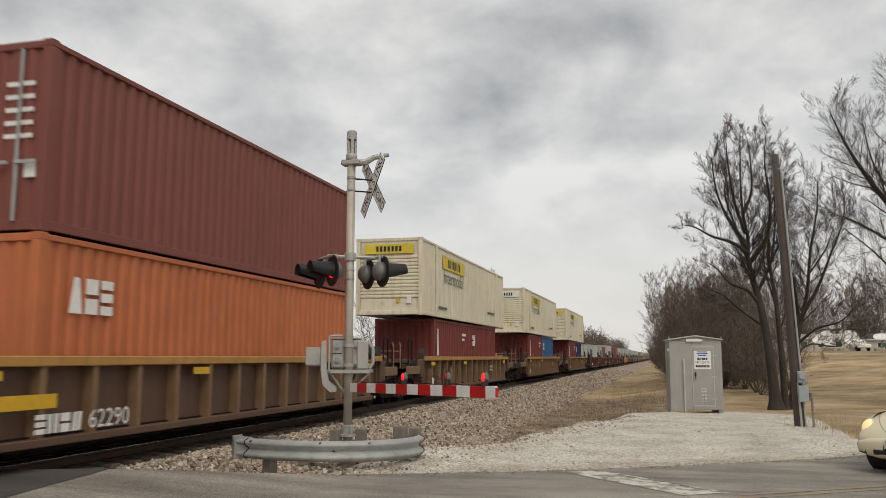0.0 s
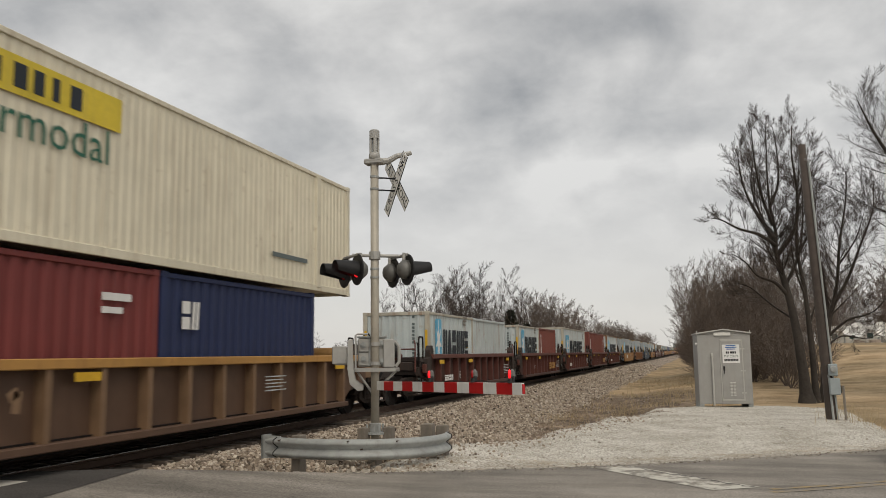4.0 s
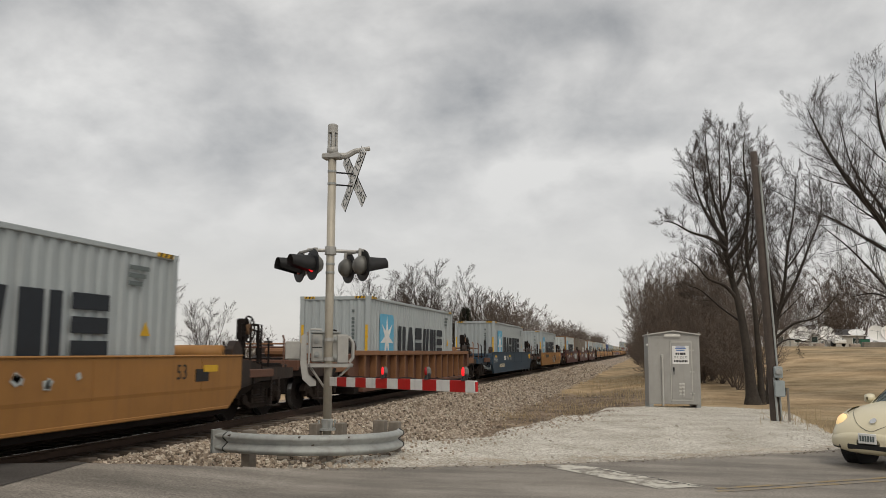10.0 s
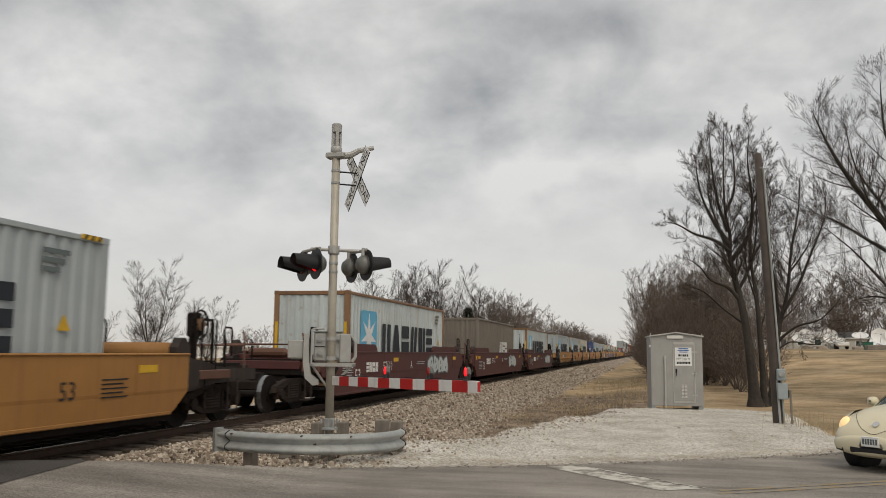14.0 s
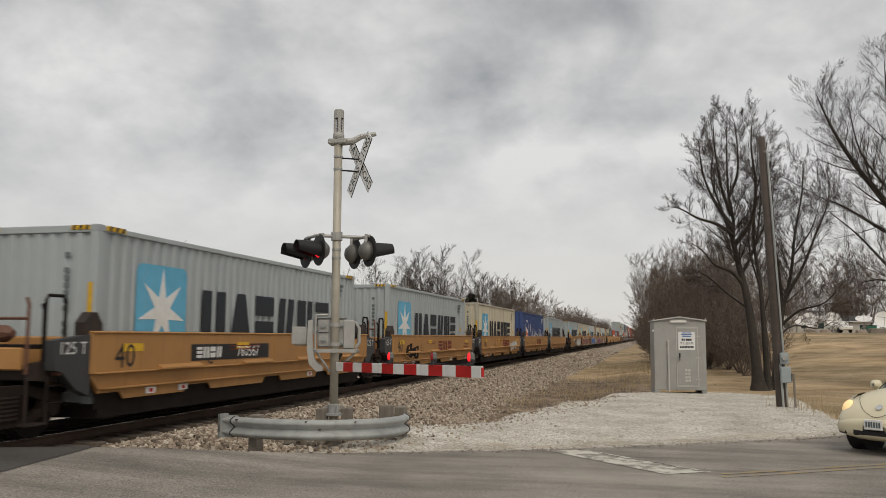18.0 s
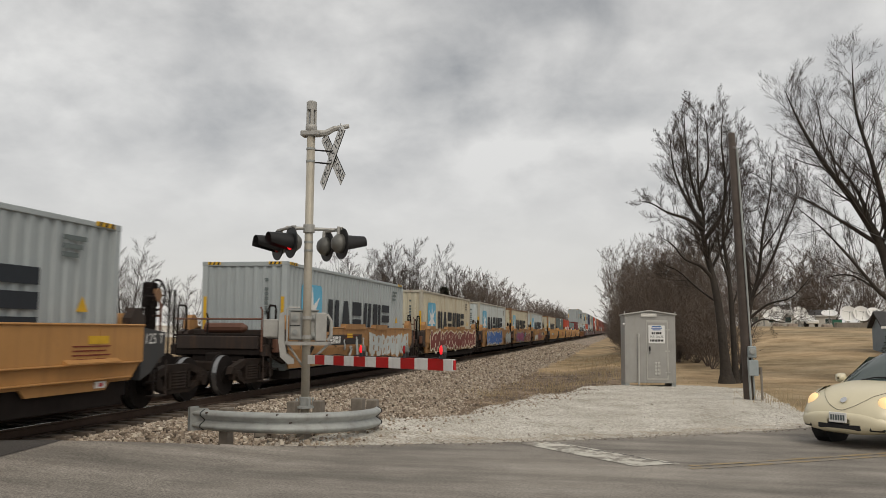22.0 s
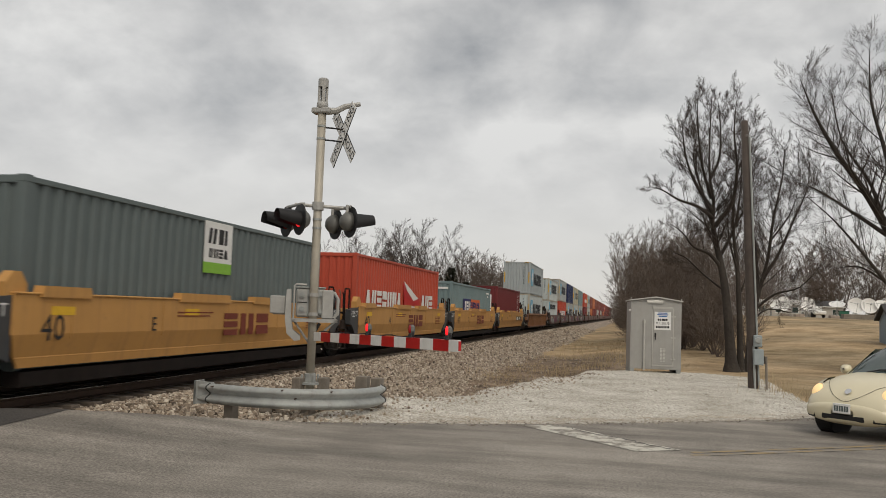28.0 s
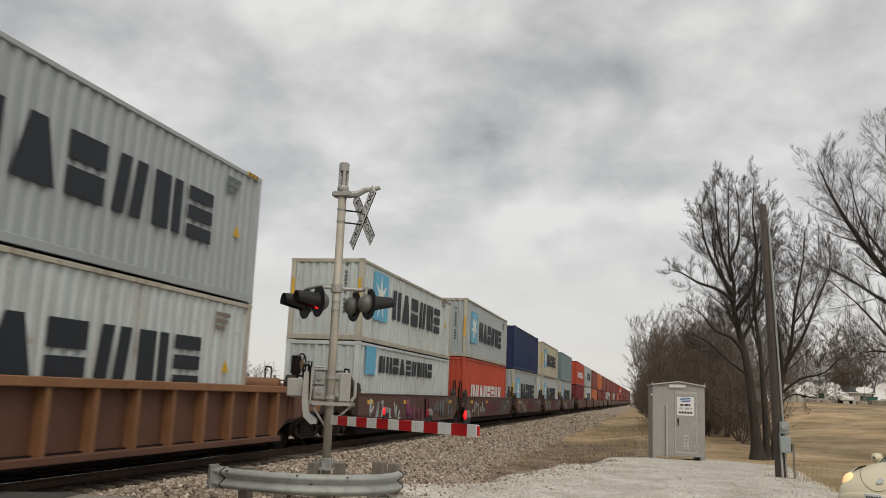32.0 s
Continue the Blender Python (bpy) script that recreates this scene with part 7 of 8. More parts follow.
def bungalow():
    w, h = 0.93, 2.33
    ob = thing("signal_bungalow", "grey metal railway signal cabinet with a white sign", "equipment shed", at=pose(0.96, 28.7, ground_at(0.96, 28.7), 0, 0, 4) @ Matrix.Diagonal((0.88, 1, 1, 1)))
    part("wall_box", Shape().box((-w, 0, 0.1), (w, 1.9, h), 0.01), "shed", ob)
    for x in (-w, -0.12, w - 0.1):
        part("corner_trim", Shape().box((x, -0.012, 0.1), (x + 0.1, 0.0, h)), "shed", ob)
    part("skid", Shape().box((-w, 0.02, -0.08), (-w + 0.16, 1.88, 0.1)), "galv", ob)
    part("skid", Shape().box((w - 0.16, 0.02, -0.08), (w, 1.88, 0.1)), "galv", ob)
    part("gable", Shape().slab([(-w, h), (w, h), (0, h + 0.12)], 1, 0.0, 0.04), "shed", ob)
    for s in (1, -1):
        part("roof_panel", Shape().slab([(0, h + 0.13), (s * (w + 0.05), h + 0.005), (s * (w + 0.05), h + 0.045), (0, h + 0.17)], 1, -0.08, 1.98), "shed_trim", ob)
    door = part("door", Shape().box((-0.10, -0.03, 0.26), (0.62, -0.004, 2.10), 0.008), "shed", ob, "grey metal door")
    for a, b, c, d in ((-0.14, -0.10, 0.22, 2.16), (0.62, 0.66, 0.22, 2.16), (-0.14, 0.66, 2.10, 2.16), (-0.14, 0.66, 0.2, 0.26)):
        part("door_frame", Shape().box((a, -0.02, c), (b, -0.002, d), 0.004), "shed_trim", ob)
    for z in (0.45, 1.15, 1.85):
        part("hinge", Shape().tube([(0.64, -0.04, z - 0.06), (0.64, -0.04, z + 0.06)], 0.016, 6).box((0.55, -0.036, z - 0.02), (0.72, -0.028, z + 0.02)), "shed_trim", door)
    part("handle", Shape().tube([(-0.02, -0.05, 1.22), (-0.02, -0.075, 1.18), (-0.02, -0.075, 1.06)], 0.014, 6).box((-0.05, -0.05, 1.16), (0.01, -0.028, 1.3), 0.006), "black", door)
    lv = Shape()
    for c in (0.16, 0.27):
        for k in range(10):
            lv.slab([(-0.05, 0.36 + 0.045 * k), (-0.03, 0.385 + 0.045 * k), (-0.03, 0.36 + 0.045 * k)], 0, c, c + 0.085)
    part("louvre", lv, "shed_trim", door)
    part("vent_cover", Shape().slab([(-0.05, h - 0.02), (-0.02, h + 0.06), (0.0, h + 0.06), (0.0, h - 0.06), (-0.05, h - 0.06)], 0, -0.33, 0.25), "shed_trim", ob)
    part("conduit", Shape().tube([(-0.43, -0.04, 0.05), (-0.43, -0.04, 1.66)], 0.035, 8).box((-0.47, -0.08, 1.6), (-0.39, -0.01, 1.72), 0.01), "shed_trim", ob)
    part("side_light", Shape().tube([(-w - 0.06, 0.06, 2.02), (-w, 0.06, 2.02)], 0.04, 8), "white", ob)
    for x in (-w, w):
        part("lifting_eye", Shape().tube([(x, 0.0, h - 0.02), (x, 0.0, h + 0.12)], 0.014, 6), "shed_trim", ob)
    sg = part("sign_plate", Shape().box((-0.06, -0.042, 1.40), (0.54, -0.032, 1.99), 0.003), "white_sign", door, "white information sign")
    s = Shape()
    for z, e in ((1.94, 0.17), (1.885, 0.2), (1.83, 0.15)):
        s.box((0.24 - e, -0.046, z), (0.24 + e, -0.042, z + 0.03))
    part("small_print", s, "blue_ink", sg, "rows of small blue print")
    for i, e in enumerate((0.06, 0.04, 0.07, 0.06, 0.05)):
        part("print_bar", Shape().box((0.06 + 0.0765 * i, -0.046, 1.70), (0.06 + 0.0765 * i + e, -0.042, 1.77)), "black", sg)
    for i in range(9):
        part("print_bar", Shape().box((0.055 * i, -0.046, 1.46), (0.055 * i + 0.042, -0.042, 1.53)), "black", sg)
    sign("milepost", "M.P. 250.75", 0.105, "black", sg, pose(0.24, -0.047, 1.615), "black characters")


def utility_pole():
    z = ground_at(3.36, 23.6)
    ob = thing("utility_pole", "leaning dark wooden utility pole with meter boxes", "utility pole")
    b, t = Vector((3.33, 23.6, z - 0.4)), Vector((3.03, 23.55, 7.12))
    d = t - b
    part("shaft", Shape().tube([b + d * k for k in (0, 0.05, 0.5, 1)], [0.14, 0.135, 0.112, 0.095], 14), "pole_wood", ob, "", True)
    part("riser_pipe", Shape().tube([b + d * k + Vector((0.13 - 0.03 * k, -0.1, 0)) for k in (0.05, 0.3, 0.6, 0.94)], 0.026, 8), "galv", ob)
    part("riser_pipe", Shape().tube([b + d * k + Vector((0.02, -0.15, 0)) for k in (0.05, 0.2)], 0.03, 8), "galv", ob)
    m = part("meter_box", Shape().box((-0.08, -0.1, 1.1), (0.13, 0.05, 1.4), 0.02), "meter", ob, "grey electric meter box")
    m.matrix_basis = pose(3.36, 23.42, z)
    part("meter_glass", Shape().tube([(0.025, -0.1, 1.27), (0.025, -0.15, 1.27), (0.025, -0.19, 1.27)], [0.085, 0.085, 0.07], 16), "galv", m)
    m2 = part("switch_box", Shape().box((-0.08, -0.11, 0.62), (0.17, 0.05, 1.04), 0.02), "meter", ob, "grey switch box")
    m2.matrix_basis = pose(3.36, 23.42, z)
    part("switch_lever", Shape().box((0.17, -0.06, 0.66), (0.2, -0.02, 0.86), 0.008), "black", m2)
    part("stake", Shape().tube([(3.62, 23.4, z - 0.2), (3.6, 23.4, z + 0.85)], 0.03, 6), "wood_post", ob)
    part("service_wire", Shape().tube([tuple(Vector((3.05, 23.5, 6.3)).lerp(Vector((26, 62, 8.5)), k / 16) - Vector((0, 0, 1.9 * math.sin(math.pi * k / 16)))) for k in range(17)], 0.014, 4), "black", ob, "thin black service wire")
    part("pole_bracket", Shape().tube([(3.05, 23.4, 6.7), (3.26, 23.38, 6.65)], 0.012, 5), "galv", ob)


# ---- bare trees ----
def round_path(pts, n=4):
    """A round line in space through the points."""
    p = [Vector(q) for q in pts]
    out = []
    for i in range(len(p) - 1):
        a, b, c, d = p[max(i - 1, 0)], p[i], p[i + 1], p[min(i + 2, len(p) - 1)]
        for k in range(n):
            t = k / n
            out.append(0.5 * (2 * b + (c - a) * t + (2 * a - 5 * b + 4 * c - d) * t * t + (3 * b - a - 3 * c + d) * t ** 3))
    return out + [p[-1]]


def ribbon(s, a, b, r, rnd):
    """The finest far twigs: one narrow four-sided face."""
    d = b - a
    o = d.orthogonal().normalized()
    o = Matrix.Rotation(rnd.uniform(0, 6.283), 3, d.normalized()) @ o * r
    s.add([a - o, a + o, b + o * 0.4, b - o * 0.4], [(0, 1, 2, 3)])


def branches(seed, stems, reach, counts, start=0.3, rise=0.35, wide=0.9, least=0.005, far=False, droop=0.0):
    """A leafless tree: stems (line, foot radius, tip radius), then shoots, branchlets and twigs on them.
    counts: shoots for each stem metre, branchlets for each shoot, twigs for each branchlet, tips for each twig."""
    rnd = random.Random(seed)
    limbs, fine = Shape(), Shape()

    def sprout(pts, rad, n, length, level, lo):
        m = len(pts) - 1
        for k in range(n):
            f = lo + (1 - lo) * (k + rnd.random()) / n
            i = min(m - 1, int(f * m))
            u = f * m - i
            q = pts[i].lerp(pts[i + 1], u)
            d = (pts[i + 1] - pts[i]).normalized()
            o = d.orthogonal().normalized()
            o = Matrix.Rotation(rnd.uniform(0, 6.283), 3, d) @ o
            if level == 0:
                nd = d * rnd.uniform(0.35, 0.85) + o * wide * rnd.uniform(0.65, 1.1) + Vector((0, 0, rise * rnd.uniform(0.2, 0.9)))
            else:
                nd = d * rnd.uniform(0.8, 1.2) + o * wide * rnd.uniform(0.35, 0.85) + Vector((0, 0, rise * rnd.uniform(0.1, 0.5)))
            nd.normalize()
            L = length * rnd.uniform(0.5, 1.1) * (1.15 - 0.6 * f)
            r = max(least, (rad[i] * (1 - u) + rad[i + 1] * u) * (rnd.uniform(0.2, 0.36) if level == 0 else rnd.uniform(0.4, 0.6)))
            twig(q, nd, L, r, level)

    def twig(p, d, length, r, level):
        last = level >= len(counts) - 1
        if last:
            ribbon(fine, p, p + d * length, least, rnd)
            return
        if far and level == 1:
            q = p + (d + Vector((rnd.gauss(0, 0.1), rnd.gauss(0, 0.1), 0.1))) * length * 0.5
            e = q + (d + Vector((rnd.gauss(0, 0.25), rnd.gauss(0, 0.25), 0.2))).normalized() * length * 0.5
            ribbon(fine, p, q, least * 1.3, rnd)
            ribbon(fine, q, e, least, rnd)
            sprout([p, q, e], [least, least, least], counts[2], length * 0.75, 2, 0.08)
            return
        n = 4 if level == 0 else 3 if level == 1 else 2 if not last else 1
        if far:
            n = max(2, n - 1)
        pts, rad = [p], [r]
        q = 1.0 if level == 0 else 0.5
        bend = Vector((rnd.gauss(0, 0.06), rnd.gauss(0, 0.06), rnd.gauss(0.05, 0.04))) * q
        for k in range(n):
            d = (d + bend * (2.2 / n) + Vector((rnd.gauss(0, 0.045 * q), rnd.gauss(0, 0.045 * q), (0.06 * rise - droop * 0.1) * q))).normalized()
            pts.append(pts[-1] + d * length / n)
            rad.append(max(least * 0.8, r * (1 - 0.72 * (k + 1) / n)))
        (limbs if level < 1 else fine).tube(pts, rad, 5 if level == 0 else 3, caps=False)
        if not last:
            sprout(pts, rad, counts[level + 1], length * (0.55, 0.72, 0.85)[min(level, 2)], level + 1, 0.12)

    for line, r0, r1, *own in stems:
        pts = round_path(line)
        m = len(pts) - 1
        rad = [(r0 + (r1 - r0) * (k / m) ** 0.8) * (1 + 0.7 * math.exp(-max(p.z, 0) / 0.3) * (line[0][2] < 0)) for k, p in enumerate(pts)]
        limbs.tube(pts, rad, 10 if r0 > 0.12 else 7, caps=False)
        length = sum((b - a).length for a, b in zip(pts, pts[1:]))
        sprout(pts, rad, max(3, round(length * counts[0])), reach * (own[0] if own else 1.0), 0, own[1] if len(own) > 1 else start)
    return limbs, fine


def forked(seed, tall, r0, counts, reach=0.3, far=True, least=0.012, spread=0.34, stems=5, fork=0.25):
    """A tree whose trunk divides into several rising stems."""
    rnd = random.Random(seed)
    out = []
    top = Vector((rnd.gauss(0, 0.04), rnd.gauss(0, 0.04), fork)) * tall
    out.append(([(0, 0, -0.3), tuple(top * 0.5 + Vector((rnd.gauss(0, 0.08), rnd.gauss(0, 0.08), 0))), tuple(top)], r0, r0 * 0.8, 1.0, 0.5))
    for k in range(stems):
        a = 6.283 * (k + rnd.random() * 0.7) / stems
        w = spread * tall * rnd.uniform(0.45, 1.0) * (0.25 if k == 0 else 1)
        h = tall * (rnd.uniform(0.72, 0.95) if k else 0.97)
        e = Vector((math.cos(a) * w, math.sin(a) * w, h))
        f = top * rnd.uniform(0.7, 1.0)
        mid = f.lerp(e, 0.45) + Vector((math.cos(a), math.sin(a), -0.3)) * w * 0.18
        out.append(([tuple(f), tuple(mid), tuple(e)], r0 * rnd.uniform(0.4, 0.65), r0 * 0.08, 1.0, 0.12))
    return branches(seed, out, reach * tall, counts, 0.15, 0.4, 0.9, least, far)


def tree_meshes(name, shapes):
    return mesh(name + "_limbs", shapes[0], "bark", True), mesh(name + "_twigs", shapes[1], "twig")


def tree(meshes, x, y, turn, size, label, z=None):
    ob = thing("bare_tree", label, "tree", "bare trees", at=pose(x, y, ground_at(x, y) if z is None else z, 0, 0, turn) @ Matrix.Diagonal((size, size, size, 1)))
    part("trunk", meshes[0], None, ob, "dark grey-brown trunk and limbs")
    part("crown", meshes[1], None, ob, "fine bare twigs")
    return ob


def joined(meshes_at, name, material, label):
    """Many far trees as one mesh; meshes_at: (vertices, faces, pose)."""
    vs, loops, starts, n, tot = [], [], [], 0, 0
    for (v, f), m in meshes_at:
        a = np.array(m.to_3x3()).T
        vs.append(v @ a + np.array(m.translation))
        loops.append(f + n)
        n += len(v)
    vs, fs = np.concatenate(vs), np.concatenate(loops)
    me = bpy.data.meshes.new(name)
    me.vertices.add(len(vs))
    me.vertices.foreach_set("co", vs.reshape(-1).astype(np.float32))
    me.loops.add(fs.size)
    me.loops.foreach_set("vertex_index", fs.reshape(-1).astype(np.int32))
    me.polygons.add(len(fs))
    me.polygons.foreach_set("loop_start", np.arange(0, fs.size, 4, dtype=np.int32))
    me.update(calc_edges=True)
    me.materials.append(M[material])
    return tagged(new(name, me), label, "woods", kind="stuff")


def quads(shapes):
    """Limbs and twigs as arrays of vertices and four-sided faces."""
    s = Shape()
    for q in shapes:
        s.add(q.v, q.f)
    return np.array(s.v), np.array([f for f in s.f if len(f) == 4])


def cedar_shape(seed, tall):
    rnd = random.Random(seed)
    s = Shape()
    for i in range(900):
        f = rnd.random() ** 0.8
        z = 0.3 + f * (tall - 0.3)
        r = (1 - f) * tall * 0.28 * rnd.uniform(0.5, 1.1) + 0.05
        a = rnd.uniform(0, 6.283)
        c = Vector((r * math.cos(a), r * math.sin(a), z))
        d = Vector((math.cos(a), math.sin(a), rnd.uniform(-0.1, 0.5))).normalized() * rnd.uniform(0.15, 0.32)
        u = d.orthogonal().normalized() * 0.05
        s.add([c - u, c + u, c + d], [(0, 1, 2)])
        u = d.cross(u).normalized() * 0.05
        s.add([c - u, c + u, c + d], [(0, 1, 2)])
    return s


def build_trees():
    rnd = random.Random(21)
    big = [([(0.2, 0, -0.3), (0.1, 0, 1.2), (-0.02, 0.03, 2.6), (-0.2, 0.08, 3.9), (-0.42, 0.1, 4.9), (-0.58, 0.05, 5.8), (-0.55, 0, 6.5), (-0.7, -0.05, 7.5), (-0.72, 0.05, 8.9), (-0.66, 0, 10.7)], 0.225, 0.012, 0.85, 0.4),
           ([(-0.24, 0.08, 4.0), (-0.7, -0.2, 4.5), (-1.3, -0.4, 4.75), (-1.75, -0.5, 5.3), (-2.2, -0.6, 5.6)], 0.09, 0.01, 0.6),
           ([(-0.55, 0.05, 5.9), (-1.15, -0.4, 6.3), (-1.9, -0.6, 6.55), (-2.5, -0.7, 6.9), (-2.9, -0.75, 7.0)], 0.09, 0.01, 0.6),
           ([(-0.58, 0, 6.2), (-1.2, 0.3, 7.3), (-1.6, 0.5, 8.5), (-1.75, 0.45, 9.9)], 0.10, 0.01, 0.7),
           ([(-0.62, 0.05, 6.7), (-1.0, -0.4, 7.8), (-1.2, -0.6, 9.2), (-1.25, -0.6, 10.5)], 0.08, 0.01, 0.7),
           ([(-0.5, 0.05, 5.6), (0.1, -0.3, 6.5), (0.25, -0.5, 7.8), (0.12, -0.6, 9.2), (0.2, -0.6, 10.4)], 0.11, 0.01, 0.75),
           ([(-0.7, 0, 7.4), (-0.3, 0.5, 8.4), (-0.25, 0.7, 9.6), (-0.35, 0.7, 10.7)], 0.07, 0.01, 0.7),
           ([(-0.3, 0.1, 4.4), (0.3, 0.7, 5.6), (0.55, 1.0, 7.0), (0.6, 1.0, 8.4)], 0.08, 0.01, 0.75),
           ([(-0.1, 0.1, 3.1), (-0.8, 0.6, 3.7), (-1.5, 0.9, 4.4), (-2.0, 0.9, 4.6)], 0.05, 0.008, 0.6),
           ([(-0.45, 0.08, 5.2), (-0.8, 1.0, 6.8), (-1.2, 1.5, 8.4), (-1.1, 1.6, 9.6)], 0.09, 0.01, 0.75)]
    mid = [([(0.05, 0, -0.3), (-0.02, 0, 2.4), (-0.12, 0.05, 4.4), (-0.3, 0, 6.0), (-0.2, -0.1, 7.8), (0.2, 0, 9.2), (0.35, 0.1, 10.2)], 0.14, 0.01, 0.75, 0.35),
           ([(-0.12, 0.05, 4.2), (-0.5, -0.3, 5.5), (-0.55, -0.4, 7.2)], 0.06, 0.009, 0.7), ([(-0.28, 0, 5.8), (0.4, 0.4, 7.2), (0.7, 0.6, 8.9)], 0.06, 0.009, 0.7),
           ([(-0.05, 0, 3.0), (0.35, 0.3, 4.2), (0.5, 0.5, 5.6)], 0.05, 0.008, 0.7)]
    third = [([(-0.05, 0, -0.3), (0.2, 0, 2.0), (0.4, 0.05, 3.2), (0.75, 0, 4.6), (0.95, -0.1, 6.3), (1.3, 0, 8.0), (1.4, 0, 9.3)], 0.16, 0.01, 0.8, 0.35),
             ([(0.55, 0, 3.8), (1.2, 0.1, 4.9), (1.75, 0.2, 6.2), (2.3, 0.2, 7.6), (2.4, 0.2, 8.8)], 0.09, 0.01, 0.8), ([(0.3, 0, 2.6), (1.0, -0.3, 3.2), (1.9, -0.5, 3.5), (2.7, -0.5, 4.4)], 0.07, 0.01, 0.65),
             ([(0.4, 0, 3.2), (0.35, 0.6, 5.2), (0.1, 0.9, 7.0), (0.3, 1.0, 8.6)], 0.08, 0.01, 0.8), ([(0.25, 0, 2.2), (0.9, 0.6, 2.6), (1.9, 0.9, 2.5), (2.6, 1.0, 2.9)], 0.05, 0.008, 0.6),
             ([(0.85, 0, 5.4), (1.5, -0.4, 6.4), (1.9, -0.5, 7.6)], 0.05, 0.008, 0.7)]
    W = 12.0
    wide = [([(0.2, 0, -0.4), (-0.1, 0, 2.6), (-0.56, 0, 4.3), (-0.97, 0.1, 5.95), (-1.98, 0, 7.8), (-3.18, -0.2, 9.5), (-4.1, -0.3, 11.2), (-4.7, -0.3, 12.8)], 0.38, 0.015, 1.0, 0.4),
            ([(-0.54, 0, 4.9), (-0.78, -0.2, 7.1), (-1.3, -0.4, 9.5), (-1.85, -0.4, 11.7), (-1.95, -0.5, 14.0)], 0.2, 0.012),
            ([(-0.45, 0, 3.3), (-1.2, -0.3, 3.85), (-2.2, -0.5, 5.1), (-3.4, -0.7, 6.5), (-4.5, -0.8, 7.5)], 0.12, 0.012),
            ([(-0.9, 0, 5.8), (-2.3, 0.5, 6.95), (-3.7, 0.8, 8.0), (-4.6, 0.9, 8.4)], 0.12, 0.012),
            ([(-0.6, 0, 3.5), (-2.0, 0.6, 4.6), (-3.1, 0.9, 4.5)], 0.08, 0.012, 0.8),
            ([(-0.3, 0, 3.6), (0.4, 0.3, 6.0), (0.7, 0.5, 8.6), (0.4, 0.5, 11.4), (0.6, 0.4, 13.6)], 0.2, 0.012),
            ([(0.1, 0, 3.0), (1.5, -0.4, 4.8), (2.8, -0.6, 7.2), (3.4, -0.6, 10.0), (3.6, -0.7, 12.2)], 0.18, 0.012),
            ([(-1.2, 0.1, 6.3), (-1.5, 1.0, 8.3), (-2.6, 1.4, 10.4), (-3.0, 1.5, 12.6)], 0.12, 0.012),
            ([(0.6, 0.4, 7.5), (1.6, 1.0, 9.0), (1.9, 1.2, 11.2), (2.2, 1.2, 13.2)], 0.1, 0.012)]
    fineness = (4.2, 8, 6, 4)
    tree(tree_meshes("tall_tree", branches(11, big, 2.35, fineness, rise=0.4, wide=1.0, least=0.0029, droop=-0.35)), 3.98, 35.6, 0, 1.05, "tall bare tree with a forked dark trunk")
    tree(tree_meshes("slender_tree", branches(23, mid, 2.3, fineness, rise=0.4, wide=1.0, least=0.0029, droop=-0.35)), 4.5, 35.9, 0, 1.0, "slender bare tree beside the taller one")
    tree(tree_meshes("forked_tree", branches(17, third, 2.35, fineness, rise=0.4, wide=1.0, least=0.0029, droop=-0.35)), 4.88, 36.4, 0, 1.0, "slender bare tree beside the taller one")
    tree(tree_meshes("wide_tree", branches(5, wide, 3.0, (3.0, 8, 6, 4), rise=0.4, wide=0.95, least=0.0029, droop=-0.3)), W, 39.0, 0, 1.0, "wide bare tree with arching limbs")
    field = [tree_meshes("field_tree", forked(40 + k, 10.0, 0.15, (2.6, 9, 8), 0.27, True, 0.0072, 0.44, 6 + k % 2, 0.14)) for k in range(4)]
    dense = [quads(forked(80 + k, 10.0, 0.09, (2.2, 8, 8), 0.22, True, 0.0052, 0.3, 10, 0.05)) for k in range(3)]
    packed = [quads(forked(60 + k, 10.0, 0.1, (1.7, 6, 6), 0.25, True, 0.0098, 0.3, 8, 0.05)) for k in range(6)]
    # trees behind the train: x, y, which, size, turn
    for x, y, k, s, t in ((-45.5, 72, 0, 1.0, 10), (-42.5, 76, 2, 0.7, 30), (-66, 72, 3, 1.22, 200), (-71, 70, 1, 0.9, 140), (-57, 78, 2, 0.6, 50), (-29.5, 88, 0, 1.0, 60), (-27.4, 92, 1, 1.12, 90), (-23.6, 92, 2, 1.22, 20), (-25.6, 97, 3, 1.12, 10), (-20.6, 97, 3, 0.98, 45), (-22, 86, 1, 0.8, 220)):
        tree(field[k], x, y, t, s, "bare field tree beyond the railway")
    at = []

    def put(x, y, wide_, tall_, kinds=packed):
        at.append((kinds[rnd.randrange(len(kinds))], pose(x, y, ground_at(x, y) - 0.25, 0, 0, rnd.uniform(0, 360)) @ Matrix.Diagonal((wide_, wide_, tall_, 1))))

    for i in range(66):
        y = 104 + 330 * rnd.random() ** 1.5
        q = rnd.uniform(0.85, 1.12)
        put(CX - 7.5 - rnd.random() * 5 - 0.004 * y, y, q * 1.15, q)
    for i in range(14):
        q = rnd.uniform(0.55, 0.85)
        put(rnd.uniform(-31, -20), rnd.uniform(88, 108), q * 1.2, q)
    for i in range(16):
        q = rnd.uniform(0.4, 0.6)
        put(rnd.uniform(-130, -45), rnd.uniform(95, 170), q * 1.7, q)
    joined(at, "far_woods", "brush", "bare brown trees in a line beyond the railway")
    # the thicket on the near side of the railway
    at = []
    for i in range(24):
        y = 54 + 26 * rnd.random()
        x = rnd.uniform(0.6, 7.5)
        q = rnd.uniform(0.72, 0.84) + 0.03 * min(x, 4.0)
        put(x, y, q * 0.9, q, dense)
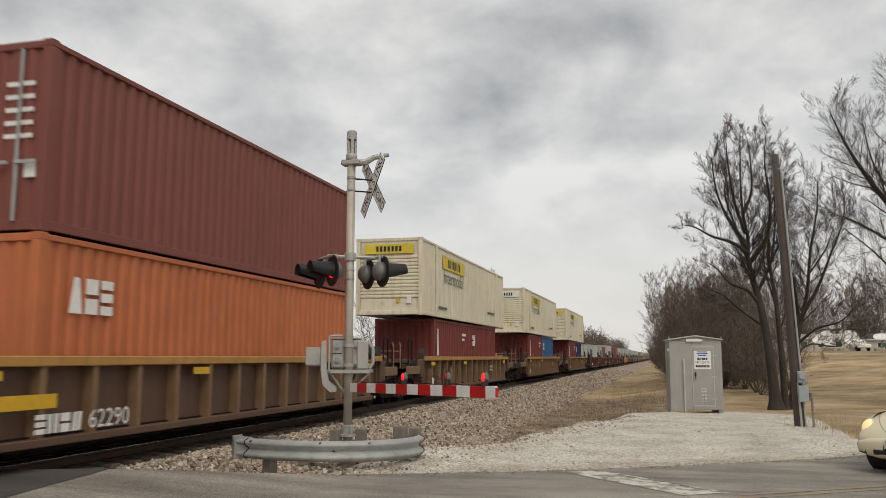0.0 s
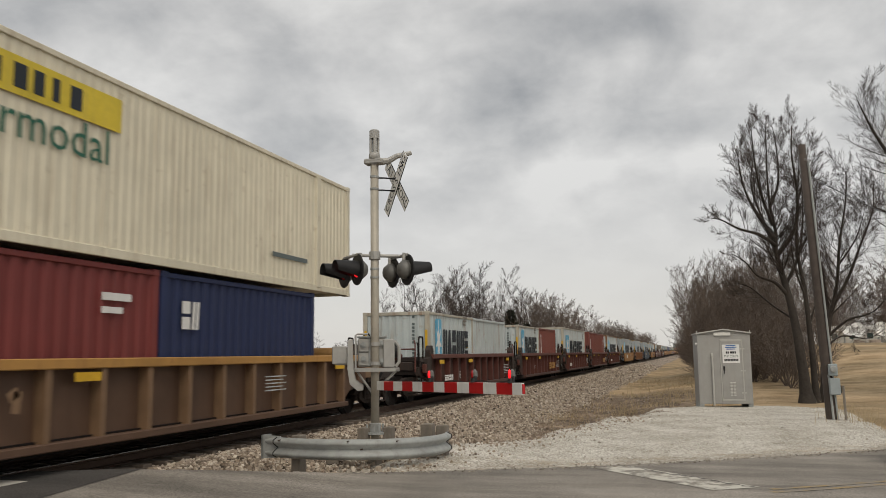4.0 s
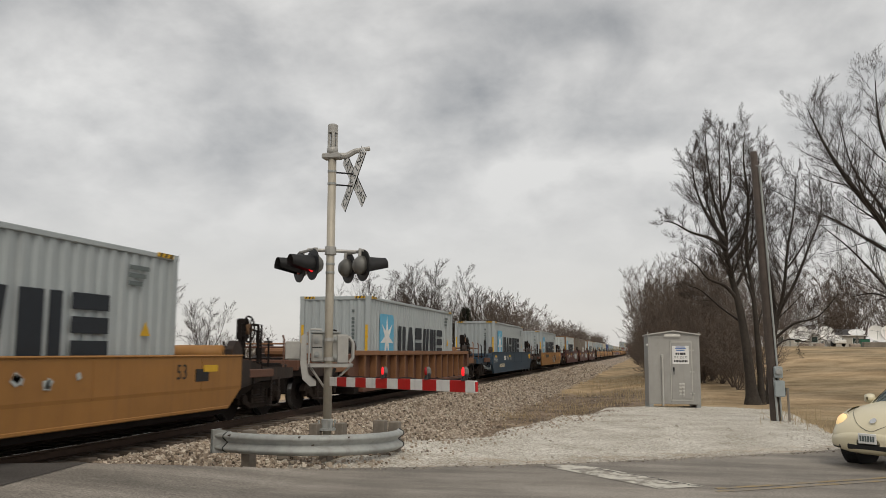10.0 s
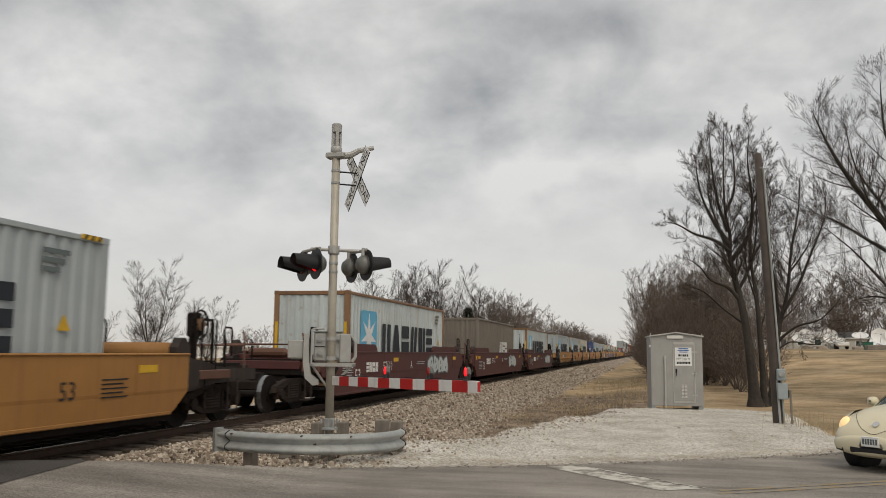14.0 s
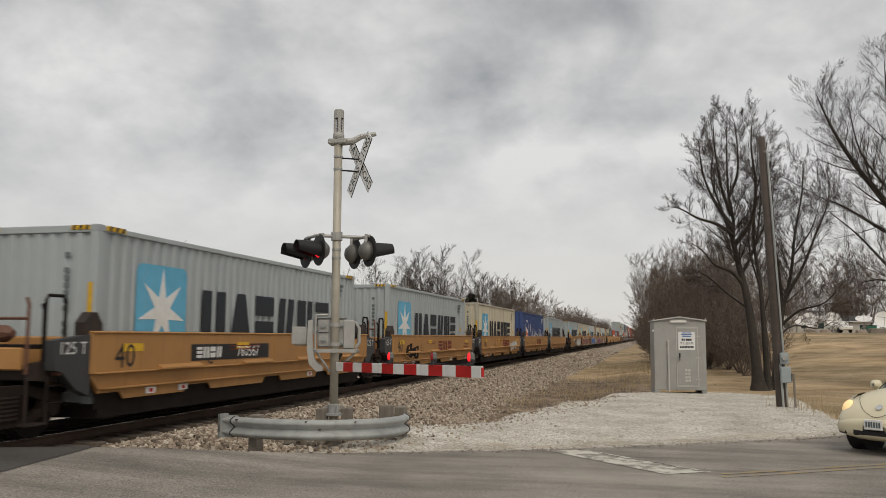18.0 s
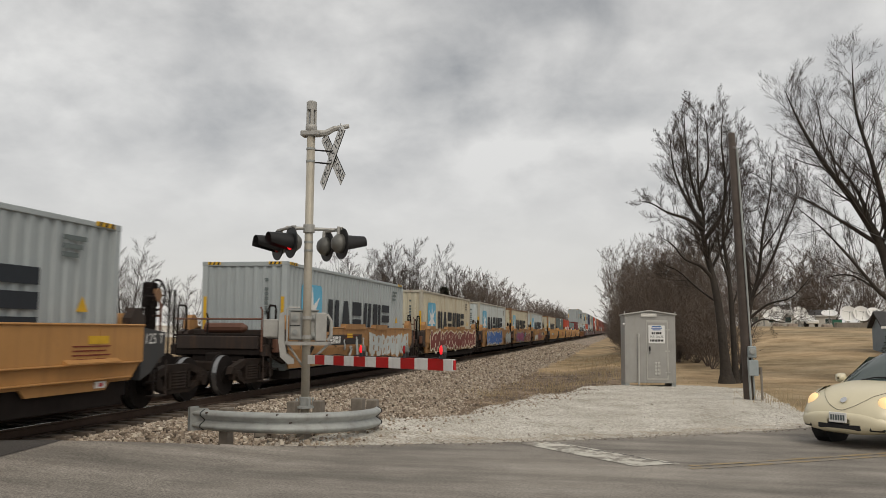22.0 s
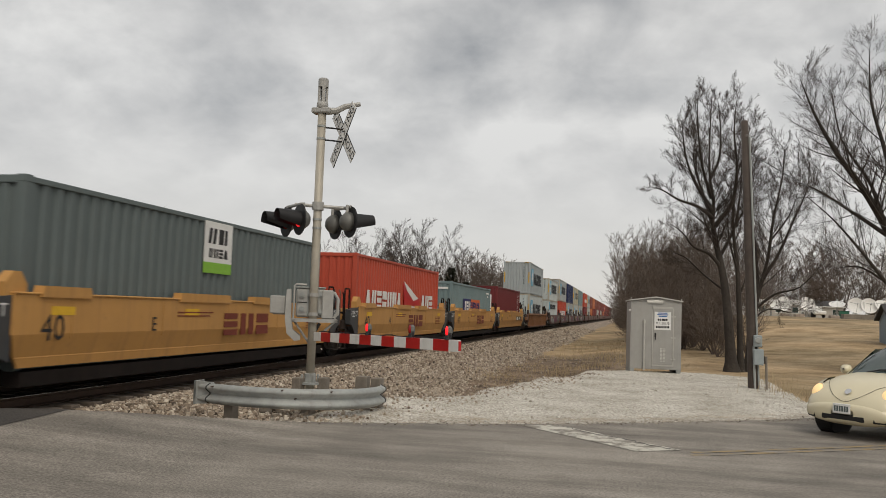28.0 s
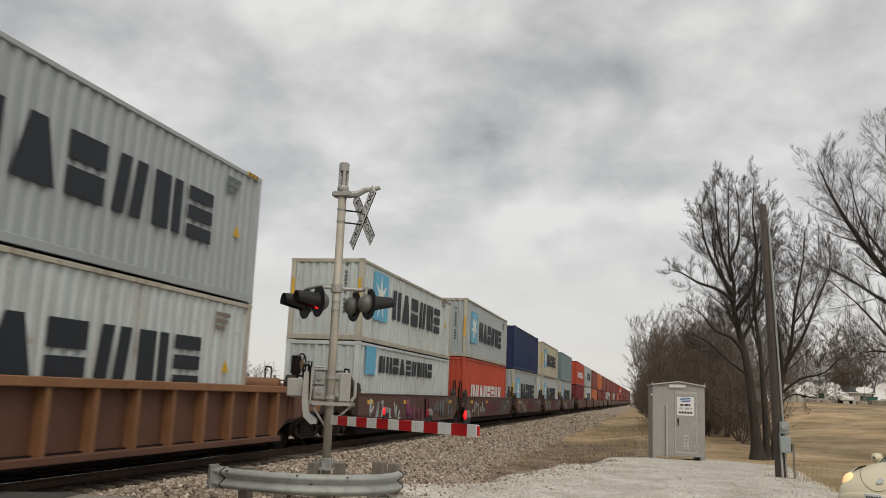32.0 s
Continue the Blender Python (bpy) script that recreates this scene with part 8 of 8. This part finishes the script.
    for i in range(30):
        y = 80 + 300 * rnd.random() ** 1.7
        q = rnd.uniform(0.8, 1.02)
        put(0.6 - 0.012 * (y - 80) + rnd.random() * 8, y, q, q)
    for i in range(30):
        y = 50 + 90 * rnd.random() ** 1.4
        q = rnd.uniform(0.25, 0.55)
        put(rnd.uniform(0.2, 5.4), y, q * 1.6, q)
    for i in range(12):
        y = 150 + 260 * rnd.random()
        q = rnd.uniform(0.35, 0.7)
        put(-3.4 + rnd.random() * 2.5, y, q * 1.6, q)
    joined(at, "thicket", "brush", "dense bare brown thicket beside the railway")
    at = []
    for i in range(34):
        s = rnd.uniform(1.2, 1.7)
        put(rnd.uniform(18, 92), rnd.uniform(150, 200), s * 1.2, s)
    joined(at, "field_woods", "brush", "bare woods behind the houses and dishes")
    cd = [mesh("cedar", cedar_shape(k, 4.0), "cedar") for k in (1, 2)]
    for x, y, k, s in ((-40, 47, 0, 0.75), (-42.5, 47, 1, 0.6), (-37, 46, 1, 0.5), (-19.3, 92, 1, 1.75), (-18.3, 96, 0, 1.4), (-20.4, 91, 0, 1.3), (17.3, 59.6, 0, 0.55), (18.6, 59.2, 1, 0.62)):
        ob = thing("cedar_tree", "dark green evergreen cedar with a dense crown", "tree", "cedars", at=pose(x, y, ground_at(x, y) - 0.1) @ Matrix.Diagonal((s, s, s, 1)))
        part("foliage", cd[k], None, ob)
        part("trunk", Shape().tube([(0, 0, -0.3), (0, 0, 3.2)], [0.09, 0.03], 6), "bark", ob)
    # tufts of dry grass on the bank and the field
    rng = np.random.default_rng(12)
    n = 26000
    y = 17 + 60 * rng.uniform(0, 1, n) ** 1.5
    x = rng.uniform(-6.2, 1, n) + rng.uniform(0, 1, n) ** 1.3 * (6 + 0.32 * y)
    x, y = x + 0.5 * np.sin(y * 1.7) * rng.uniform(0, 1, n), y + 0.6 * np.sin(x * 1.3) * rng.uniform(0, 1, n)
    keep = (x < 2.2 + rng.uniform(-1, 1, n)) & (pad_amount(x, y) < 0.12) & (ballast_amount(x, y) < 0.35) & (road_side(x, y) > 0.7) & (rough(x, y, 0.8, 3.0) + rng.uniform(-0.6, 0.6, n) > -0.1) & ((y > 36) | (x > 0.3) | (rng.uniform(0, 1, n) < 0.22))
    x, y = x[keep], y[keep]
    n = len(x)
    z = height(x, y)
    tall = rng.uniform(0.05, 0.16, n) * (1 + (rng.uniform(0, 1, n) > 0.96) * 1.5) * np.where(x > 2.0, 0.35, 1.0)
    a, lean = rng.uniform(0, 6.283, n), rng.uniform(0.1, 0.6, n) * tall
    w = 0.006 + 0.0004 * y
    p0 = np.stack([x - w * np.sin(a), y + w * np.cos(a), z - 0.01], -1)
    p1 = np.stack([x + w * np.sin(a), y - w * np.cos(a), z - 0.01], -1)
    p2 = np.stack([x + lean * np.cos(a) + 0.3 * w, y + lean * np.sin(a), z + tall], -1)
    p3 = np.stack([x + lean * np.cos(a) - 0.3 * w, y + lean * np.sin(a), z + tall], -1)
    v = np.stack([p0, p1, p2, p3], 1).reshape(-1, 3)
    g = joined([((v, np.arange(4 * n).reshape(-1, 4)), Matrix())], "dry_grass", "drygrass", "tufts of dry tan grass on the bank")
    tagged(g, "tufts of dry tan grass on the bank", "grass", kind="stuff")
    # dry weeds by the pad
    s = Shape()
    for cx, cy, n, hgt in ((4.3, 22.0, 70, 0.5), (4.8, 20.5, 50, 0.4), (4.0, 24.6, 40, 0.35), (-3.2, 27.5, 80, 0.3), (-4.6, 31, 90, 0.4), (-2.6, 34, 90, 0.5), (-0.9, 37, 90, 0.6), (5.2, 18.8, 40, 0.3)):
        for i in range(n):
            x, y = cx + rnd.gauss(0, 0.5), cy + rnd.gauss(0, 0.7)
            z = ground_at(x, y)
            t = Vector((x + rnd.gauss(0, 0.12), y + rnd.gauss(0, 0.12), z + hgt * rnd.uniform(0.4, 1.1)))
            s.tube([(x, y, z - 0.02), tuple(t)], [0.007, 0.003], 3, False)
    tagged(new("dry_weeds", mesh("dry_weeds", s, "drygrass")), "dry brown weed stalks at the gravel edge", "weeds", kind="stuff")


# ---- the cream car ----
def small_car():
    M["car_paint"] = mat("car_paint", (0.66, 0.6, 0.43), 0.25, 0.0, 0.04, 3, 0.0, 20, spec=0.6)
    M["car_glass"] = mat("car_glass", (0.03, 0.05, 0.045), 0.08, 0.0, 0.1, 2, 0.0, 20, spec=1.0)
    M["head_glow"] = glow("head_glow", (0.9, 0.62, 0.3), 0.55)
    M["chrome"] = mat("chrome", (0.6, 0.6, 0.6), 0.2, 1.0, 0.05, 5, 0)
    M["amber"] = glow("amber", (0.75, 0.17, 0.04), 0.25)
    ob = thing("compact_car", "cream rounded compact car with lit headlamps", "car", at=pose(4.63, 15.22, 0.0, 0, 0, 180 + 46.5) @ Matrix.Diagonal((1, 0.89, 1, 1)))
    # stations from the nose (x = +2.05) to the tail: x, half width, top, belly
    st = [(2.06, 0.50, 0.50, 0.30), (2.02, 0.64, 0.60, 0.24), (1.94, 0.74, 0.68, 0.21), (1.8, 0.80, 0.79, 0.2), (1.55, 0.845, 0.89, 0.2), (1.25, 0.86, 0.95, 0.2), (0.95, 0.862, 0.98, 0.2), (0.5, 0.862, 0.99, 0.2), (-0.5, 0.862, 1.0, 0.2), (-1.2, 0.86, 0.97, 0.2), (-1.6, 0.83, 0.88, 0.22), (-1.9, 0.72, 0.74, 0.26), (-2.04, 0.5, 0.55, 0.32)]

    def section(x, w, t, b, n=26):
        out = []
        for k in range(n):
            a = 2 * math.pi * k / n
            c, s = math.cos(a), math.sin(a)
            p = 2.0 / 3.2
            yy = w * math.copysign(abs(c) ** p, c)
            zz = (t + b) / 2 + (t - b) / 2 * math.copysign(abs(s) ** (2.0 / 2.4), s)
            out.append((x, yy, zz))
        return out

    body = Shape().grid([section(*s) for s in st], True)
    body.add(section(*st[0]), [tuple(range(26))]).add(section(*st[-1]), [tuple(range(26))])
    part("body", body, "car_paint", ob, "cream painted body", True)
    # cabin dome
    rows, n = [], 18
    cab = [(1.05, 0.62, 0.94), (0.72, 0.68, 1.14), (0.4, 0.7, 1.32), (0.05, 0.7, 1.44), (-0.35, 0.7, 1.49), (-0.8, 0.69, 1.45), (-1.2, 0.66, 1.32), (-1.6, 0.58, 1.08), (-1.8, 0.5, 0.88)]
    for x, w, t in cab:
        r = []
        for k in range(n + 1):
            a = math.pi * k / n
            c, s = math.cos(a), math.sin(a)
            r.append((x, w * 1.12 * math.copysign(abs(c) ** 0.75, c) * (1 - 0.12 * s), 0.85 + (t - 0.85) * abs(s) ** 0.7))
        rows.append(r)
    part("roof", Shape().grid([r for r in rows[3:]]), "car_paint", ob, "", True)
    part("windscreen", Shape().grid([r[3:-3] for r in rows[:4]]), "car_glass", ob, "dark reflecting windscreen", True)
    for sl in (slice(0, 4), slice(-4, None)):
        part("window_pillar", Shape().grid([[(p[0], p[1] * 1.01, p[2] + 0.004) for p in r[sl]] for r in rows[:4]]), "car_paint", ob, "", True)
    for s in (1, -1):
        g = Shape().grid([[(x, s * (0.80 - 0.16 * (z - 0.95) / 0.4), z) for x in np.linspace(0.62 - (z - 0.95) * 1.4, -0.9 + (z - 0.95) * 0.5, 8)] for z in np.linspace(0.97, 1.32, 5)])
        part("side_window", g, "car_glass", ob, "", True)
        # wings over the wheels
        for x0 in (1.27, -1.25):
            rw = []
            for k in range(13):
                a = math.pi * k / 12
                c, sn = math.cos(a), math.sin(a)
                rw.append([(x0 + 0.5 * c * f, s * (0.70 + d), 0.32 + 0.47 * sn * f) for f, d in ((1.18, 0.0), (1.1, 0.11), (0.97, 0.165), (0.80, 0.165), (0.76, 0.1))])
            part("wing", Shape().grid(rw), "car_paint", ob, "", True)
            wh = part("wheel", Shape().tube([(x0, s * 0.66, 0.31), (x0, s * 0.69, 0.31), (x0, s * 0.83, 0.31), (x0, s * 0.85, 0.31)], [0.27, 0.315, 0.315, 0.28], 24), "rubber", ob, "black tyre", True)
            part("rim", Shape().tube([(x0, s * 0.84, 0.31), (x0, s * 0.86, 0.31)], 0.19, 16), "chrome", wh)
            part("wheel_well", Shape().tube([(x0, s * 0.55, 0.33), (x0, s * 0.82, 0.33)], 0.385, 20), "black", ob)
        rows_h = []
        for i in range(6):
            ph = math.pi / 2 * i / 5
            rows_h.append([(0.08 * math.sin(ph), 0.115 * math.cos(ph) * math.cos(a), 0.125 * math.cos(ph) * math.sin(a)) for a in np.linspace(0, 2 * math.pi, 18, endpoint=False)])
        lamp = part("headlamp", Shape().grid(rows_h, True), "head_glow", ob, "lit round headlamp", True)
        lamp.matrix_basis = pose(1.81, s * 0.63, 0.665, 0, -28, s * 24)
        part("lamp_rim", Shape().tube([(0.0, 0.125 * math.cos(a), 0.135 * math.sin(a)) for a in np.linspace(0, 2 * math.pi, 19)], 0.014, 5, False), "car_paint", lamp)
        part("turn_signal", Shape().box((-0.02, -0.11, -0.015), (0.02, 0.11, 0.015), 0.006), "amber", ob).matrix_basis = pose(1.985, s * 0.60, 0.475, 0, 0, s * 26)
        part("mirror", Shape().grid([section(-0.02, 0.02, 0.06, -0.06, 12), section(0.0, 0.10, 0.08, -0.08, 12), section(0.06, 0.09, 0.07, -0.07, 12), section(0.1, 0.02, 0.02, -0.02, 12)], True), "car_paint", ob, "", True).matrix_basis = pose(0.74, s * 0.80, 0.98)
        part("intake", Shape().box((-0.02, -0.12, -0.05), (0.03, 0.12, 0.05), 0.02), "black", ob).matrix_basis = pose(2.0, s * 0.6, 0.335, 0, 0, s * 26)
    part("bumper", Shape().grid([section(1.7, 0.83, 0.56, 0.22), section(1.9, 0.79, 0.56, 0.22), section(2.0, 0.72, 0.55, 0.23), section(2.06, 0.6, 0.53, 0.25), section(2.09, 0.42, 0.5, 0.28), section(2.1, 0.2, 0.46, 0.32)], True), "car_paint", ob, "", True)
    part("intake", Shape().box((2.0, -0.38, 0.285), (2.102, 0.38, 0.375), 0.02), "black", ob, "dark bumper opening")
    pl = part("licence_plate", Shape().box((2.105, -0.155, 0.385), (2.125, 0.155, 0.535), 0.006), "white_sign", ob, "white plate with dark bars")
    s = Shape()
    for i in range(6):
        s.box((2.125, -0.125 + 0.044 * i, 0.42), (2.129, -0.095 + 0.044 * i, 0.50))
    part("plate_mark", s, "c_slate", pl)
    seam = []
    for a in np.linspace(-0.58, 0.58, 29):
        x = 2.035 - 0.5 * (abs(a) / 0.58) ** 2.4
        w, t, lo = (float(np.interp(x, [q[0] for q in st[::-1]], [q[k] for q in st[::-1]])) for k in (1, 2, 3))
        c = min(1.0, (abs(a) / w) ** 1.6)
        seam.append((x + 0.004, a, (t + lo) / 2 + (t - lo) / 2 * max(0.0, 1 - c * c) ** 0.417 + 0.004))
    part("bonnet_seam", Shape().tube(seam, 0.003, 4), "rubber", ob)
    part("badge", Shape().tube([(0, 0, 0), (0.012, 0, 0)], 0.055, 18), "chrome", ob, "round chrome badge").matrix_basis = pose(1.93, 0, 0.705, 0, -48, 0)
    for a in (-0.25, 0.2):
        part("wiper", Shape().tube([(1.02, a, 0.97), (0.95, a + 0.2, 1.02), (0.93, a + 0.42, 1.03)], 0.011, 5), "rubber", ob)


# ---- across the field ----
def dish(x, y, turn, tilt, r):
    z = ground_at(x, y)
    ob = thing("satellite_dish", "large white satellite dish on a stand", "satellite dish", "dishes in the field", at=pose(x, y, z, 0, 0, turn))
    rows = []
    for k in range(7):
        f = k / 6
        rows.append([(r * f * math.cos(a), -0.28 * r * f * f, r * f * math.sin(a)) for a in np.linspace(0, 2 * math.pi, 28, endpoint=False)])
    s = Shape().grid(rows, True).grid([[(p[0], p[1] + 0.05, p[2]) for p in q] for q in rows], True)
    d = part("reflector", s, "white_sign", ob, "white shallow bowl", True)
    d.matrix_basis = pose(0, -0.25, r * 0.95 + 0.75, -tilt, 0, 0)
    f = Shape()
    for a in (0.5, 2.6, 4.7):
        f.tube([(r * 0.8 * math.cos(a), -0.2 * r, r * 0.8 * math.sin(a)), (0, -0.85 * r, 0)], 0.025, 5)
    part("feed_strut", f.tube([(0, -0.8 * r, 0), (0, -0.95 * r, 0)], 0.1, 8), "galv", d)
    part("stand", Shape().tube([(0, 0, -0.3), (0, 0, r + 0.6)], 0.12, 8).tube([(-0.8, 0.6, 0), (0, 0, r)], 0.05, 6).tube([(0.8, 0.6, 0), (0, 0, r)], 0.05, 6), "galv", ob)


def low_building(x, y, turn, w, d, h, wall, roof_m, label, pitch=0.9, name="low_house", windows=2):
    z = ground_at(x, y) - 0.1
    ob = thing(name, label, "building", at=pose(x, y, z, 0, 0, turn))
    part("wall", Shape().box((-w / 2, 0, 0), (w / 2, d, h)), wall, ob)
    part("gable", Shape().slab([(0, h), (d, h), (d / 2, h + pitch)], 0, -w / 2, w / 2), wall, ob)
    for s in (0, 1):
        a, b = (-0.3, d / 2) if s == 0 else (d + 0.3, d / 2)
        part("roof", Shape().slab([(a, h - 0.05), (b, h + pitch + 0.06), (b, h + pitch + 0.2), (a, h + 0.1)], 0, -w / 2 - 0.3, w / 2 + 0.3), roof_m, ob)
    part("fascia", Shape().box((-w / 2 - 0.3, -0.33, h - 0.08), (w / 2 + 0.3, -0.3, h + 0.08)), "white_sign", ob)
    for k in range(windows):
        a = -w / 2 + w * (k + 0.5) / windows
        win = part("window", Shape().box((a - 0.5, -0.03, h * 0.35), (a + 0.5, 0.02, h * 0.8)), "white_sign", ob)
        part("pane", Shape().box((a - 0.43, -0.04, h * 0.38), (a + 0.43, -0.02, h * 0.77)), "car_glass", win)


def build_far():
    M["siding"] = mat("siding", (0.22, 0.27, 0.31), 0.7, 0, 0.1, 3, 0.05)
    M["roof_dark"] = mat("roof_dark", (0.05, 0.048, 0.048), 0.9, 0, 0.2, 3)
    M["tan_wall"] = mat("tan_wall", (0.42, 0.4, 0.36), 0.7, 0, 0.1, 3)
    low_building(20.9, 61.0, -6, 7.0, 5.0, 1.9, "siding", "roof_dark", "small blue-grey garage with a dark roof", 0.95, "garage", 0)
    for x, y, r, tn, ti in ((20.8, 131, 0.95, 40, 30), (21.9, 128, 1.05, 10, 20), (25.4, 130, 1.12, 12, 22), (30.0, 132, 1.1, -10, 65), (32.0, 130, 1.15, 0, 18), (33.7, 130, 1.15, 4, 20), (35.4, 130, 1.1, 15, 40), (38.4, 131, 1.1, 10, 20)):
        dish(x, y, tn, ti, r)
    low_building(22.8, 137, 5, 7.4, 6, 2.1, "tan_wall", "tan_wall", "low pale metal building", 0.5, "low_house", 3)
    low_building(30.5, 140, 0, 4.5, 5, 1.9, "tan_wall", "roof_dark", "low pale house with a dark roof", 0.8, "low_house", 2)
    low_building(58, 140, -5, 14, 8, 2.6, "tan_wall", "roof_dark", "low pale house with a dark roof", 1.2, "low_house", 3)
    low_building(-98, 150, 30, 46, 10, 2.4, "white_sign", "white_sign", "long low white far building", 0.6, "low_house", 0)
    z = ground_at(27.2, 134)
    ob = thing("pickup_truck", "white pickup truck parked by the dishes", "car", at=pose(27.2, 134, z, 0, 0, 100))
    part("body", Shape().box((-2.6, -0.9, 0.45), (2.6, 0.9, 1.0), 0.12), "white_sign", ob)
    part("cab", Shape().slab([(-1.2, 1.0), (1.0, 1.0), (0.5, 1.7), (-1.0, 1.7)], 1, -0.82, 0.82), "white_sign", ob)
    part("window", Shape().slab([(-1.0, 1.1), (0.75, 1.1), (0.4, 1.58), (-0.9, 1.58)], 1, -0.84, 0.84), "car_glass", ob)
    for x in (-1.7, 1.7):
        for s in (-0.8, 0.8):
            part("wheel", Shape().tube([(x, s - 0.12, 0.4), (x, s + 0.12, 0.4)], 0.4, 14), "rubber", ob)
    z = ground_at(29.8, 127)
    ob = thing("green_bin", "dark green bin in the field", "bin", at=pose(29.8, 127, z))
    part("tub", Shape().slab([(-0.5, 0.0), (0.5, 0.0), (0.6, 1.0), (-0.6, 1.0)], 1, -0.5, 0.5), "green", ob)
    part("lid", Shape().box((-0.64, -0.54, 1.0), (0.64, 0.54, 1.06), 0.02), "black", ob)
    z = ground_at(28, 112)
    tagged(new("low_wall", mesh("low_wall", Shape().box((26.2, 112, z - 0.3), (31.2, 113.2, z + 0.6), 0.05), "wood_post")), "low dark timber edging in the field", "wall")
    rnd = random.Random(4)
    for x, y in ((20.5, 118), (22.4, 119), (26.2, 117), (28.6, 119), (24, 78), (27.5, 90), (16.5, 52)):
        s = Shape()
        for k in range(5):
            a, b = rnd.uniform(-0.4, 0.4), rnd.uniform(0.2, 0.4)
            s.box((a - b, -b, -0.1), (a + b, b, rnd.uniform(0.15, 0.4)), 0.06)
        ob = new("field_stone", mesh("field_stone", s, "stone"))
        ob.matrix_basis = pose(x, y, ground_at(x, y), 0, 0, rnd.uniform(0, 180))
        tagged(ob, "weathered stones lying in dry grass", "stone", "field stones")
    for x, y, h in ((52, 133, 9.0), (47, 152, 9.0)):
        ob = thing("street_pole", "thin far utility pole", "utility pole", "far poles", at=pose(x, y, ground_at(x, y)))
        part("shaft", Shape().tube([(0, 0, -0.3), (0, 0, h)], [0.14, 0.1], 8), "pole_wood", ob)
        part("crossbar", Shape().box((-1.1, -0.06, h - 0.7), (1.1, 0.06, h - 0.58)), "pole_wood", ob)
    # lattice tower far behind
    ob = thing("lattice_tower", "slim far steel lattice tower", "tower", at=pose(51.3, 240, ground_at(51.3, 240)))
    s = Shape()
    legs = [Vector((math.cos(a), math.sin(a), 0)) * 0.9 for a in (0.3, 2.4, 4.5)]
    for i in range(16):
        for k in range(3):
            a, b = legs[k] * (1 - i * 0.03), legs[(k + 1) % 3] * (1 - (i + 1) * 0.03)
            s.tube([a + Vector((0, 0, 2 * i)), b + Vector((0, 0, 2 * i + 2))], 0.05, 3, False)
    part("lattice", s, "galv", ob)
    for p in legs:
        part("leg", Shape().tube([p, p * 0.5 + Vector((0, 0, 33))], 0.07, 4), "galv", ob)


crossing_signal()
guard_rail()
bungalow()
utility_pole()
small_car()
build_far()
build_trees()


# ---- motion ----
def motions():
    times = (0, 4, 8, 12, 16, 20, 24, 28, 32)
    for ob, u in MOVING:
        z = ob["z"] if "z" in ob.keys() else 0.0
        if "z" in ob.keys():
            del ob["z"]
        walk(ob, [(t, pose(CX, u - D(t), z)) for t in times])


motions()
